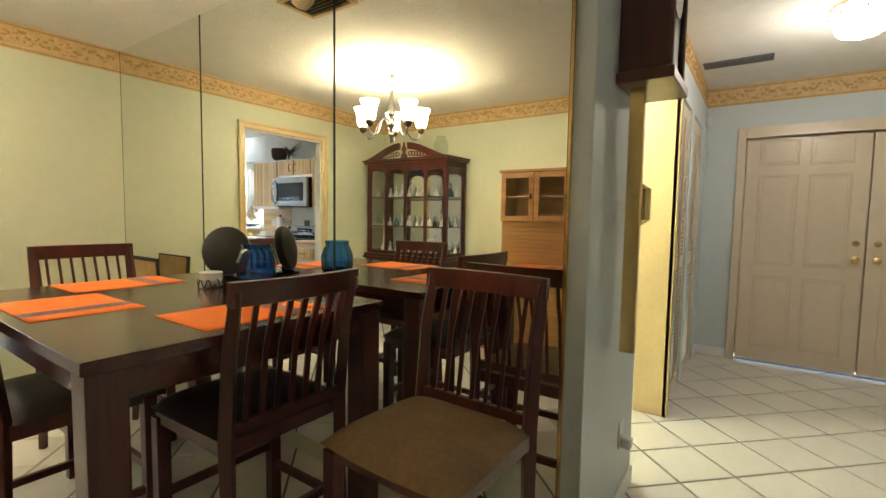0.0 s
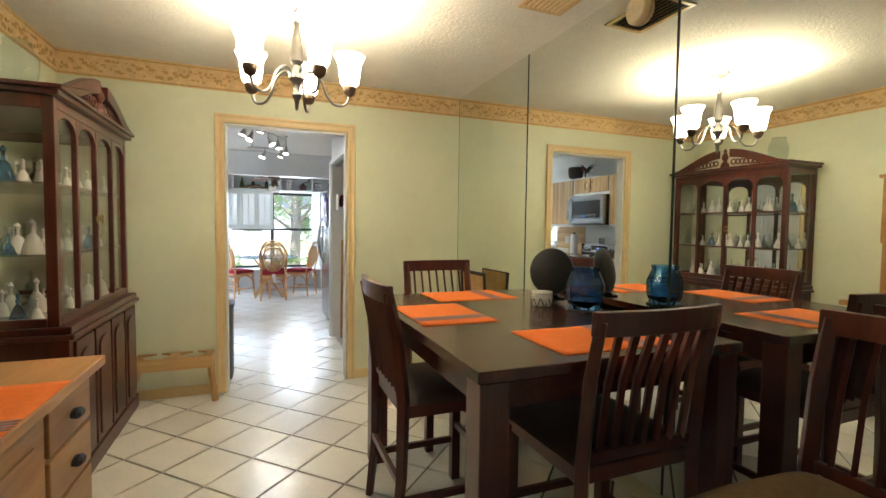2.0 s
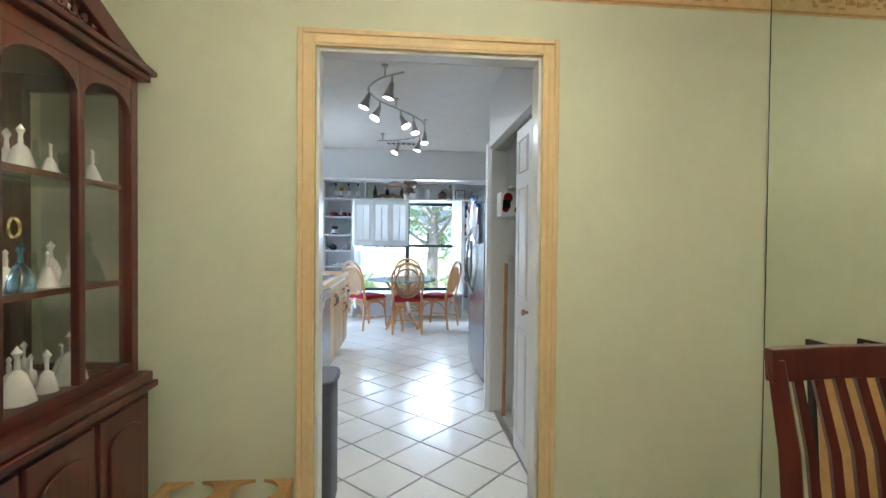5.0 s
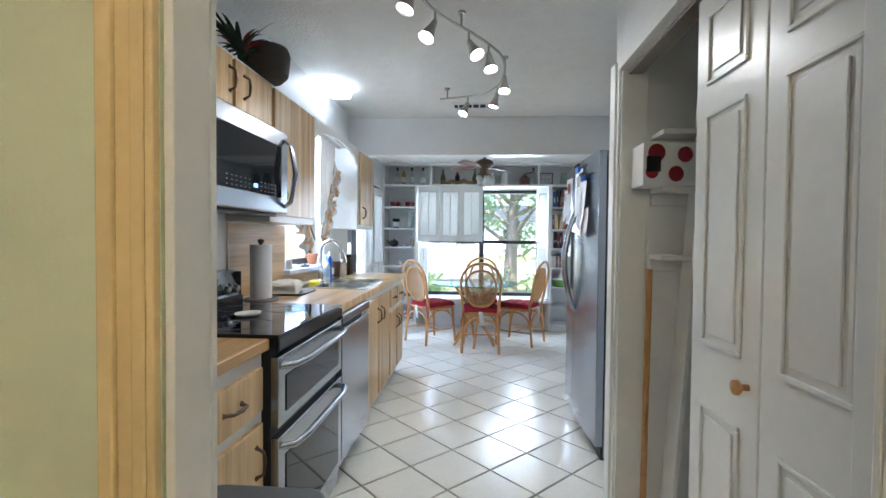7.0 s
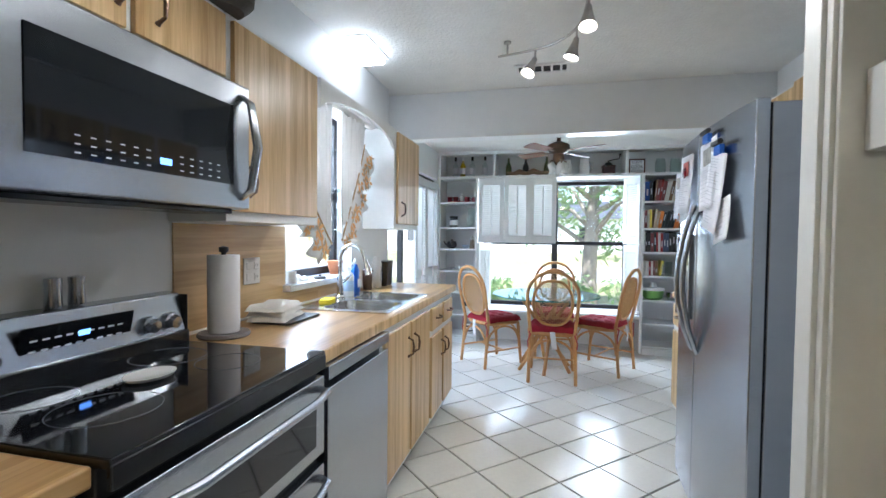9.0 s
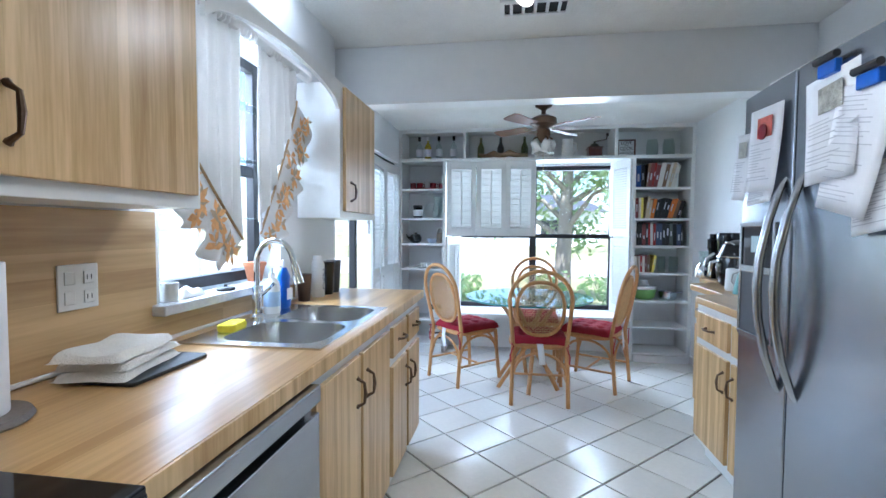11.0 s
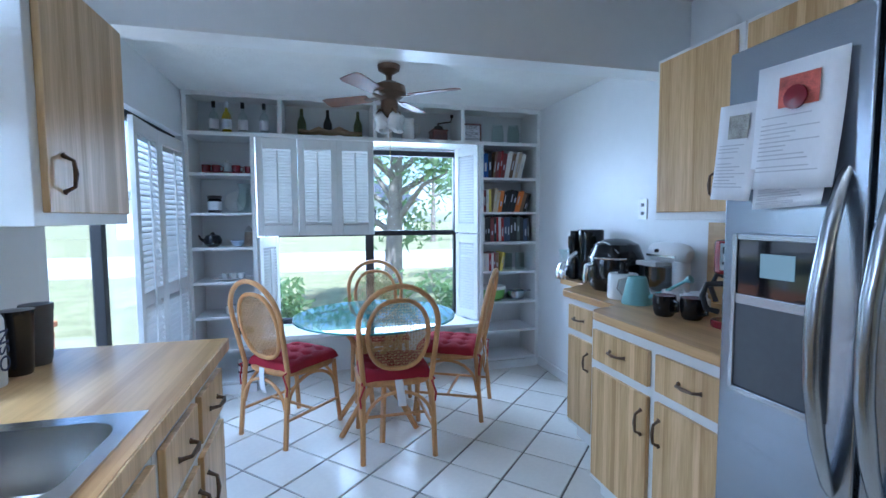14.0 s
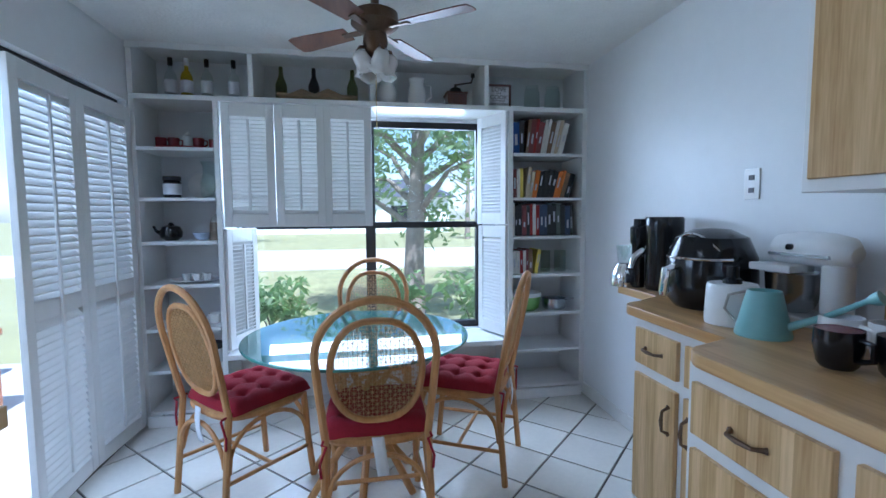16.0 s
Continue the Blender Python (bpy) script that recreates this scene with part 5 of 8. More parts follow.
# light over the sink, track light
lf = thing("ceiling_light", "lit rectangular ceiling light over the sink", "light", (-7.0, -1.17, CEIL))
part("diffuser", Geo().box(-0.17, 0.17, -0.085, 0.085, -0.055, -0.006), M_FIXT, lf, 0.02)
part("base", Geo().box(-0.18, 0.18, -0.095, 0.095, -0.006, 0), M_WTRIM, lf)
tl = thing("track_light", "curved brushed nickel track light with eight small spots", "track light", (0, 0, 0))
bends = [(-5.08, -0.08), (-5.22, -0.24), (-5.45, -0.33), (-5.70, -0.26), (-5.93, -0.10), (-6.10, 0.01), (-6.30, 0.10), (-6.55, 0.125), (-6.82, 0.09), (-7.02, -0.06), (-7.12, -0.35)]
ZT = 2.352
path = []
for k in range(len(bends) - 1):
    p0, p1, p2, p3 = bends[max(k - 1, 0)], bends[k], bends[k + 1], bends[min(k + 2, len(bends) - 1)]
    for q in range(4):
        u = q / 4
        path.append(tuple(0.5 * (2 * p1[c] + (p2[c] - p0[c]) * u + (2 * p0[c] - 5 * p1[c] + 4 * p2[c] - p3[c]) * u * u + (3 * p1[c] - p0[c] - 3 * p2[c] + p3[c]) * u ** 3) for c in (0, 1)) + (ZT,))
path.append((*bends[-1], ZT))
part("rail", Geo().tube(path, 0.009, 8, flat=0.7), M_NICKEL, tl)
for k in (3, 15, 27, 39):
    part("post", Geo().tube([path[k], (path[k][0], path[k][1], CEIL)], 0.006, 8).lathe([(0.022, CEIL - 0.01), (0.022, CEIL)], (path[k][0], path[k][1], 0), 12), M_NICKEL, tl)
rnd = random.Random(8)
for k in (2, 7, 12, 16, 20, 27, 32, 37):
    p = path[k]
    m = pose(p[0], p[1], ZT - 0.05, rnd.uniform(-24, 24), rnd.uniform(-30, -5), 0)
    hd = part("spot_head", Geo().lathe([(0.008, 0.004), (0.014, -0.004), (0.019, -0.04), (0.028, -0.075), (0.042, -0.115), (0.040, -0.115), (0.026, -0.075), (0.0, -0.06)], n=16).turned(m), M_NICKEL, tl)
    part("bulb", Geo().lathe([(0.0, -0.085), (0.033, -0.102), (0.033, -0.106), (0.0, -0.110)], n=14).turned(m), M_SPOT, hd)
    part("drop_rod", Geo().tube([(p[0], p[1], ZT), (p[0], p[1], ZT - 0.055)], 0.006, 6), M_NICKEL, tl)
    if k in (7, 16, 27, 37):
        lamp = new("track_bulb", bpy.data.lights.new("track_bulb", "SPOT"))
        lamp.data.energy, lamp.data.color, lamp.data.spot_size, lamp.data.spot_blend, lamp.data.shadow_soft_size = TRACK_WATTS, (1.0, 0.93, 0.82), radians(125), 0.8, 0.03
        lamp.matrix_world = m @ Matrix.Translation((0, 0, -0.125))

# ---- fridge ----
fr = thing("fridge", "stainless side-by-side fridge with dispenser and clipped papers", "fridge", (0, 0, 0))
fx0, fx1, fs = -6.03, -6.905, -6.565
part("body", Geo().box(fx0, fx1, 0.67, 1.40, 0.02, 1.72), M_DSTEEL, fr, 0.006)


def bowed(a, b, z0, z1):
    def f(x):
        return 0.625 - 0.02 * (1 - ((x - (fx0 + fx1) / 2) / 0.44) ** 2)
    g = Geo()
    xs = np.linspace(a, b, 10)
    o = [(x, f(x)) for x in xs] + [(b, 0.668), (a, 0.668)]
    return g.slab(o, z0, z1)


part("door", bowed(fx0 - 0.003, fs + 0.004, 0.08, 1.735), M_DSTEEL, fr, 0.006)
part("door", bowed(fs - 0.004, fx1 + 0.003, 0.08, 1.735), M_DSTEEL, fr, 0.006)
part("kick", Geo().box(fx0 - 0.02, fx1 + 0.02, 0.66, 0.69, 0, 0.075), M_BLACKM, fr)
for x in (fs + 0.045, fs - 0.045):
    part("handle", Geo().tube([(x, 0.612, 0.765), (x, 0.60, 0.785), (x, 0.568, 0.88), (x, 0.545, 1.00), (x, 0.54, 1.09), (x, 0.545, 1.18), (x, 0.568, 1.30), (x, 0.60, 1.405), (x, 0.612, 1.425)], [0.010, 0.013, 0.016, 0.017, 0.017, 0.017, 0.016, 0.013, 0.010], 12, flat=0.7), M_STEEL, fr)
dx0, dx1 = -6.85, -6.63
g = Geo().box(dx0, dx0 + 0.015, 0.595, 0.625, 0.90, 1.29).box(dx1 - 0.015, dx1, 0.595, 0.625, 0.90, 1.29).box(dx0 + 0.015, dx1 - 0.015, 0.595, 0.625, 1.275, 1.29).box(dx0 + 0.015, dx1 - 0.015, 0.595, 0.625, 1.12, 1.145).box(dx0 + 0.015, dx1 - 0.015, 0.590, 0.625, 0.90, 0.918)
part("dispenser_frame", g, M_STEEL, fr, 0.003)
part("dispenser_panel", Geo().box(dx0 + 0.015, dx1 - 0.015, 0.600, 0.606, 1.145, 1.275), M_BGLASS, fr, smooth=False)
part("dispenser_screen", Geo().box(dx0 + 0.075, dx1 - 0.065, 0.598, 0.600, 1.19, 1.245), M_LCDW, fr, smooth=False)
part("dispenser_niche", Geo().box(dx0 + 0.015, dx1 - 0.015, 0.600, 0.604, 0.918, 1.12), M_GALV, fr, smooth=False)


def sheet(x, z, w, h, y, tilt, pic=None):
    """A printed sheet on the fridge door."""
    t = thing("printed_sheet", "white printed recipe sheet clipped to the fridge", "paper", (x, y, z), 0, "papers on the fridge")
    r = pose(0, 0, 0, 0, tilt, 0)
    part("paper", Geo().grid(lambda u, v: tuple(r @ Vector(((u - 0.5) * w, -0.004 - 0.018 * (v ** 2) * (0.4 + 0.6 * u), -v * h))), 6, 8), M_PAPER, t, thick=0.0008)
    g = Geo()
    rn = random.Random(int(x * 1000))
    z1 = 0.42 if pic else 0.08
    while z1 < 0.9:
        L = rn.uniform(0.3, 0.72) * w
        g.box(-w * 0.38, -w * 0.38 + L, -0.006 - 0.018 * z1 ** 2 - 0.003, -0.0055 - 0.018 * z1 ** 2 - 0.003, -z1 * h - 0.0025, -z1 * h)
        z1 += rn.choice((0.035, 0.035, 0.06))
    part("text_lines", g.turned(r), M_PRINT, t, smooth=False)
    if pic:
        part("picture", Geo().box(-w * 0.2, w * 0.25, -0.0115, -0.0105, -h * 0.36, -h * 0.12).turned(r), pic, t, smooth=False)


FP = material("photo_print_red", (0.45, 0.09, 0.06), 0.5, vary=0.6, scale=45)
FG = material("photo_print_grey", (0.35, 0.34, 0.30), 0.5, vary=0.6, scale=45)
sheet(-6.70, 1.66, 0.19, 0.27, 0.600, 2, FP)
sheet(-6.84, 1.60, 0.12, 0.23, 0.603, 4, FG)
sheet(-6.72, 1.45, 0.16, 0.10, 0.601, -3)
sheet(-6.40, 1.67, 0.20, 0.28, 0.598, -4, FG)
sheet(-6.27, 1.60, 0.19, 0.30, 0.594, 12)
sheet(-6.24, 1.42, 0.17, 0.16, 0.600, -9)
for x, z in ((-6.40, 1.69), (-6.26, 1.62)):
    cl = thing("magnet_clip", "blue magnetic clip holding papers", "clip", (x, 0.592, z), 0, "magnetic clips on the fridge")
    part("body", Geo().box(-0.035, 0.035, -0.012, 0.006, -0.03, 0.005), M_BLUEP, cl, 0.004)
    part("grip", Geo().tube([(-0.04, -0.012, 0.014), (0.04, -0.012, 0.014)], 0.010, 8), M_BLACKM, cl)
mg = thing("fridge_magnet", "small red round picture magnet", "magnet", (-6.70, 0.586, 1.58))
part("disc", Geo().lathe([(0.025, 0), (0.025, 0.004), (0.0, 0.006)], n=14).turned(pose(0, 0, 0, 90, 0, 0)), M_DRED, mg)
br = thing("cooling_rack", "black wire rack lying on top of the fridge", "rack", (-6.45, 0.86, 1.736))
g = Geo()
for i in range(9):
    g.tube([(-0.22, -0.16 + i * 0.04, 0.012 + 0.02), (0.22, -0.16 + i * 0.04, 0.032)], 0.004, 5)
g.tube([(-0.22, -0.16, 0.03), (0.22, -0.16, 0.03), (0.22, 0.16, 0.03), (-0.22, 0.16, 0.03)], 0.005, 6, closed=True)
for sx in (-0.2, 0.2):
    for sy in (-0.14, 0.14):
        g.tube([(sx, sy, 0.03), (sx, sy, 0.0)], 0.005, 6)
part("wires", g, M_BLACKM, br)

# right base units and wall cabinets
base_unit("base_cabinet", -6.93, -7.80, 0.825, YR, "striped maple laminate base cabinet beside the fridge", [(-7.02, -7.36), (-7.40, -7.77)], [(-7.02, -7.36, -7.33), (-7.40, -7.77, -7.43)], "right base cabinets", -1)
base_unit("base_cabinet", -7.803, -8.36, 1.03, YR, "shallow laminate base cabinet in the nook", [(-7.83, -8.06), (-8.10, -8.34)], [(-7.83, -8.06, -8.03), (-8.10, -8.34, -8.13)], "right base cabinets", -1)
ct = thing("worktop", "butcher-block laminate worktop with a curved step", "worktop", (0, 0, 0))
o = [(-6.925, 0.79), (-7.72, 0.79)] + [(-7.72 - 0.09 * math.sin(a), 0.88 - 0.09 * math.cos(a)) for a in np.linspace(0.2, 1.4, 6)] + [(-7.85, 0.975), (-8.32, 0.975)] + [(-8.32 - 0.09 * math.sin(a), 1.065 - 0.09 * math.cos(a)) for a in np.linspace(0.2, 1.5, 6)] + [(-8.50, 1.21), (-8.80, 1.21), (-8.86, 1.27), (-8.86, YR - 0.001), (-6.925, YR - 0.001)]
part("top", Geo().slab(list(reversed(o)), 0.867, 0.905), M_BLOCK, ct, 0.005)
upper(-7.345, -7.80, 1.315, 2.05, [(-7.37, -7.77, -7.44)], "striped maple laminate wall cabinet by the beam", 1.15, YR, -1)
upper(-6.92, -7.342, 1.315, 2.05, [(-6.95, -7.32, -7.26)], "striped maple laminate wall cabinet beside the fridge", 1.15, YR, -1)
upper(-6.03, -6.917, 1.80, 2.05, [(-6.06, -6.46, -6.42), (-6.49, -6.89, -6.53)], "short laminate wall cabinet above the fridge", 1.12, YR, -1, hz=1.9)
g = Geo().box(-6.925, -7.81, YR - 0.006, YR, 0.906, 1.30)
structure("trim_backsplash_right", g, M_SPLASH, "striped wood laminate backsplash behind the coffee maker", "backsplash")

# ---- pantry closet ----
for i in range(2):
    d = thing("bifold_leaf", "white moulded panel bifold closet leaf with wooden knob", "door", (-4.21 - i * 0.34, 0.625, 0.02), 180, "bifold closet doors")
    panelled(d, 0.335, 1.93, 0.03, 1, ((0.10, 0.76), (0.93, 1.58), (1.66, 1.86)), M_WTRIM, 0.07)
    if i == 1:
        part("knob", Geo().lathe([(0.008, 0), (0.008, 0.015), (0.018, 0.024), (0.018, 0.034), (0.0, 0.04)], n=14).turned(pose(0.04, 0.015, 0.87, -90, 0, 0)), M_OAK, d, label="turned wooden knob")
g = Geo().box(-4.25, -5.50, 0.60, 0.66, 1.955, 1.969)
structure("trim_closet_track", g, M_NICKEL, "metal bifold track under the closet header", "track")
g = Geo().box(-5.505, -5.49, 0.575, 0.685, 0, 1.968).box(-5.49, -4.26, 0.555, 0.579, 1.968, 2.02).box(-5.60, -5.53, 0.555, 0.579, 0.0, 2.02).box(-5.53, -5.505, 0.565, 0.579, 0, 2.02)
structure("trim_closet", g, M_WTRIM, "white closet opening trim", "trim", 0.003)
g = Geo().box(-4.25, -5.5, 0.61, 0.65, 0.001, 0.012)
structure("trim_closet_floor_track", g, M_NICKEL, "metal floor track of the closet doors", "track")
for z in (1.16, 1.44, 1.67):
    s = thing("pantry_shelf", "white painted pantry shelf board on cleats", "shelf", (0, 0, 0), 0, "pantry shelves")
    part("board", Geo().box(-5.36, -5.49, 0.70, 1.21, z, z + 0.02).box(-5.475, -5.495, 0.70, 1.21, z - 0.05, z), M_WTRIM, s, 0.003)
bx = thing("appliance_box", "white cardboard box printed with red tomatoes", "box", (-5.41, 0.728, 1.461), 90)
bx.scale = (0.85, 0.85, 0.9)
part("carton", Geo().box(-0.13, 0.13, -0.08, 0.085, 0, 0.19), M_WHITEP, bx, 0.003)
g = Geo()
for x, z, r in ((-0.07, 0.17, 0.04), (0.06, 0.16, 0.035), (0.02, 0.06, 0.035), (-0.09, 0.07, 0.03)):
    g.add([(x + r * math.cos(a), -0.0812, z * 0.85 + r * math.sin(a)) for a in np.linspace(0, 5.9, 16)], [tuple(range(16))])
part("tomato_print", g, M_DRED, bx, smooth=False)
part("grater_print", Geo().box(-0.115, -0.05, -0.082, -0.0805, 0.06, 0.13), M_BLACK, bx, smooth=False)
bm_ = thing("broom_handle", "long wooden broom handle with hanging loop in the closet", "broom", (-5.42, 0.668, 0))
part("stick", Geo().tube([(0, 0, 0.0), (0, 0.01, 1.12)], 0.013, 10), M_OAK, bm_)
part("loop", Geo().tube([(0.0, 0.01, 1.10), (0, 0.0, 1.2), (0.0, 0.01, 1.27), (0.0, 0.02, 1.2), (0, 0.01, 1.10)], 0.003, 5), M_WHITEP, bm_)
lb = thing("leaning_board", "long white board leaning inside the closet", "board", (-5.34, 0.735, 0.0))
part("plank", Geo().box(-0.10, 0.012, 0.0, 0.022, 0, 1.92).turned(pose(0, 0, 0, -4, 0, 0)), M_WTRIM, lb, 0.003)
bt = thing("spray_bottle", "white plastic bottle with red cap on the closet floor", "bottle", (-4.93, 0.80, 0))
part("body", Geo().lathe([(0.05, 0), (0.055, 0.02), (0.055, 0.24), (0.03, 0.29), (0.02, 0.30)], n=16), M_WHITEP, bt)
part("cap", Geo().lathe([(0.022, 0.30), (0.022, 0.34), (0.0, 0.345)], n=12), M_DRED, bt)

# ---- small things on the counters ----
tr = thing("trash_can", "tall dark grey plastic kitchen bin", "bin", (-4.38, -0.50, 0))
part("bin", Geo().slab(rounded(-0.14, 0.14, -0.19, 0.10, 0.05), 0, 0.58), M_GALV, tr, 0.01)
part("lid", Geo().slab(rounded(-0.15, 0.15, -0.20, 0.11, 0.05), 0.58, 0.63), M_GALV, tr, 0.012)
kb = thing("knife_block", "acacia wood knife block full of black-handled knives", "knife block", (-4.80, -1.20, 0.905), 20)
kb.scale = (0.88, 0.88, 0.88)
part("block", Geo().slab([(-0.10, 0), (0.09, 0), (0.09, 0.05), (-0.02, 0.21), (-0.10, 0.14)], -0.055, 0.055).turned(pose(0, 0, 0, 90, 0, 0)), wood("acacia", (0.12, 0.05, 0.02), (0.30, 0.15, 0.07), "X", 0.4, 10), kb, 0.004)
g = Geo()
for i in range(3):
    for j in range(3):
        a = Vector((0.07 - i * 0.045, -0.035 + j * 0.035, 0.075 + i * 0.062))
        g.tube([a, a + Vector((0.09, 0, 0.055)), a + Vector((0.125, 0, 0.07))], [0.010, 0.012, 0.013], 6, flat=0.7)
part("knife_handle", g, M_BLACK, kb)
mt = thing("oven_mitts", "pair of grey quilted oven mitts standing on the counter", "oven mitts", (-4.745, -1.06, 0.905), -30)
mt.scale = (0.88, 0.88, 0.9)
for k in range(2):
    def f(u, v, k=k):
        a = u * 2 * math.pi
        r = 0.055 + 0.012 * math.sin(3 * a + k) - 0.012 * v
        return (-0.02 + k * 0.11 + r * math.cos(a) * 0.9 - 0.02 * v, 0.075 - 0.20 * v, 0.062 + 0.06 * v + r * math.sin(a) * 0.95 * (1 - 0.7 * v ** 3))
    part("mitt", Geo().grid(f, 26, 10), M_MITT, mt, thick=0.008)
ub = thing("utensil_basket", "tan wicker basket with black and red utensils", "basket", (-4.55, -1.15, 0.905))
bands = Geo()
for k in range(8):
    for q in range(20):
        a0 = 2 * math.pi * (q + 0.5 * (k % 2)) / 20
        rr = 0.100 + 0.0027 * k
        bands.tube([((rr + 0.007 * math.sin(math.pi * v)) * math.cos(a0 + 0.32 * (v - 0.5)), (rr + 0.007 * math.sin(math.pi * v)) * math.sin(a0 + 0.32 * (v - 0.5)), 0.014 + 0.0175 * k) for v in (0, 0.5, 1)], 0.0095, 5, flat=0.35)
tagged(part("weave", bands, M_WICKER, ub), kind="stuff")
part("basket", Geo().lathe([(0.085, 0), (0.10, 0.02), (0.12, 0.14), (0.125, 0.15), (0.115, 0.15), (0.09, 0.02), (0.0, 0.015)], n=24), M_WICKER, ub)
part("scoop", Geo().lathe([(0.03, 0.12), (0.055, 0.16), (0.065, 0.24), (0.06, 0.24), (0.0, 0.15)], (-0.03, 0.0, 0), 14).tube([(0.03, 0.04, 0.05), (0.02, 0.05, 0.30)], 0.008), M_BLACKM, ub)
part("red_spatula", Geo().tube([(-0.06, 0.05, 0.05), (-0.075, 0.06, 0.19), (-0.08, 0.065, 0.25)], [0.01, 0.018, 0.016], 8), M_DRED, ub)
pt = thing("paper_towel_roll", "white paper towel roll on a stone stand", "paper towel", (-5.75, -1.165, 0.905))
part("base", Geo().lathe([(0.085, 0), (0.09, 0.006), (0.085, 0.016), (0.0, 0.016)], n=28), material("grey_stone", (0.16, 0.14, 0.13), 0.5, vary=0.25, scale=20), pt)
part("roll", Geo().lathe([(0.02, 0.017), (0.053, 0.017), (0.054, 0.02), (0.054, 0.29), (0.053, 0.293), (0.02, 0.293)], n=32), M_PAPER, pt)
part("post", Geo().lathe([(0.008, 0.016), (0.008, 0.30), (0.016, 0.305), (0.016, 0.32), (0.0, 0.325)], n=14), M_BLACKM, pt)
ol = thing("wall_outlet", "ivory double outlet and switch plate on the backsplash", "outlet", (-6.08, YL + 0.006, 1.11), 0)
part("plate", Geo().box(-0.055, 0.055, 0, 0.006, -0.055, 0.06), M_CERAM, ol, 0.003)
part("socket", Geo().box(-0.04, -0.012, 0.006, 0.009, -0.04, -0.008).box(-0.04, -0.012, 0.006, 0.009, 0.01, 0.042).box(0.012, 0.04, 0.006, 0.009, -0.04, -0.008).box(0.012, 0.04, 0.006, 0.009, 0.01, 0.042), M_CERAM, ol, 0.004)
part("slot", Geo().box(-0.033, -0.031, 0.009, 0.0095, -0.03, -0.018).box(-0.021, -0.019, 0.009, 0.0095, -0.03, -0.018).box(-0.033, -0.031, 0.009, 0.0095, 0.02, 0.032).box(-0.021, -0.019, 0.009, 0.0095, 0.02, 0.032), M_BLACKM, ol, smooth=False)
dm = thing("drying_mat", "small black drying mat on the counter", "mat", (-6.10, -1.14, 0.905))
part("mat", Geo().slab(rounded(-0.13, 0.13, -0.08, 0.10, 0.015), 0, 0.010), M_BLACKM, dm, 0.003)
tw = thing("folded_towel", "folded white terry dish towel on the mat", "towel", (-6.08, -1.17, 0.915), 12)
tw.scale = (1.1, 1.1, 1.15)
for i in range(3):
    def f(u, v, i=i):
        x, y = (u - 0.5) * 2, (v - 0.5) * 2
        e = max(0.0, (1 - x ** 6) * (1 - y ** 6)) ** 0.4
        return (x * (0.115 - 0.003 * i) + 0.006 * i * (-1) ** i + 0.004 * math.sin(v * 9 + i), y * (0.075 - 0.002 * i) + 0.003 * math.sin(u * 8 + 2 * i), 0.001 + i * 0.019 + (0.020 + 0.007 * math.sin(u * 7 + i) * math.sin(v * 5 + i)) * e)
    part("fold", Geo().grid(f, 18, 14), M_CLOTH, tw)
sg = thing("sponge", "yellow kitchen sponge beside the sink", "sponge", (-6.52, -1.16, 0.911), 10)
part("block", Geo().slab(rounded(-0.055, 0.055, -0.033, 0.033, 0.018), 0, 0.028), M_YELLOW, sg, 0.008)
so = thing("soap_bottle", "white lotion soap bottle with pump and blue label", "bottle", (-6.84, -1.19, 0.911))
part("body", Geo().lathe([(0.03, 0), (0.033, 0.006), (0.033, 0.11), (0.028, 0.13), (0.012, 0.145)], n=18), M_WHITEP, so)
part("label", Geo().lathe([(0.0335, 0.03), (0.0335, 0.09)], n=18), material("pale_blue_label", (0.45, 0.60, 0.78), 0.5), so)
part("pump", Geo().lathe([(0.012, 0.145), (0.012, 0.165), (0.005, 0.168), (0.005, 0.19)], n=12).box(-0.008, 0.008, -0.01, 0.04, 0.188, 0.198), M_WHITEP, so)
so = thing("dish_soap_bottle", "blue dish soap bottle by the sink", "bottle", (-6.96, -1.20, 0.911))
part("body", Geo().lathe([(0.032, 0), (0.04, 0.01), (0.042, 0.06), (0.032, 0.10), (0.037, 0.14), (0.018, 0.175), (0.014, 0.18)], n=18, sy=0.65), M_BLUEP, so)
part("cap", Geo().lathe([(0.014, 0.18), (0.012, 0.20), (0.006, 0.215), (0, 0.216)], n=12), M_WHITEP, so)
part("label", Geo().box(-0.025, 0.025, 0.0265, 0.028, 0.04, 0.09), M_PAPER, so, smooth=False)
cu = thing("coffee_tumbler", "brown paper-look coffee cup beside the sink", "cup", (-7.20, -1.22, 0.905))
part("cup", Geo().lathe([(0.028, 0), (0.036, 0.13), (0.037, 0.132), (0.0, 0.13)], n=18), material("brown_cup", (0.07, 0.04, 0.03), 0.5), cu)
cu = thing("steel_bottle", "white insulated bottle with dark printed letters", "bottle", (-7.34, -1.21, 0.905))
part("body", Geo().lathe([(0.032, 0), (0.034, 0.005), (0.034, 0.17), (0.024, 0.195), (0.024, 0.215), (0.0, 0.217)], n=20), M_WHITEP, cu)
cu_t = bpy.data.curves.new("letters", "FONT")
cu_t.body, cu_t.size, cu_t.extrude = "NSO", 0.055, 0.0005
tx = new("letters", cu_t)
tx.parent = cu
tx.matrix_local = Matrix(((0, -1, 0, 0.018), (0, 0, 1, 0.0348), (-1, 0, 0, 0.15), (0, 0, 0, 1)))
cu_t.materials.append(material("navy_print", (0.01, 0.02, 0.08), 0.5))
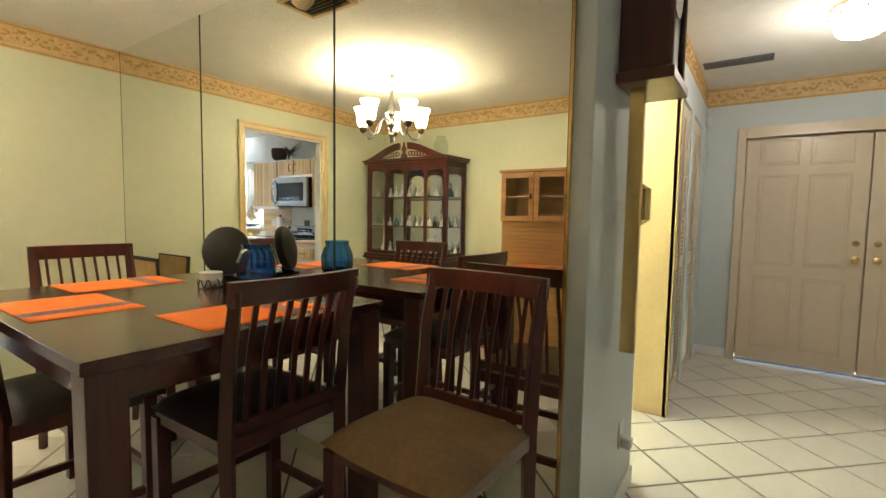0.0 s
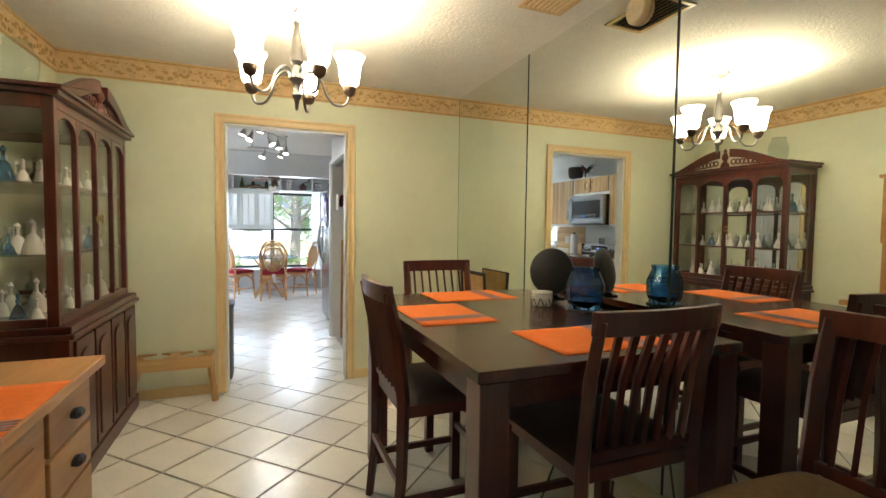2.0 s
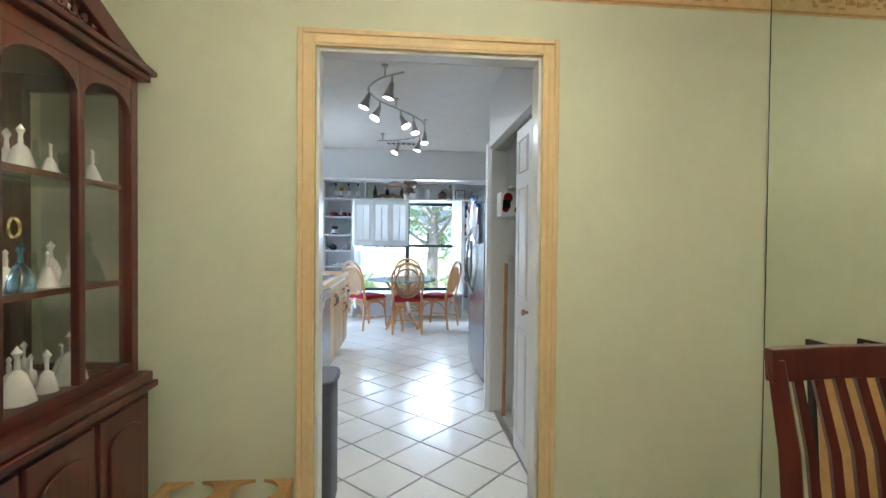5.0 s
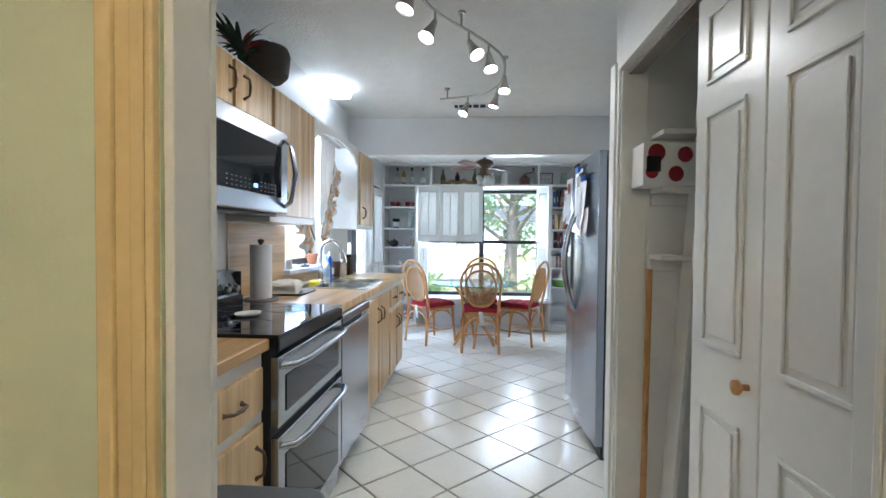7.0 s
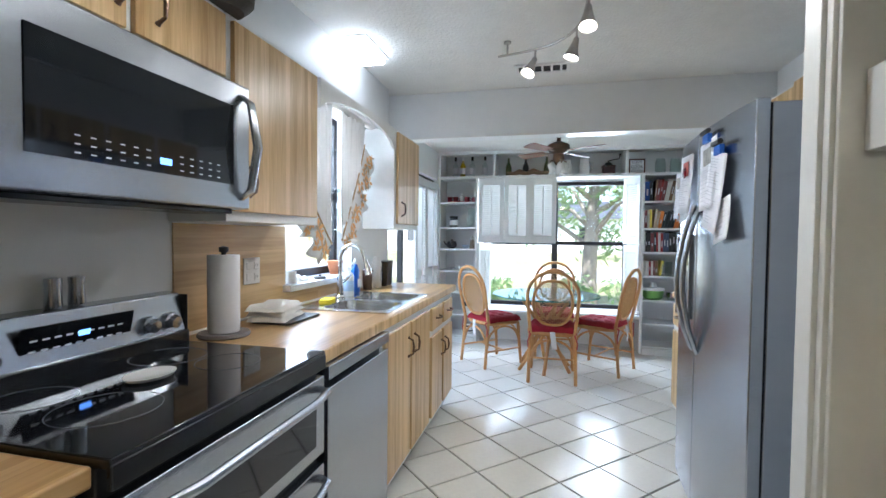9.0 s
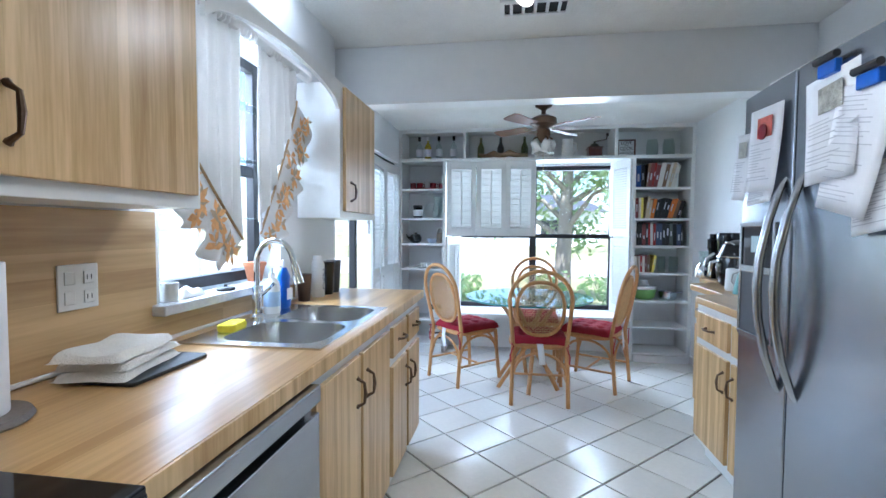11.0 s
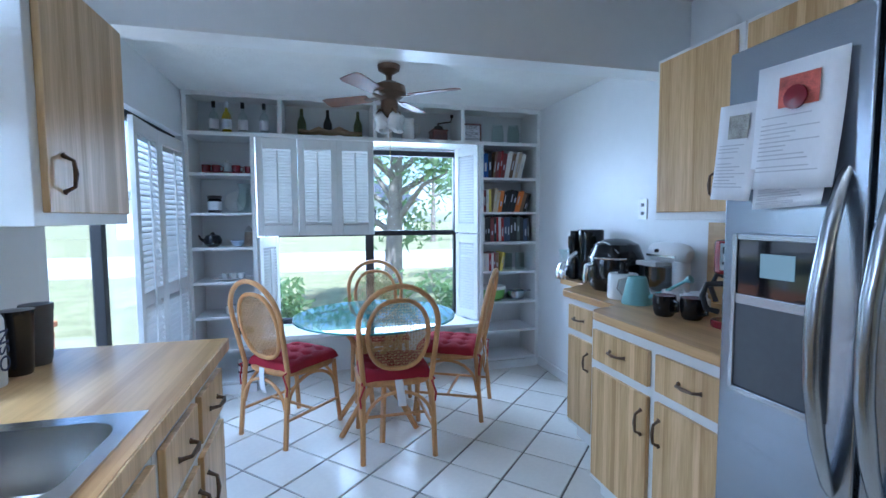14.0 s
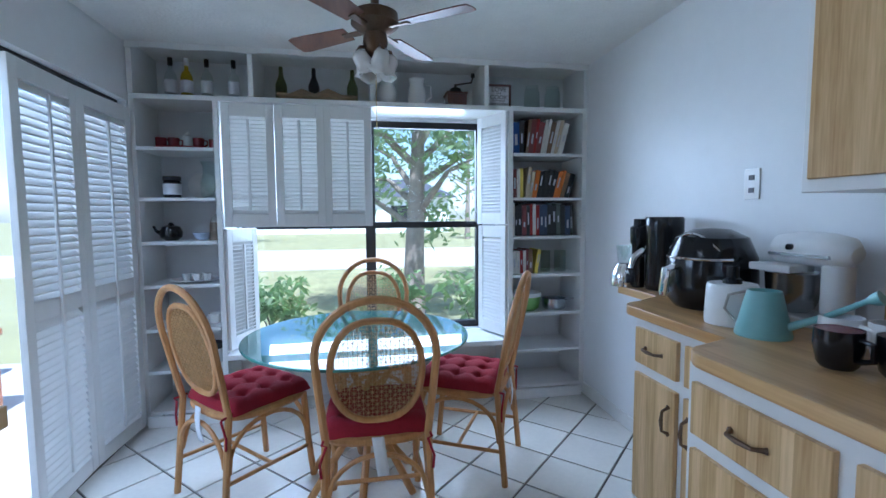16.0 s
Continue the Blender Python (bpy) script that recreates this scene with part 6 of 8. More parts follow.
for x, m, lab in ((-7.44, M_BLACK, "black travel tumbler on the counter end"), (-7.53, M_GALV, "dark smoked plastic tumbler on the counter end")):
    cu = thing("tumbler", lab, "tumbler", (x, -1.20, 0.905), 0, "tumblers by the sink")
    part("cup", Geo().lathe([(0.028, 0), (0.033, 0.02), (0.039, 0.16), (0.041, 0.165), (0.041, 0.18), (0.0, 0.183)], n=20), m, cu)
sv = thing("pot_with_plant", "small terracotta pot with dry twigs on the sill", "plant pot", (-6.98, YL - 0.05, wz0 + 0.005))
part("pot", Geo().lathe([(0.03, 0), (0.045, 0.07), (0.05, 0.07), (0.05, 0.085), (0.042, 0.085), (0.0, 0.07)], n=18), M_TERRA, sv)
for x, m, lab in ((-6.50, M_CLOTH, "crumpled white rag on the window sill"),):
    t = thing("cleaning_rag", lab, "rag", (x, YL - 0.02, wz0 + 0.005))
    part("cloth", Geo().grid(lambda u, v: ((u - 0.5) * 0.14, (v - 0.5) * 0.07, 0.002 + 0.035 * max(0, (1 - (2 * u - 1) ** 4) * (1 - (2 * v - 1) ** 4)) * (0.7 + 0.3 * math.sin(u * 11) * math.cos(v * 8))), 16, 10), m, t)
t = thing("sink_strainer", "dark metal sink strainer on the sill", "strainer", (-6.68, YL + 0.01, wz0 + 0.005))
part("dish", Geo().lathe([(0.03, 0), (0.036, 0.006), (0.03, 0.012), (0.008, 0.014), (0.006, 0.022), (0, 0.023)], n=18), M_BLACKM, t)
t = thing("glass_jar", "small clear glass jar on the sill", "jar", (-6.40, YL + 0.0, wz0 + 0.005))
part("jar", Geo().lathe([(0.026, 0), (0.028, 0.005), (0.028, 0.06), (0.026, 0.06), (0.024, 0.008), (0, 0.006)], n=18), M_CERAM, t)
# planter on the upper cabinets
pw = thing("bromeliad_basket", "dark basket with striped bromeliad leaves on the cabinets", "plant", (-5.52, -1.14, 2.001))
part("basket", Geo().lathe([(0.07, 0), (0.10, 0.03), (0.11, 0.13), (0.10, 0.16), (0.09, 0.13), (0.0, 0.10)], (-0.12, 0.06, 0), 16), M_MITT, pw)
g, h = Geo(), Geo()
rnd = random.Random(3)
for i in range(46):
    a, L = rnd.uniform(0, 6.28), rnd.uniform(0.14, 0.30)
    el = rnd.uniform(0.15, 1.1)
    c, s = math.cos(a), math.sin(a) * 0.55
    w = rnd.uniform(0.012, 0.022)
    ps = []
    for k in range(6):
        u = k / 5
        ps.append((0.05 + L * u * c * (1 - 0.2 * u), 0.02 + L * u * s, 0.05 + min(0.30, L * u * math.sin(el) * 1.3 - 0.12 * u * u + 0.02), w * (1 - u ** 2) + 0.001))
    gg = h if i % 6 == 0 else g
    v = []
    for x, y, z, ww in ps:
        v += [(x - ww * s, y + ww * c, z), (x, y, z - 0.3 * ww), (x + ww * s, y - ww * c, z)]
    gg.add(v, [(3 * k + j, 3 * k + j + 1, 3 * k + 4 + j, 3 * k + 3 + j) for k in range(5) for j in (0, 1)])
tagged(part("leaves", g, M_DLEAF, pw), kind="stuff")
tagged(part("red_leaves", h, material("red_bract", (0.35, 0.02, 0.03), 0.4), pw), kind="stuff")

# ---- nook: built-in shelves ----
XF = -9.67
sh = thing("builtin_shelves", "white built-in shelving around the nook window", "shelves", (0, 0, 0))
g = Geo()
ZL = (0.085, 0.335, 0.59, 0.855, 1.115, 1.375, 1.67)
for y0, y1 in ((-1.355, -1.325), (-0.905, -0.875), (0.925, 0.955), (1.445, 1.479)):
    part("upright", Geo().box(XF, XW + 0.002, y0, y1, 0, 1.945), M_WTRIM, sh, 0.002)
g = Geo()
for z in ZL:
    part("shelf", Geo().box(XF + 0.01, XW + 0.002, -1.325, -0.905, z - 0.02, z), M_WTRIM, sh, 0.002)
    part("shelf", Geo().box(XF + 0.01, XW + 0.002, 0.955, 1.445, z - 0.02, z), M_WTRIM, sh, 0.002)
part("plinth", Geo().box(XF + 0.02, XF + 0.04, -1.325, -0.905, 0, 0.065), M_WTRIM, sh)
part("plinth", Geo().box(XF + 0.02, XF + 0.04, 0.955, 1.445, 0, 0.065), M_WTRIM, sh)
part("long_shelf", Geo().box(XF - 0.002, XW + 0.002, -1.355, 1.479, 1.945, 1.975), M_WTRIM, sh, 0.002)
g = Geo()
for y in (-1.355, -0.70, 0.02, 0.755, 1.449):
    part("divider", Geo().box(XF + 0.005, XW + 0.002, y, y + 0.03, 1.975, 2.259), M_WTRIM, sh, 0.002)
o = [(-1.355, 2.26)] + [(y, 2.222 + 0.008 * abs(math.sin(y * 9))) for y in np.linspace(-1.355, 1.479, 90)] + [(1.479, 2.26)]
s_ = Geo().slab(o, 0, 0.014)
part("scalloped_edge", Geo().add([(XF + z, x, y) for x, y, z in s_.v], s_.f), M_WTRIM, sh)

# window
def sash(y0, y1, z0, z1, x, w=0.045):
    return Geo().box(x, x - 0.05, y0, y0 + w, z0, z1).box(x, x - 0.05, y1 - w, y1, z0, z1).box(x, x - 0.05, y0 + w, y1 - w, z0, z0 + w).box(x, x - 0.05, y0 + w, y1 - w, z1 - w, z1)


g = sash(ww0, ww1, wq0, wq1, XW - 0.05)
g.box(XW - 0.05, XW - 0.10, -0.02, 0.05, wq0 + 0.045, wq1 - 0.045).box(XW - 0.06, XW - 0.09, ww0 + 0.045, -0.02, 1.17, 1.215).box(XW - 0.06, XW - 0.09, 0.05, ww1 - 0.045, 1.17, 1.215)
w2 = structure("window_2", g, M_BLACKM, "large black framed nook window with two sashes", "window", 0.003)
part("pane", Geo().box(XW - 0.073, XW - 0.077, ww0 + 0.045, ww1 - 0.045, wq0 + 0.045, wq1 - 0.045), M_PANE, w2, smooth=False).visible_shadow = False
g = Geo().box(XW - 0.045, XF + 0.03, -0.875, 0.925, wq0 - 0.04, wq0 - 0.005)
structure("window_sill_nook", g, M_WTRIM, "white deep window sill in the nook", "sill", 0.005)
g = Geo().box(XW + 0.002, XW + 0.03, -0.875, 0.925, 0, wq0 - 0.04)
structure("trim_window_apron", g, M_WTRIM, "white panel below the nook window", "trim")
# plantation shutters
sht = louvre("window_shutter", 0.30, 0.755, "white hinged plantation shutter panel over the window", "window shutters", rails=(0.0, 1.0), slat=0.036)
sht.matrix_world = pose(XF - 0.03, -0.868, 1.195, 0, 0, 90 + 6)
copy_thing(sht, pose(XF - 0.06, -0.565, 1.195, 0, 0, 90 - 4))
copy_thing(sht, pose(XF - 0.04, -0.275, 1.195, 0, 0, 90 + 4))
copy_thing(sht, pose(XF - 0.02, 0.918, 1.195, 0, 0, 205))
copy_thing(sht, pose(XF - 0.02, 0.918, 0.43, 0, 0, 203))
copy_thing(sht, pose(XF - 0.02, -0.868, 0.43, 0, 0, 158))
# glass door and bifold louvres
g = Geo().box(sx0 + 0.01, sx1 - 0.01, -1.45, -1.40, 0.0, 0.04).box(sx0 + 0.01, sx1 - 0.01, -1.45, -1.40, sz1 - 0.045, sz1 - 0.005)
for x in (sx1 - 0.055, -8.50, sx0 + 0.01):
    g.box(x, x + 0.05, -1.45, -1.40, 0.04, sz1 - 0.045)
d1 = structure("door_1", g, M_BLACKM, "black framed sliding glass door to the patio", "door", 0.003)
part("pane", Geo().box(sx0 + 0.06, sx1 - 0.055, -1.428, -1.422, 0.04, sz1 - 0.045), M_PANE, d1, smooth=False).visible_shadow = False
bf = louvre("louvre_door", 0.46, 1.87, "white louvred bifold door over the patio glass", "nook bifold louvre doors", rails=(0.0, 0.46, 1.0), slat=0.05, rod=1)
bf.matrix_world = pose(-9.655, -1.355, 0.015, 0, 0, -3)
copy_thing(bf, pose(-9.195, -1.38, 0.015, 0, 0, 3))

# ---- nook furniture ----
def ellipse_pts(rx, rz_, z, n=28, a0=0, a1=360):
    return [(rx * math.cos(radians(a)), z + rz_ * math.sin(radians(a))) for a in np.linspace(a0, a1, n)]


def back_y(z):
    return -0.20 - 0.20 * (z - 0.44) if z > 0.44 else -0.20


def rattan_chair(label):
    """Bent rattan chair with a caned oval back and tufted cushion; faces +y."""
    t = thing("rattan_chair", label, "chair", group="rattan chairs round the glass table")
    hoop = [(-0.20, 0.0), (-0.195, 0.25), (-0.19, 0.44), (-0.205, 0.62), (-0.215, 0.76)] + [(0.215 * math.cos(a), 0.76 + 0.215 * math.sin(a)) for a in np.linspace(math.pi - 0.2, 0.2, 14)] + [(0.215, 0.76), (0.205, 0.62), (0.19, 0.44), (0.195, 0.25), (0.20, 0.0)]
    part("hoop", Geo().tube([(x, back_y(z) - (0.04 * (0.44 - z) / 0.44 if z < 0.44 else 0), z) for x, z in hoop], 0.015, 8), M_RATTAN, t)
    inner = [(0.165 * (abs(math.cos(a)) ** 0.75) * (1 if math.cos(a) > 0 else -1), 0.70 + 0.195 * math.sin(a)) for a in np.linspace(0, 2 * math.pi, 33)[:-1]]
    part("inner_hoop", Geo().tube([(x, back_y(z) + 0.012, z) for x, z in inner], 0.013, 8, closed=True), M_RATTAN, t)
    g = Geo()
    step = 0.0165
    for k in range(-10, 11):
        x = k * step
        if abs(x) < 0.16:
            h = 0.19 * max(0.0, 1 - (abs(x) / 0.165) ** 2.6) ** 0.5
            g.tube([(x, back_y(0.70 - h) + 0.012, 0.70 - h), (x, back_y(0.70 + h) + 0.012, 0.70 + h)], 0.0034, 4, flat=0.4)
    for k in range(-12, 13):
        z = 0.70 + k * step
        if abs(z - 0.70) < 0.19:
            w = 0.16 * max(0.0, 1 - (abs(z - 0.70) / 0.195) ** 2.6) ** 0.38
            g.tube([(-w, back_y(z) + 0.013, z), (w, back_y(z) + 0.013, z)], 0.0034, 4, flat=0.4)
    for sgn in (-1, 1):
        for k in range(-20, 21, 2):
            pts = []
            for q in np.linspace(-0.19, 0.19, 24):
                x, z = q, 0.70 + sgn * q + k * step
                if (abs(x) / 0.16) ** 2.4 + (abs(z - 0.70) / 0.19) ** 2.4 < 1:
                    pts.append((x, back_y(z) + 0.0125, z))
            if len(pts) > 1:
                g.tube([pts[0], pts[-1]], 0.0028, 4, flat=0.4)
    part("cane_back", g, M_CANE, t, smooth=False, label="woven cane back panel")
    seat = [(0.205 * (abs(math.cos(a)) ** 0.6) * (1 if math.cos(a) > 0 else -1), 0.01 + 0.205 * (abs(math.sin(a)) ** 0.6) * (1 if math.sin(a) > 0 else -1)) for a in np.linspace(0, 2 * math.pi, 33)[:-1]]
    part("seat_rim", Geo().tube([(x, y, 0.42) for x, y in seat], 0.018, 8, closed=True), M_RATTAN, t)
    part("seat_panel", Geo().slab(seat, 0.422, 0.432), M_CANE, t)
    for s in (-1, 1):
        part("front_leg", Geo().tube([(s * 0.18, 0.18, 0.42), (s * 0.185, 0.195, 0.2), (s * 0.195, 0.215, 0.0)], 0.015, 8), M_RATTAN, t)
        part("arch", Geo().tube([(s * 0.196, -0.215 + 0.005, 0.20)] + [(s * 0.187, -0.01 - 0.19 * math.cos(a), 0.24 + 0.15 * math.sin(a)) for a in np.linspace(0.15, 3.0, 12)] + [(s * 0.19, 0.195, 0.20)], 0.010, 7), M_RATTAN, t)
        part("side_stretcher", Geo().tube([(s * 0.195, -0.225, 0.16), (s * 0.19, 0.20, 0.16)], 0.009, 7), M_RATTAN, t)
    for y in (-0.222, 0.193):
        part("arch", Geo().tube([(0.183 * math.cos(a), y, 0.22 + 0.16 * math.sin(a)) for a in np.linspace(0.05, math.pi - 0.05, 14)], 0.010, 7), M_RATTAN, t)
    part("cross_stretcher", Geo().tube([(-0.19, -0.01, 0.16), (0.19, -0.01, 0.16)], 0.009, 7), M_RATTAN, t)

    def cush(u, v):
        x, y = (u - 0.5) * 2, (v - 0.5) * 2
        e = max(0.0, (1 - x ** 8) * (1 - y ** 8)) ** 0.35
        tuft = sum(math.exp(-((x - a) ** 2 + (y - b) ** 2) / 0.012) for a in (-0.55, 0, 0.55) for b in (-0.55, 0, 0.55))
        fold = 0.5 * (abs(math.sin(x * 5.7)) ** 0.5 + abs(math.sin(y * 5.7)) ** 0.5) * 0.25 + 0.75
        return (x * 0.205 * (1 - 0.05 * y * y), 0.015 + y * 0.205 * (1 - 0.05 * x * x), 0.432 + e * (0.065 * fold) - 0.034 * min(1, tuft) * e)
    part("cushion", Geo().grid(cush, 44, 44), M_RED, t, label="tufted crimson seat cushion with ties")
    for s in (-1, 1):
        g = Geo().tube([(s * 0.19, -0.18, 0.45), (s * 0.20, -0.235, 0.44), (s * 0.185, -0.23, 0.43), (s * 0.21, -0.225, 0.36), (s * 0.205, -0.225, 0.31)], 0.005, 6)
        part("tie", g, M_RED, t)
    part("care_tag", Geo().grid(lambda u, v: ((u - 0.5) * 0.045 + 0.02 * v, -0.228 - 0.010 * math.sin(v * 3), 0.45 - 0.15 * v), 3, 6), M_PAPER, t, thick=0.001, label="white care tag")
    return t


rc = rattan_chair("honey rattan chair with caned back and crimson tufted cushion")
rc.matrix_world = pose(-8.59, 0.0, 0, 0, 0, 90)
copy_thing(rc, pose(-8.94, -0.59, 0, 0, 0, 45))
copy_thing(rc, pose(-8.97, 0.47, 0, 0, 0, 152))
copy_thing(rc, pose(-9.42, 0.02, 0, 0, 0, -90))
rt = thing("round_glass_table", "round glass table on a crossed rattan pole base", "table", (-8.84, -0.07, 0))
part("top", Geo().lathe([(0.0, 0.706), (0.50, 0.706), (0.505, 0.71), (0.505, 0.716), (0.50, 0.72), (0.0, 0.72)], n=64), M_TOPG, rt, label="clear round glass top")
part("top_edge", Geo().lathe([(0.5055, 0.708), (0.507, 0.713), (0.5055, 0.718)], n=64), material("green_glass_edge", (0.10, 0.30, 0.26), 0.1), rt)
for i in range(6):
    a, b = radians(60 * i), radians(60 * i + 150)
    part("pole", Geo().tube([(0.27 * math.cos(a), 0.27 * math.sin(a), 0), (0.05 * math.cos((a + b) / 2), 0.05 * math.sin((a + b) / 2), 0.36), (0.25 * math.cos(b), 0.25 * math.sin(b), 0.706)], 0.017, 8), M_RATTAN, rt)
part("binding", Geo().lathe([(0.085, 0.33), (0.095, 0.36), (0.085, 0.39)], n=18), M_RATTAN, rt)

# fan
fn = thing("ceiling_fan", "bronze ceiling fan with four wooden blades and tulip lights", "ceiling fan", (-8.80, 0.03, 0))
ZN = 2.26
part("motor", Geo().lathe([(0.07, ZN), (0.065, ZN - 0.03), (0.03, ZN - 0.05), (0.018, ZN - 0.06), (0.018, ZN - 0.09), (0.05, ZN - 0.10), (0.10, ZN - 0.125), (0.105, ZN - 0.17), (0.07, ZN - 0.20), (0.05, ZN - 0.21), (0.055, ZN - 0.25), (0.04, ZN - 0.29), (0.02, ZN - 0.33), (0.0, ZN - 0.335)], n=26), M_BRONZE, fn)
for i in range(4):
    a = 90 * i - 36
    m = pose(0, 0, ZN - 0.185, 0, 0, a)
    bl = part("blade", Geo().slab([(0.14, -0.045), (0.42, -0.062), (0.455, -0.052), (0.46, 0), (0.455, 0.052), (0.42, 0.062), (0.14, 0.045)], -0.003, 0.003).turned(m @ pose(0, 0, 0, 11, 0, 0)), M_FAN, fn, 0.002)
    part("bracket", Geo().box(0.07, 0.17, -0.016, 0.016, -0.009, -0.003).turned(m @ pose(0, 0, 0, 11, 0, 0)), M_BRONZE, fn, 0.002)
for i in range(4):
    a = radians(90 * i + 20)
    c, s = math.cos(a), math.sin(a)
    part("arm", Geo().tube([(0.03 * c, 0.03 * s, ZN - 0.27), (0.07 * c, 0.07 * s, ZN - 0.275), (0.085 * c, 0.085 * s, ZN - 0.30)], 0.008, 8), M_BRONZE, fn)
    prof = [(0.018, 0.0), (0.032, -0.02), (0.036, -0.05), (0.044, -0.075), (0.058, -0.09)]
    v, f = [], []
    for j, (r, z) in enumerate(prof):
        for k in range(24):
            q = 2 * math.pi * k / 24
            rr = r * (1 + (0.14 * math.sin(6 * q) if j > 2 else 0))
            v.append((rr * math.cos(q), rr * math.sin(q), z + (0.008 * math.sin(6 * q) if j == 4 else 0)))
    f = [(j * 24 + k, j * 24 + (k + 1) % 24, (j + 1) * 24 + (k + 1) % 24, (j + 1) * 24 + k) for j in range(4) for k in range(24)]
    part("tulip_shade", Geo().add(v, f).turned(Matrix.Translation((0.085 * c, 0.085 * s, ZN - 0.295)) @ Matrix.Rotation(0.6, 4, Vector((-s, c, 0)))), M_CERAM, fn, thick=0.003)
part("pull_chain", Geo().tube([(0.01, 0, ZN - 0.33), (0.01, 0, ZN - 0.62)], 0.0015, 4), M_BRASS, fn)

# ---- things on the shelves ----
def lathed(name, label, cat, at, pieces, group="", rz=0, n=18):
    t = thing(name, label, cat, at, rz, group)
    for pn, prof, m in pieces:
        part(pn, Geo().lathe(prof, n=n), m, t)
    return t


XS = -9.80
bot = [(0.03, 0), (0.034, 0.006), (0.034, 0.13), (0.026, 0.155), (0.012, 0.175), (0.011, 0.225), (0.0, 0.226)]
for y, m, cap, lab in ((-1.17, M_CLEAR, M_BLACK, "clear liquor bottle with black cap"), (-1.08, M_YELG, M_WHITEP, "yellow liqueur bottle with white flower"), (-0.965, M_CLEAR, M_BLACK, "clear liquor bottle with white label"), (-0.81, M_CLEAR, M_BLACK, "clear liquor bottle with navy label band")):
    t = lathed("liquor_bottle", lab + " on the top shelf", "bottle", (XS, y, 1.976), [("glass", bot, m), ("cap", [(0.014, 0.20), (0.014, 0.245), (0, 0.246)], cap)], "bottles on the top shelf")
    part("label", Geo().lathe([(0.0345, 0.035), (0.0345, 0.11)], n=18), M_PAPER, t)
wine = [(0.034, 0), (0.036, 0.01), (0.035, 0.11), (0.014, 0.165), (0.012, 0.22), (0, 0.221)]
for y, m in ((-0.53, M_OLIVE), (-0.33, M_BLACK), (-0.09, M_OLIVE)):
    lathed("wine_bottle", "dark wine bottle in a driftwood holder", "bottle", (XS, y, 1.976), [("glass", wine, m)], "wine bottles on the top shelf")
t = thing("driftwood_holder", "carved driftwood bottle holder on the top shelf", "wood carving", (XS + 0.04, -0.31, 1.976))
part("wood", Geo().tube([(0.0, -0.24, 0.045), (0.02, -0.16, 0.02), (0, -0.09, 0.05), (0.02, -0.01, 0.025), (0, 0.07, 0.055), (0.01, 0.15, 0.025), (0, 0.25, 0.04)], [0.012, 0.026, 0.032, 0.024, 0.034, 0.026, 0.010], 9), wood("driftwood", (0.16, 0.10, 0.05), (0.38, 0.26, 0.14), "Y", 0.7, 14), t)
lathed("painted_jug", "white jug painted with green leaves on the top shelf", "jug", (XS, 0.13, 1.976), [("body", [(0.045, 0), (0.06, 0.02), (0.072, 0.08), (0.05, 0.13), (0.042, 0.16), (0.05, 0.175), (0, 0.17)], M_CERAM)])
t = lathed("white_pitcher", "white ceramic pitcher on the top shelf", "pitcher", (XS, 0.33, 1.976), [("body", [(0.05, 0), (0.058, 0.02), (0.055, 0.10), (0.045, 0.15), (0.052, 0.18), (0, 0.17)], M_CERAM)])
part("handle", Geo().tube([(0, 0.045, 0.15), (0, 0.095, 0.14), (0, 0.095, 0.07), (0, 0.055, 0.04)], 0.008, 8), M_CERAM, t)
t = thing("coffee_grinder", "dark wooden hand coffee grinder with crank", "grinder", (XS, 0.59, 1.976))
part("box", Geo().box(-0.065, 0.065, -0.065, 0.065, 0.0, 0.085).box(-0.075, 0.075, -0.075, 0.075, 0.0, 0.012).box(-0.072, 0.072, -0.072, 0.072, 0.085, 0.097), M_MAHOG, t, 0.004)
part("crank", Geo().lathe([(0.05, 0.097), (0.035, 0.13), (0.01, 0.14), (0.008, 0.16)], n=16).tube([(0, 0, 0.155), (0, 0.05, 0.165), (0, 0.11, 0.175), (0, 0.12, 0.21)], 0.006, 8).lathe([(0.0, 0.205), (0.014, 0.212), (0.012, 0.235), (0, 0.238)], (0, 0.12, 0), 10), M_BLACKM, t)
t = thing("framed_sign", "small wood framed sign reading LOVE COOK", "sign", (XS + 0.02, 0.885, 1.976), 90)
part("frame", Geo().box(-0.085, -0.07, -0.012, 0.0, 0, 0.165).box(0.07, 0.085, -0.012, 0, 0, 0.165).box(-0.07, 0.07, -0.012, 0, 0, 0.015).box(-0.07, 0.07, -0.012, 0, 0.15, 0.165), M_MAHOG, t, 0.002)
part("card", Geo().box(-0.07, 0.07, -0.006, -0.002, 0.015, 0.15), M_PAPER, t, smooth=False)
for i, (s, size) in enumerate((("LOVE", 0.043), ("AND", 0.016), ("COOK", 0.041), ("WITH WILD", 0.016), ("ABANDON", 0.026))):
    c = bpy.data.curves.new("words", "FONT")
    c.body, c.size, c.extrude, c.align_x = s, size, 0.0004, "CENTER"
    c.materials.append(M_BLACKM)
    o_ = new("words", c)
    o_.parent = t
    o_.matrix_local = pose(0, -0.0068, (0.117, 0.101, 0.066, 0.050, 0.024)[i], 90, 0, 0)
for y in (1.13, 1.28):
    lathed("glass_canister", "empty clear glass jar on the top shelf", "jar", (XS, y, 1.976), [("jar", [(0.05, 0), (0.055, 0.01), (0.055, 0.12), (0.045, 0.14), (0.045, 0.165), (0.042, 0.165), (0.042, 0.14), (0.05, 0.12), (0.05, 0.012), (0, 0.01)], M_CLEAR)], "glass jars on the top shelf")
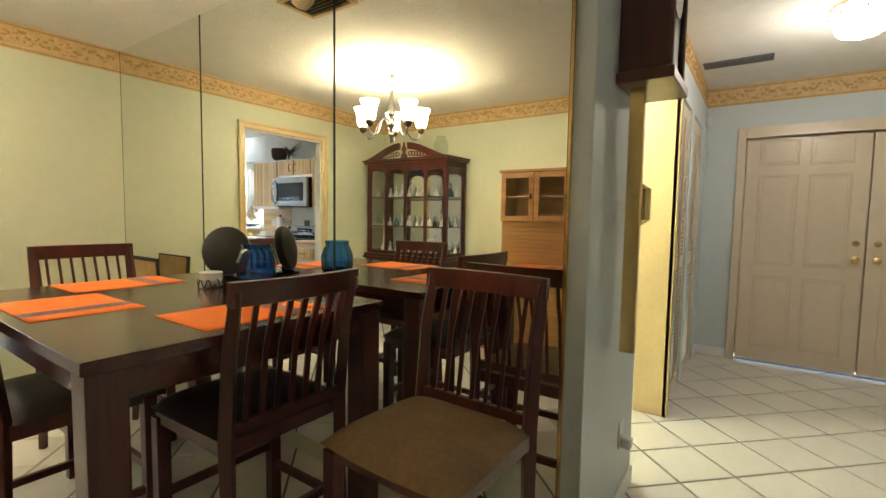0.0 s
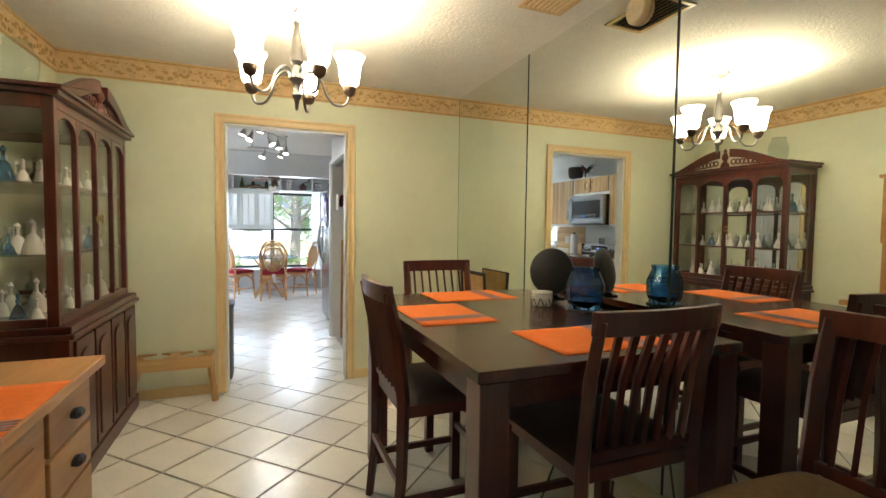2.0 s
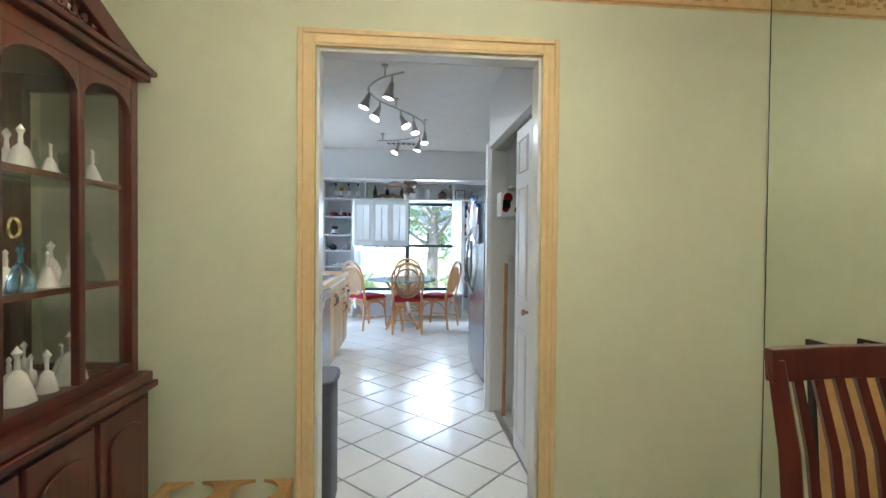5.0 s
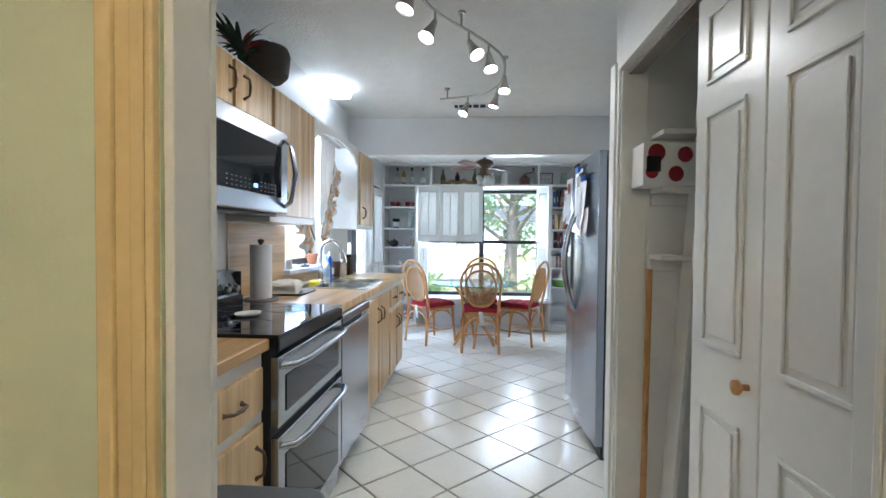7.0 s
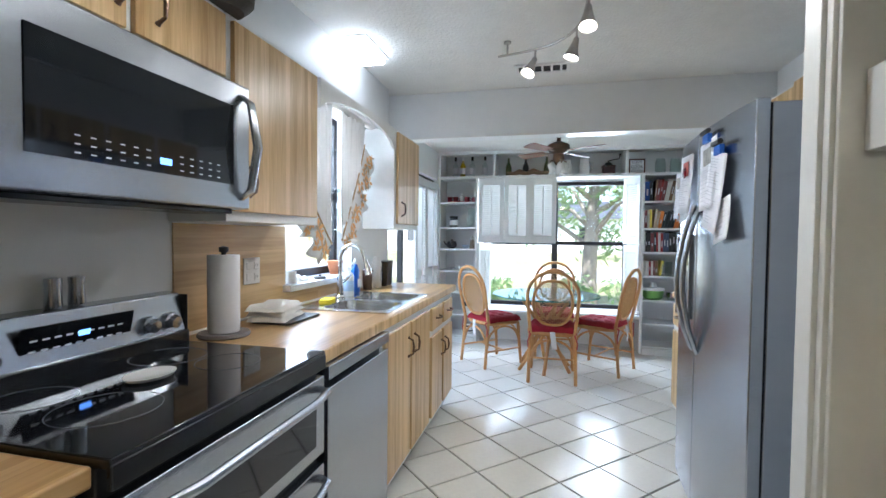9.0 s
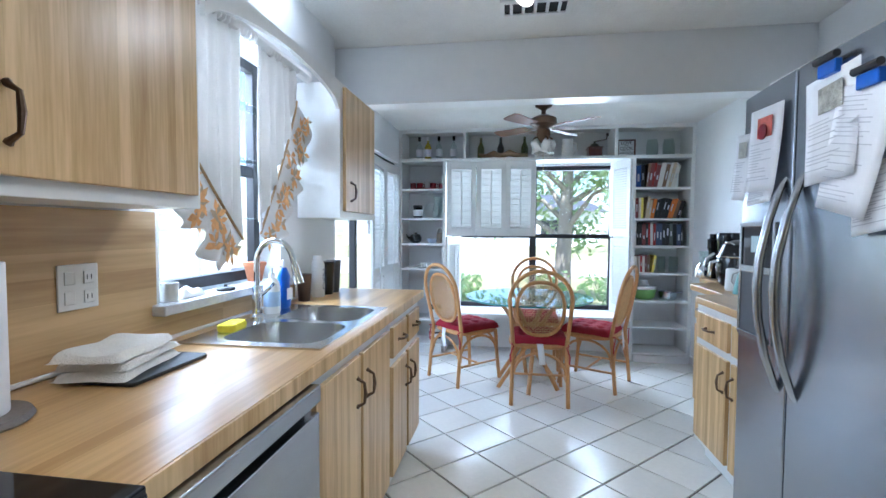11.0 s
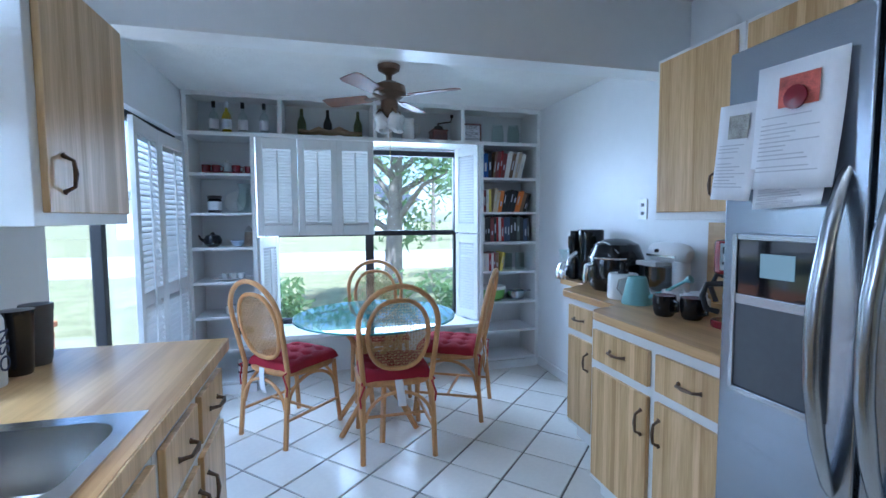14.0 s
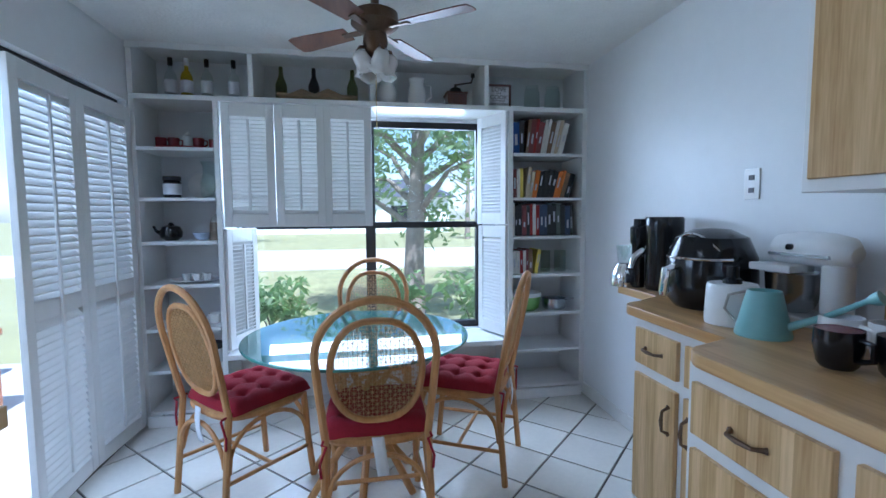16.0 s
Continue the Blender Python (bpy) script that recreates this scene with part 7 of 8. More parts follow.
# left column
mug = [(0.026, 0), (0.030, 0.004), (0.032, 0.06), (0.029, 0.06), (0.026, 0.008), (0, 0.008)]
t = thing("tea_tray", "red oval tea tray on the shelf", "tray", (XS + 0.02, -1.11, 1.671))
part("tray", Geo().lathe([(0.15, 0), (0.165, 0.006), (0.16, 0.014), (0.148, 0.006), (0, 0.005)], n=28, sx=0.5), M_DRED, t)
for y in (-1.23, -1.16, -1.02):
    t = lathed("red_mug", "small red ceramic mug on the tray", "mug", (XS + 0.03, y, 1.678 if y > -1.3 else 1.671), [("cup", mug, M_DRED)], "red tea set")
    part("handle", Geo().tube([(0, 0.028, 0.05), (0, 0.05, 0.045), (0, 0.05, 0.02), (0, 0.028, 0.012)], 0.005, 7), M_DRED, t)
lathed("red_mug", "small red ceramic mug on the shelf", "mug", (XS + 0.03, -0.93, 1.671), [("cup", mug, M_DRED)], "red tea set")
lathed("sugar_pot", "white and red lidded pot on the tray", "pot", (XS, -1.09, 1.678), [("pot", [(0.025, 0), (0.035, 0.03), (0.03, 0.075), (0.012, 0.085), (0.012, 0.1), (0, 0.102)], M_CERAM)])
t = lathed("labelled_jar", "dark glass jar with black lid and white label", "jar", (XS + 0.03, -1.18, 1.376), [("jar", [(0.045, 0), (0.05, 0.008), (0.05, 0.095), (0.04, 0.105)], M_BLACK), ("lid", [(0.05, 0.105), (0.05, 0.13), (0, 0.131)], M_BLACKM)])
part("label", Geo().lathe([(0.0506, 0.02), (0.0506, 0.085)], n=18), M_PAPER, t)
t = lathed("decor_plate", "white plate standing on the shelf", "plate", (-9.93, -1.06, 1.46), [])
part("plate", Geo().lathe([(0.0, 0), (0.05, 0.003), (0.085, 0.012), (0.083, 0.016), (0.0, 0.008)], n=28).turned(pose(0, 0, 0, 0, 78, 0)), M_CERAM, t)
lathed("glass_pitcher", "clear glass water pitcher on the shelf", "pitcher", (XS, -0.97, 1.376), [("glass", [(0.045, 0), (0.058, 0.03), (0.06, 0.09), (0.042, 0.15), (0.042, 0.19), (0.052, 0.225), (0.049, 0.225), (0.039, 0.19), (0.039, 0.15), (0.055, 0.09), (0, 0.012)], M_CLEAR)])
t = lathed("black_teapot", "glossy black painted teapot on the shelf", "teapot", (XS, -1.21, 1.116), [("pot", [(0.035, 0), (0.06, 0.02), (0.065, 0.05), (0.05, 0.085), (0.02, 0.095), (0.01, 0.11), (0, 0.112)], M_BLACK)])
part("spout", Geo().tube([(0, -0.055, 0.04), (0, -0.085, 0.06), (0, -0.10, 0.09)], [0.014, 0.010, 0.007], 8), M_BLACK, t)
lathed("blue_bowl", "small blue and white bowl on the shelf", "bowl", (XS, -1.03, 1.116), [("bowl", [(0.025, 0), (0.04, 0.012), (0.058, 0.045), (0.055, 0.045), (0.035, 0.014), (0, 0.012)], material("pale_blue_china", (0.45, 0.52, 0.62), 0.25, vary=0.3, scale=30))])
lathed("beer_stein", "ornate dark ceramic stein with pewter lid", "stein", (XS + 0.02, -0.945, 1.116), [("body", [(0.04, 0), (0.038, 0.02), (0.035, 0.09), (0.032, 0.11)], material("stein_relief", (0.18, 0.14, 0.10), 0.5, vary=0.6, scale=40)), ("lid", [(0.034, 0.11), (0.022, 0.14), (0.008, 0.155), (0, 0.165)], M_NICKEL)])
lathed("serving_plate", "white serving plate on the shelf", "plate", (XS, -1.08, 0.856), [("plate", [(0.08, 0), (0.14, 0.014), (0.145, 0.018), (0.13, 0.014), (0, 0.006)], M_CERAM)])
for y, z in ((-1.13, 0.862), (-1.07, 0.862), (-1.01, 0.862)):
    lathed("white_cup", "small white ceramic cup on the plate", "cup", (XS + 0.01, y, z), [("cup", [(0.02, 0), (0.026, 0.045), (0.023, 0.045), (0.0, 0.01)], M_CERAM)], "white cups")
for y in (-1.10, -0.98):
    lathed("white_cup", "small white ceramic cup on the lower shelf", "cup", (XS, y, 0.591), [("cup", [(0.035, 0), (0.04, 0.06), (0.037, 0.06), (0.0, 0.01)], M_CERAM)], "white cups")
lathed("dark_canister", "dark canister with pale band on the lower shelf", "canister", (XS, -1.0, 0.336), [("tin", [(0.06, 0), (0.06, 0.09), (0, 0.09)], M_CERAM), ("lid", [(0.063, 0.09), (0.063, 0.125), (0, 0.127)], M_BLACKM)])
t = lathed("striped_crock", "white crock with dark stripes on the lowest shelf", "crock", (XS, -1.0, 0.086), [("crock", [(0.06, 0), (0.065, 0.01), (0.065, 0.12), (0.055, 0.125), (0, 0.125)], M_CERAM)])
part("stripe", Geo().lathe([(0.0656, 0.03), (0.0656, 0.045)], n=18).lathe([(0.0656, 0.085), (0.0656, 0.105)], n=18), M_BLACKM, t)
# books
rnd = random.Random(21)
cols = dict(b=(0.02, 0.08, 0.30), k=(0.02, 0.02, 0.022), r=(0.30, 0.02, 0.02), w=(0.70, 0.68, 0.62), m=(0.20, 0.05, 0.05), n=(0.20, 0.12, 0.07), o=(0.70, 0.20, 0.03), y=(0.75, 0.62, 0.10), c=(0.55, 0.45, 0.30), g=(0.10, 0.12, 0.10), d=(0.05, 0.07, 0.13))
bmat = {k: material("book_cloth_" + k, c, 0.55, vary=0.12, scale=18) for k, c in cols.items()}
words = dict(b="blue", k="black", r="red", w="white", m="maroon", n="brown", o="orange", y="yellow", c="cream", g="grey", d="navy")


def book_row(z, y, spec, tops, lean_from=99, lean=0.0):
    for i, ch_ in enumerate(spec):
        w = rnd.uniform(0.016, 0.034) if ch_ != "b" else 0.045
        h = rnd.uniform(*tops)
        d = rnd.uniform(0.15, 0.19)
        a = lean * (1 + 0.12 * (i - lean_from)) if i >= lean_from else rnd.uniform(0, 1.5)
        t = thing("book", f"{words[ch_]} covered book standing on the shelf", "book", (XF - 0.035, y, z + 0.001), group="books on the shelves")
        m = pose(0, 0, 0, a, 0, 0)
        part("cover", Geo().box(-d, 0, 0, 0.0025, 0, h).box(-d, 0, w - 0.0025, w, 0, h).box(-0.003, 0, 0.0025, w - 0.0025, 0, h).turned(m), bmat[ch_], t, smooth=False)
        part("pages", Geo().box(-d + 0.003, -0.004, 0.003, w - 0.003, 0.004, h - 0.004).turned(m), M_PAPER, t, smooth=False)
        if rnd.random() < 0.75:
            lm = M_PRINT
            z0, L = h * rnd.uniform(0.2, 0.5), h * rnd.uniform(0.15, 0.4)
            part("title_bar", Geo().box(0.0002, 0.0008, w * 0.3, w * 0.7, z0, z0 + L).turned(m), lm, t, smooth=False)
        y += w / max(0.5, math.cos(radians(a))) + 0.002 + (0.008 if i == lean_from - 1 else 0)
        if y > 1.40:
            break


book_row(1.671, 0.965, "bknmrmwwnwcw", (0.20, 0.24), 2, -7)
book_row(1.376, 0.965, "mwyccokkkkoonk", (0.17, 0.21), 3, -8)
book_row(1.116, 0.96, "wkkmkrwrddkkgkdkkgmk", (0.20, 0.225))
book_row(0.856, 0.965, "wwrwmny", (0.15, 0.17), 6, -10)
for y, r in ((1.24, 0.035), (1.35, 0.042)):
    lathed("glass_jar", "clear glass jar on the book shelf", "jar", (XS, y, 0.856), [("jar", [(r, 0), (r, 0.15), (r - 0.004, 0.15), (r - 0.004, 0.008), (0, 0.006)], M_CLEAR)], "glass jars by the books")
GR = material("green_plastic", (0.16, 0.34, 0.07), 0.3)
t = lathed("salad_spinner", "green salad spinner with white lid on the shelf", "salad spinner", (XS + 0.02, 1.08, 0.591), [("bowl", [(0.075, 0), (0.10, 0.02), (0.115, 0.10), (0, 0.10)], GR), ("lid", [(0.118, 0.10), (0.116, 0.125), (0.04, 0.135), (0.03, 0.18), (0, 0.182)], M_WHITEP)])
t = lathed("sauce_pan", "small grey saucepan with handle on the shelf", "saucepan", (XS + 0.02, 1.30, 0.591), [("pan", [(0.07, 0), (0.08, 0.01), (0.085, 0.075), (0.082, 0.075), (0.075, 0.012), (0, 0.01)], M_STEEL)])
part("handle", Geo().tube([(0.05, 0.06, 0.07), (0.10, 0.10, 0.085)], 0.008, 8), M_STEEL, t)

# ---- right counter things ----
CZ = 0.906
t = thing("juicer", "black and chrome slow juicer on the corner ledge", "juicer", (-8.70, 1.31, CZ), 20)
part("tower", Geo().lathe([(0.075, 0), (0.08, 0.02), (0.078, 0.25), (0.085, 0.27), (0.085, 0.33), (0.08, 0.34), (0, 0.34)], (0.06, 0.02, 0), 24), M_BLACK, t)
part("blender_base", Geo().lathe([(0.06, 0), (0.062, 0.04), (0.045, 0.09), (0.03, 0.11), (0, 0.11)], (-0.11, -0.04, 0), 20), M_CHROME, t)
part("cup", Geo().lathe([(0.028, 0.11), (0.04, 0.2), (0.038, 0.2), (0, 0.12)], (-0.11, -0.04, 0), 18), M_CLEAR, t)
part("column", Geo().lathe([(0.03, 0), (0.03, 0.2), (0.04, 0.22), (0.04, 0.29), (0.025, 0.3), (0.025, 0.33), (0, 0.33)], (-0.045, -0.02, 0), 18), M_BLACK, t)
part("spout", Geo().tube([(0.0, -0.05, 0.18), (-0.01, -0.10, 0.15), (-0.01, -0.12, 0.10)], [0.02, 0.016, 0.012], 10), M_CHROME, t)
t = thing("air_fryer", "large glossy black egg-shaped air fryer", "air fryer", (-8.26, 1.27, CZ), 15)
part("body", Geo().lathe([(0.12, 0), (0.145, 0.03), (0.155, 0.10), (0.15, 0.19), (0.12, 0.265), (0.06, 0.295), (0, 0.30)], n=32, sy=1.05), M_BLACK, t)
part("trim_ring", Geo().tube([(0.152 * math.cos(a), -0.162 * math.sin(a) * 0.96, 0.19 + 0.085 * math.cos(2.0 * a + 1.57) * 0) for a in np.linspace(0.5, 2.6, 12)], 0.005, 6).tube([(-0.10 + 0.2 * u, -0.118 + 0.02 * abs(2 * u - 1), 0.22 + 0.06 * math.sin(u * 3.14)) for u in np.linspace(0, 1, 12)], 0.005, 6), M_CHROME, t)
part("handle", Geo().tube([(-0.03, -0.15, 0.16), (-0.035, -0.20, 0.15), (-0.04, -0.21, 0.07), (-0.042, -0.205, 0.05)], [0.02, 0.018, 0.016, 0.014], 8, flat=0.7), M_CHROME, t)
t = thing("mini_chopper", "white mini food chopper with black top", "chopper", (-8.0, 1.13, CZ))
part("body", Geo().lathe([(0.075, 0), (0.078, 0.01), (0.074, 0.12), (0.07, 0.13), (0, 0.13)], n=26), M_WHITEP, t)
part("knob", Geo().lathe([(0.028, 0.13), (0.026, 0.145), (0.018, 0.15), (0.018, 0.185), (0, 0.187)], n=16), M_BLACK, t)
t = thing("watering_can", "teal metal watering can with long spout", "watering can", (-7.85, 1.10, CZ))
part("body", Geo().lathe([(0.078, 0), (0.08, 0.006), (0.048, 0.15), (0.044, 0.15), (0.07, 0.01), (0, 0.008)], n=26), M_TEAL, t)
part("spout", Geo().tube([(0.06, 0.03, 0.04), (0.14, 0.07, 0.09), (0.22, 0.11, 0.15), (0.235, 0.115, 0.158), (0.25, 0.12, 0.166)], [0.014, 0.010, 0.008, 0.018, 0.022], 10), M_TEAL, t)
part("handle", Geo().tube([(-0.05, -0.02, 0.14), (-0.10, -0.04, 0.12), (-0.11, -0.045, 0.07), (-0.075, -0.03, 0.03)], 0.005, 8), M_NICKEL, t)
t.scale = (0.9, 0.9, 0.88)
t = thing("stand_mixer", "white tilt-head stand mixer with steel bowl", "mixer", (-7.95, 1.37, CZ), 0)
part("base", Geo().slab(rounded(-0.16, 0.16, -0.09, 0.09, 0.08), 0, 0.035), M_WHITEP, t, 0.012)
part("column", Geo().slab(rounded(0.06, 0.15, -0.05, 0.05, 0.04), 0.03, 0.24), M_WHITEP, t, 0.01)
part("head", Geo().tube([(-0.15, 0, 0.285), (-0.13, 0, 0.285), (-0.05, 0, 0.29), (0.08, 0, 0.29), (0.14, 0, 0.285), (0.17, 0, 0.28)], [0.035, 0.058, 0.066, 0.066, 0.058, 0.03], 20), M_WHITEP, t)
part("band", Geo().box(-0.13, 0.12, -0.0675, 0.0675, 0.262, 0.275), M_STEEL, t)
part("bowl", Geo().lathe([(0.05, 0.035), (0.07, 0.05), (0.095, 0.12), (0.10, 0.19), (0.104, 0.195), (0.098, 0.19), (0.0, 0.06)], (-0.07, 0, 0), 28), M_STEEL, t)
part("pouring_shield", Geo().slab([(-0.17, -0.12), (0.02, -0.12), (0.0, 0.02), (-0.15, 0.02)], 0.20, 0.23), M_WHITEP, t, 0.006)
part("knob", Geo().lathe([(0.012, 0), (0.012, 0.02), (0, 0.022)], n=12).turned(pose(-0.03, -0.06, 0.30, 90, 0, 0)), M_BLACK, t)
t.scale = (0.82, 0.82, 0.82)
big = [(0.032, 0), (0.04, 0.01), (0.048, 0.05), (0.047, 0.09), (0.044, 0.09), (0.044, 0.05), (0.036, 0.012), (0, 0.01)]
for x, y, m, lab in ((-7.58, 1.03, M_BLACK, "black mug with dark red inside on the counter"), (-7.49, 1.09, M_BLACK, "black mug with dark red inside on the counter"), (-7.68, 1.16, M_WHITEP, "white mug with blue lettering on the counter"), (-7.59, 1.20, M_WHITEP, "white mug on the counter")):
    t = lathed("mug", lab, "mug", (x, y, CZ), [("cup", big, m)], "mugs on the counter")
    part("handle", Geo().tube([(0.043, 0, 0.075), (0.075, 0, 0.07), (0.075, 0, 0.035), (0.044, 0, 0.025)], 0.007, 8), m, t)
    if m is M_BLACK:
        part("inside", Geo().lathe([(0.0435, 0.089), (0.0435, 0.05), (0.035, 0.013), (0, 0.012)], n=18), M_DRED, t)
t = thing("coffee_maker", "red drip coffee maker with black glass carafe", "coffee maker", (-7.29, 1.18, CZ), 0)
part("housing", Geo().slab(rounded(-0.105, 0.105, 0.03, 0.13, 0.03), 0, 0.33), M_DRED, t, 0.008)
part("brew_head", Geo().slab(rounded(-0.105, 0.105, -0.115, 0.05, 0.05), 0.205, 0.335), M_DRED, t, 0.012)
part("warming_base", Geo().slab(rounded(-0.105, 0.105, -0.13, 0.05, 0.06), 0, 0.03), M_DRED, t, 0.008)
part("hot_plate", Geo().lathe([(0.07, 0.03), (0.07, 0.034), (0, 0.034)], (0, -0.045, 0), 22), M_BLACK, t)
part("panel", Geo().box(-0.045, 0.045, -0.121, -0.112, 0.222, 0.325), M_CHROME, t, 0.003, label="chrome control panel")
part("display", Geo().box(-0.03, 0.03, -0.123, -0.121, 0.285, 0.312), M_BLACK, t, smooth=False)
for k in range(4):
    part("button", Geo().box(-0.03 + 0.017 * k, -0.018 + 0.017 * k, -0.124, -0.121, 0.245, 0.256), M_BLACKM, t)
part("carafe", Geo().lathe([(0.06, 0.035), (0.074, 0.055), (0.07, 0.13), (0.05, 0.165), (0.054, 0.185), (0, 0.188)], (0, -0.045, 0), 24), M_BLACK, t, label="black glass carafe")
part("band", Geo().lathe([(0.0725, 0.118), (0.0725, 0.132)], (0, -0.045, 0), 24), M_CHROME, t)
part("handle", Geo().tube([(-0.045, -0.085, 0.17), (-0.085, -0.135, 0.165), (-0.095, -0.145, 0.12), (-0.085, -0.135, 0.07), (-0.06, -0.10, 0.06)], 0.011, 8), M_BLACKM, t)
t = thing("glass_carafe", "spare glass coffee carafe with black handle", "carafe", (-7.43, 1.30, CZ))
part("jug", Geo().lathe([(0.055, 0), (0.07, 0.02), (0.065, 0.11), (0.045, 0.15), (0.05, 0.17), (0.047, 0.17), (0.042, 0.15), (0.06, 0.11), (0, 0.006)], n=22), M_CLEAR, t)
part("handle", Geo().tube([(-0.04, -0.03, 0.16), (-0.09, -0.06, 0.18), (-0.11, -0.07, 0.12), (-0.09, -0.06, 0.06)], 0.011, 8), M_BLACKM, t)
for x, z in ((-8.30, 1.375), (-8.95, 0.30)):
    t = thing("wall_switch" if z > 1 else "wall_outlet", "white plate on the nook wall", "outlet", (x, YR, z))
    part("plate", Geo().box(-0.036, 0.036, -0.006, 0, -0.06, 0.06), M_CERAM, t, 0.003)
    part("insert", Geo().box(-0.012, 0.012, -0.010, -0.006, 0.015, 0.035).box(-0.012, 0.012, -0.010, -0.006, -0.035, -0.015), M_GALV if z > 1 else M_CERAM, t)

# ---- outdoors ----
ground = structure("ground", Geo().box(-160, 120, -150, 150, -0.35, -0.15), M_GRASS, "dry sunlit lawn around the house", "ground")
structure("road", Geo().box(-26, -19, -150, 150, -0.15, -0.13), M_ROADM, "pale sunlit street beyond the lawn", "road")
structure("pavement_patio", Geo().box(-11.5, -4.2, -5.5, -1.53, -0.15, -0.09), M_ROADM, "pale concrete patio beside the kitchen", "patio")


def leafy(t, centres, count, spread, size, m, seed):
    r = random.Random(seed)
    g = Geo()
    for c in centres:
        c = Vector(c)
        for i in range(count):
            p = c + Vector((r.gauss(0, spread), r.gauss(0, spread), r.gauss(0, spread * 0.75)))
            a, b = r.uniform(0, 6.28), r.uniform(-0.9, 0.9)
            d = Vector((math.cos(a) * math.cos(b), math.sin(a) * math.cos(b), math.sin(b) - 0.3))
            s = d.cross(Vector((r.random(), r.random(), 1))).normalized()
            L = size * r.uniform(0.6, 1.3)
            g.add([p, p + d * L * 0.5 + s * L * 0.22, p + d * L, p + d * L * 0.5 - s * L * 0.22], [(0, 1, 2, 3)])
    tagged(part("leaves", g, m, t, smooth=False), kind="stuff")


def tree(at, h, seed, label, leaf, n=16, count=220, low=0.45):
    r = random.Random(seed)
    t = thing("tree", label, "tree", at)
    g = Geo().tube([(0, 0, -0.2), (0.05, 0.02, h * 0.2), (-0.03, 0.08, h * 0.45), (0.06, 0.12, h * 0.8)], [0.17, 0.13, 0.10, 0.04], 10)
    cs_ = []
    for i in range(n):
        z = h * r.uniform(low * 0.6, 0.8)
        a = r.uniform(0, 6.28)
        L = h * r.uniform(0.18, 0.36)
        e = (L * math.cos(a), L * math.sin(a), z + L * r.uniform(0.0, 0.6))
        g.tube([(0, 0.08, z * 0.9), (e[0] * 0.5, e[1] * 0.5 + 0.05, (z + e[2]) / 2 + 0.1), e], [0.055, 0.03, 0.01], 6)
        cs_ += [e, (e[0] * 0.75, e[1] * 0.75, e[2] + 0.15)]
    part("trunk", g, M_BARK, t)
    leafy(t, cs_, count, 0.28, 0.13, leaf, seed + 1)


tree((-12.9, 0.62, -0.15), 4.6, 7, "broadleaf tree with pale forked trunk outside the window", M_LEAF)
tree((-15.5, 3.6, -0.15), 5.5, 9, "broadleaf garden tree further off", M_LEAF, 14, 160)
tree((-31, -7, -0.15), 8, 12, "roadside tree across the street", M_LEAF, 14, 120)
tree((-33, 6, -0.15), 9, 14, "roadside tree across the street", M_LEAF, 14, 120)
tree((-12, -16, -0.15), 7, 17, "tree beyond the patio", M_LEAF, 14, 120)
for at, sd_ in (((-11.4, 1.15, -0.15), 3), ((-11.3, 0.2, -0.15), 5), ((-11.6, -0.95, -0.15), 6)):
    t = thing("shrub", "leafy green shrub below the nook window", "shrub", at, 0, "shrubs by the window")
    rr = random.Random(sd_)
    stems = [(rr.uniform(-0.25, 0.25), rr.uniform(-0.25, 0.25), rr.uniform(0.25, 0.75)) for k in range(9)]
    g = Geo()
    for e in stems:
        g.tube([(0, 0, -0.05), (e[0] * 0.4, e[1] * 0.4, e[2] * 0.5), e], [0.012, 0.009, 0.004], 5)
    part("stems", g, M_BARK, t)
    leafy(t, stems, 70, 0.10, 0.11, M_LEAF, sd_ + 40)
hs = thing("house", "low white house across the street with dark roof", "house", (-48, -4, -0.15))
part("walls", Geo().box(-4, 4, -11, 11, 0, 2.9), M_WHITE, hs)
part("roof", Geo().add([(-4.6, -11.6, 2.9), (4.6, -11.6, 2.9), (4.6, 11.6, 2.9), (-4.6, 11.6, 2.9), (0, -9, 4.6), (0, 9, 4.6)], [(0, 1, 4), (1, 2, 5, 4), (2, 3, 5), (3, 0, 4, 5), (3, 2, 1, 0)]), M_GALV, hs)
g = Geo()
for y in (-8, -4, 3, 7):
    g.box(4.0, 4.04, y - 0.8, y + 0.8, 0.9, 2.2)
part("window", g, M_BLACKM, hs)
hs = thing("garage", "white garage building beyond the patio", "building", (-9.0, -13, -0.15))
part("walls", Geo().box(-5, 5, -3, 3, 0, 2.7), M_WHITE, hs)
part("roof", Geo().add([(-5.4, -3.4, 2.7), (5.4, -3.4, 2.7), (5.4, 3.4, 2.7), (-5.4, 3.4, 2.7), (-5.4, 0, 4.0), (5.4, 0, 4.0)], [(0, 1, 5, 4), (2, 3, 4, 5), (1, 2, 5), (3, 0, 4), (3, 2, 1, 0)]), M_GALV, hs)
part("door", Geo().box(-1.2, 1.2, 3.0, 3.03, 0, 2.1), M_WTRIM, hs)
t = thing("patio_bin", "dark blue-grey bin on the patio", "bin", (-10.6, -3.4, -0.09))
part("bin", Geo().slab(rounded(-0.3, 0.3, -0.3, 0.3, 0.06), 0, 0.85), M_GALV, t, 0.02)
t = thing("patio_table", "weathered red patio table", "table", (-9.8, -2.9, -0.09))
part("top", Geo().box(-0.5, 0.5, -0.4, 0.4, 0.55, 0.60), M_TERRA, t, 0.01)
for sx in (-1, 1):
    for sy in (-1, 1):
        part("leg", Geo().box(sx * 0.48, sx * 0.42, sy * 0.38, sy * 0.32, 0, 0.55), M_TERRA, t)
t = thing("patio_post", "white patio roof posts and rail", "post", (0, 0, 0))
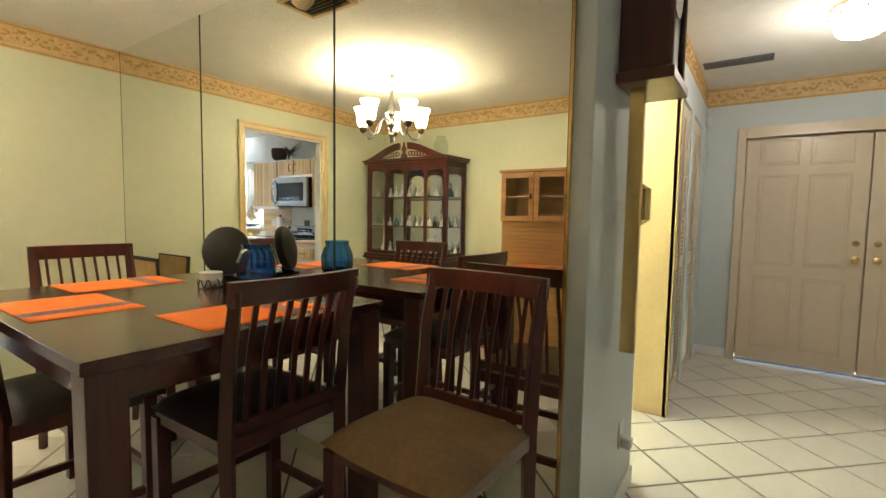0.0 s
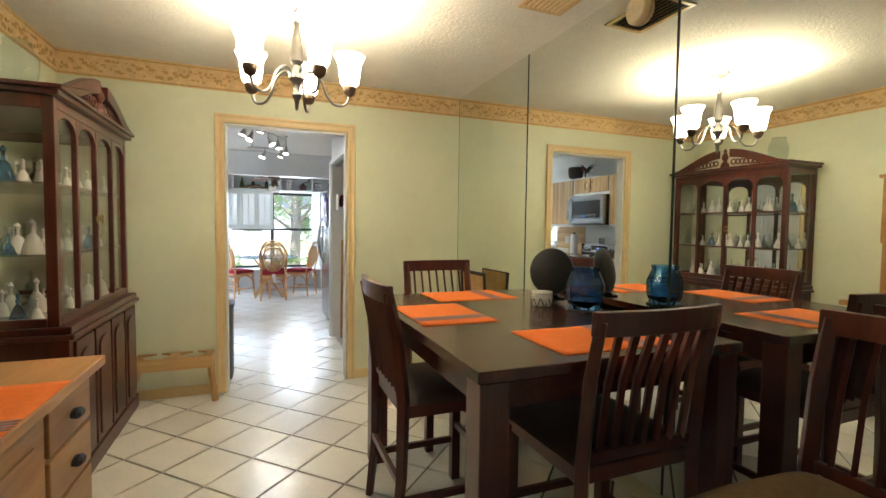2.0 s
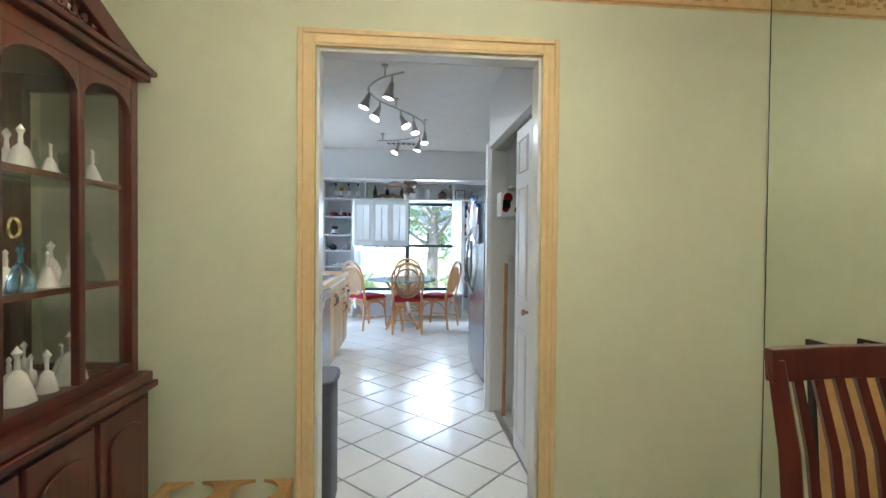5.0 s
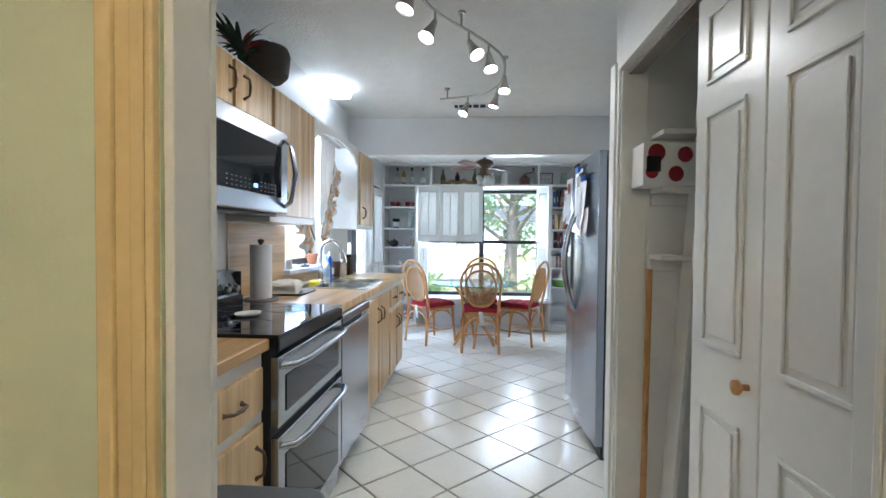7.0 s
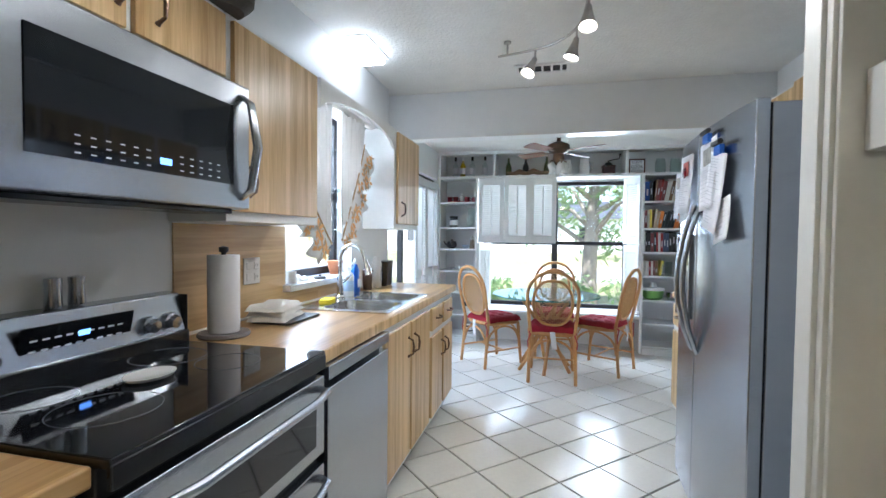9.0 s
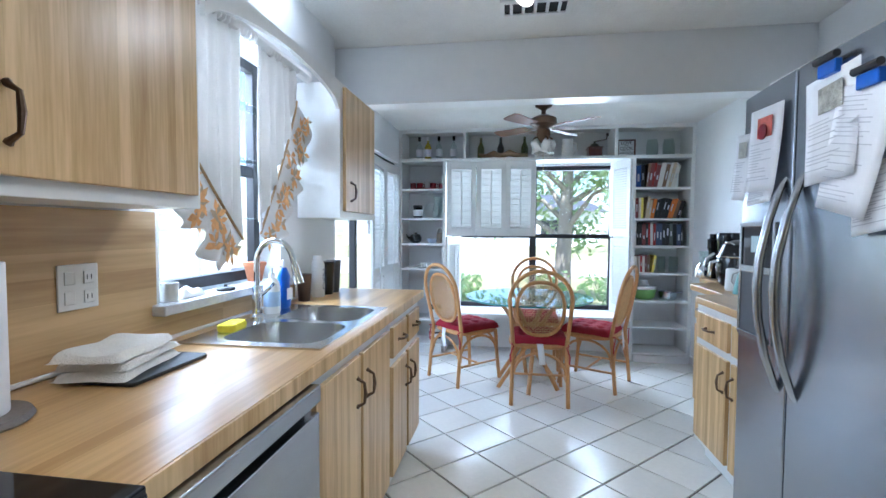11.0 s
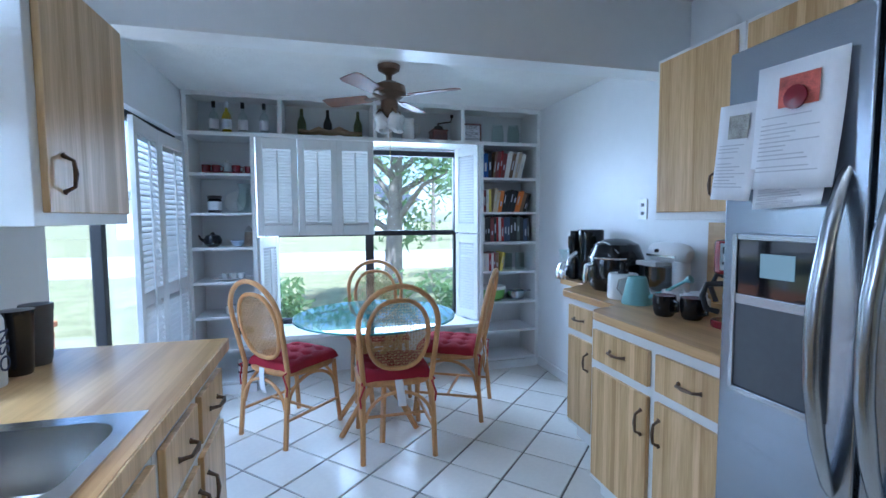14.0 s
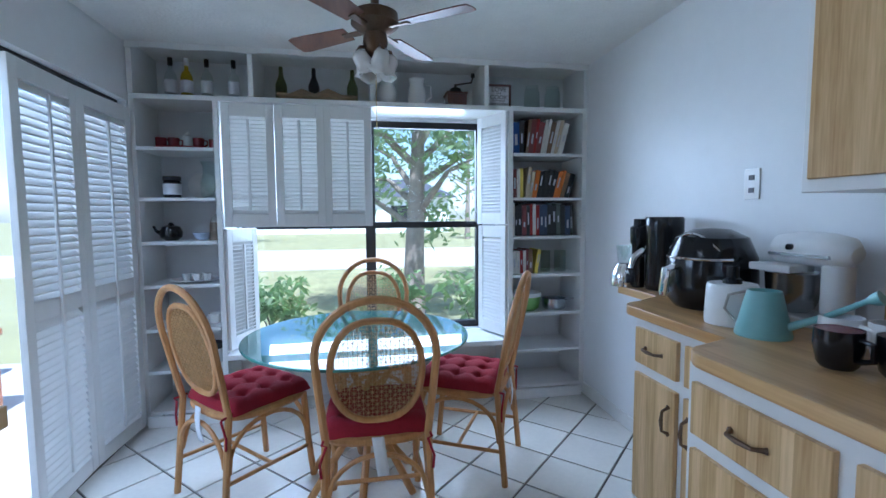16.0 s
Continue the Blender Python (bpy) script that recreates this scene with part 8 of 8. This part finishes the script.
part("post", Geo().box(-7.35, -7.25, -4.6, -4.5, -0.15, 2.6).box(-10.9, -10.8, -4.6, -4.5, -0.15, 2.6).box(-11.2, -6.0, -4.62, -4.48, 2.6, 2.75).box(-10.8, -7.35, -4.57, -4.53, 0.75, 0.83), M_WTRIM, t)

# ---- floor tiles ----
M_TILE = material("cream_ceramic_tile", (0.78, 0.755, 0.69), 0.21, vary=0.05, scale=4, bump=0.03, bump_scale=40, spec=0.5)
tn = M_TILE.node_tree
oi, hs_, bs = tn.nodes.new("ShaderNodeObjectInfo"), tn.nodes.new("ShaderNodeHueSaturation"), tn.nodes["Principled BSDF"]
src = bs.inputs["Base Color"].links[0].from_socket
mr = tn.nodes.new("ShaderNodeMapRange")
mr.inputs[3].default_value, mr.inputs[4].default_value = 0.93, 1.05
tn.links.new(oi.outputs["Random"], mr.inputs[0])
tn.links.new(mr.outputs[0], hs_.inputs["Value"])
tn.links.new(src, hs_.inputs["Color"])
tn.links.new(hs_.outputs[0], bs.inputs["Base Color"])
S = 0.3045
TH = 0.1468      # half a tile, less the joint


def tile_geo(cx=0.0, cy=0.0, clip=None):
    """A square tile turned by 45 degrees with an eased edge, cut at the walls."""
    r = TH * math.sqrt(2)
    poly = [(cx + r, cy), (cx, cy + r), (cx - r, cy), (cx, cy - r)]
    if clip:
        x0, x1, y0, y1 = clip
        for ax, lim, keep in ((0, x0, 1), (0, x1, -1), (1, y0, 1), (1, y1, -1)):
            out = []
            for i, p in enumerate(poly):
                q = poly[(i + 1) % len(poly)]
                a, b = (p[ax] - lim) * keep, (q[ax] - lim) * keep
                if a >= 0:
                    out.append(p)
                if a * b < 0:
                    k = a / (a - b)
                    out.append((p[0] + k * (q[0] - p[0]), p[1] + k * (q[1] - p[1])))
            poly = out
            if len(poly) < 3:
                return None
    m = (sum(p[0] for p in poly) / len(poly), sum(p[1] for p in poly) / len(poly))
    n = len(poly)
    inner = [(m[0] + (p[0] - m[0]) * 0.992, m[1] + (p[1] - m[1]) * 0.992) for p in poly]
    v = [(*p, -0.008) for p in poly] + [(*p, -0.0022) for p in poly] + [(*p, 0.0) for p in inner]
    f = [(k * n + i, k * n + (i + 1) % n, (k + 1) * n + (i + 1) % n, (k + 1) * n + i) for k in (0, 1) for i in range(n)] + [tuple(2 * n + i for i in range(n))]
    return Geo().add(v, f)


whole, rest, made_tiles = None, Geo(), 0
Q = math.sqrt(0.5)
for (x0, x1, y0, y1), u0, v0, near in (((-9.99, -4.09, -1.37, 1.48), -5.655, -5.712, (-9.7, -4.09, -0.9, 1.2)), ((-4.088, 2.2, -1.43, 4.86), -2.158, -1.844, (-4.088, -2.2, -1.2, 1.3))):
    for i in range(-60, 60):
        for j in range(-60, 60):
            u, v = u0 + (i + 0.5) * S, v0 + (j + 0.5) * S
            x, y = (u + v) * Q, (u - v) * Q
            r = TH / Q
            if x + r <= x0 or x - r >= x1 or y + r <= y0 or y - r >= y1:
                continue
            inside = x - r >= x0 and x + r <= x1 and y - r >= y0 and y + r <= y1
            if inside and near[0] < x < near[1] and near[2] < y < near[3] and made_tiles < 300:
                if whole is None:
                    ob = part("tile", tile_geo(), M_TILE, floor, smooth=False)
                    whole = ob.data
                else:
                    ob = new("tile", whole)
                    ob.parent = floor
                ob.location = (x, y, 0)
                made_tiles += 1
            else:
                gg = tile_geo(x, y, None if inside else (x0, x1, y0, y1))
                if gg:
                    rest.add(gg.v, gg.f)
tagged(part("tiles", rest, M_TILE, floor, smooth=False), kind="stuff")
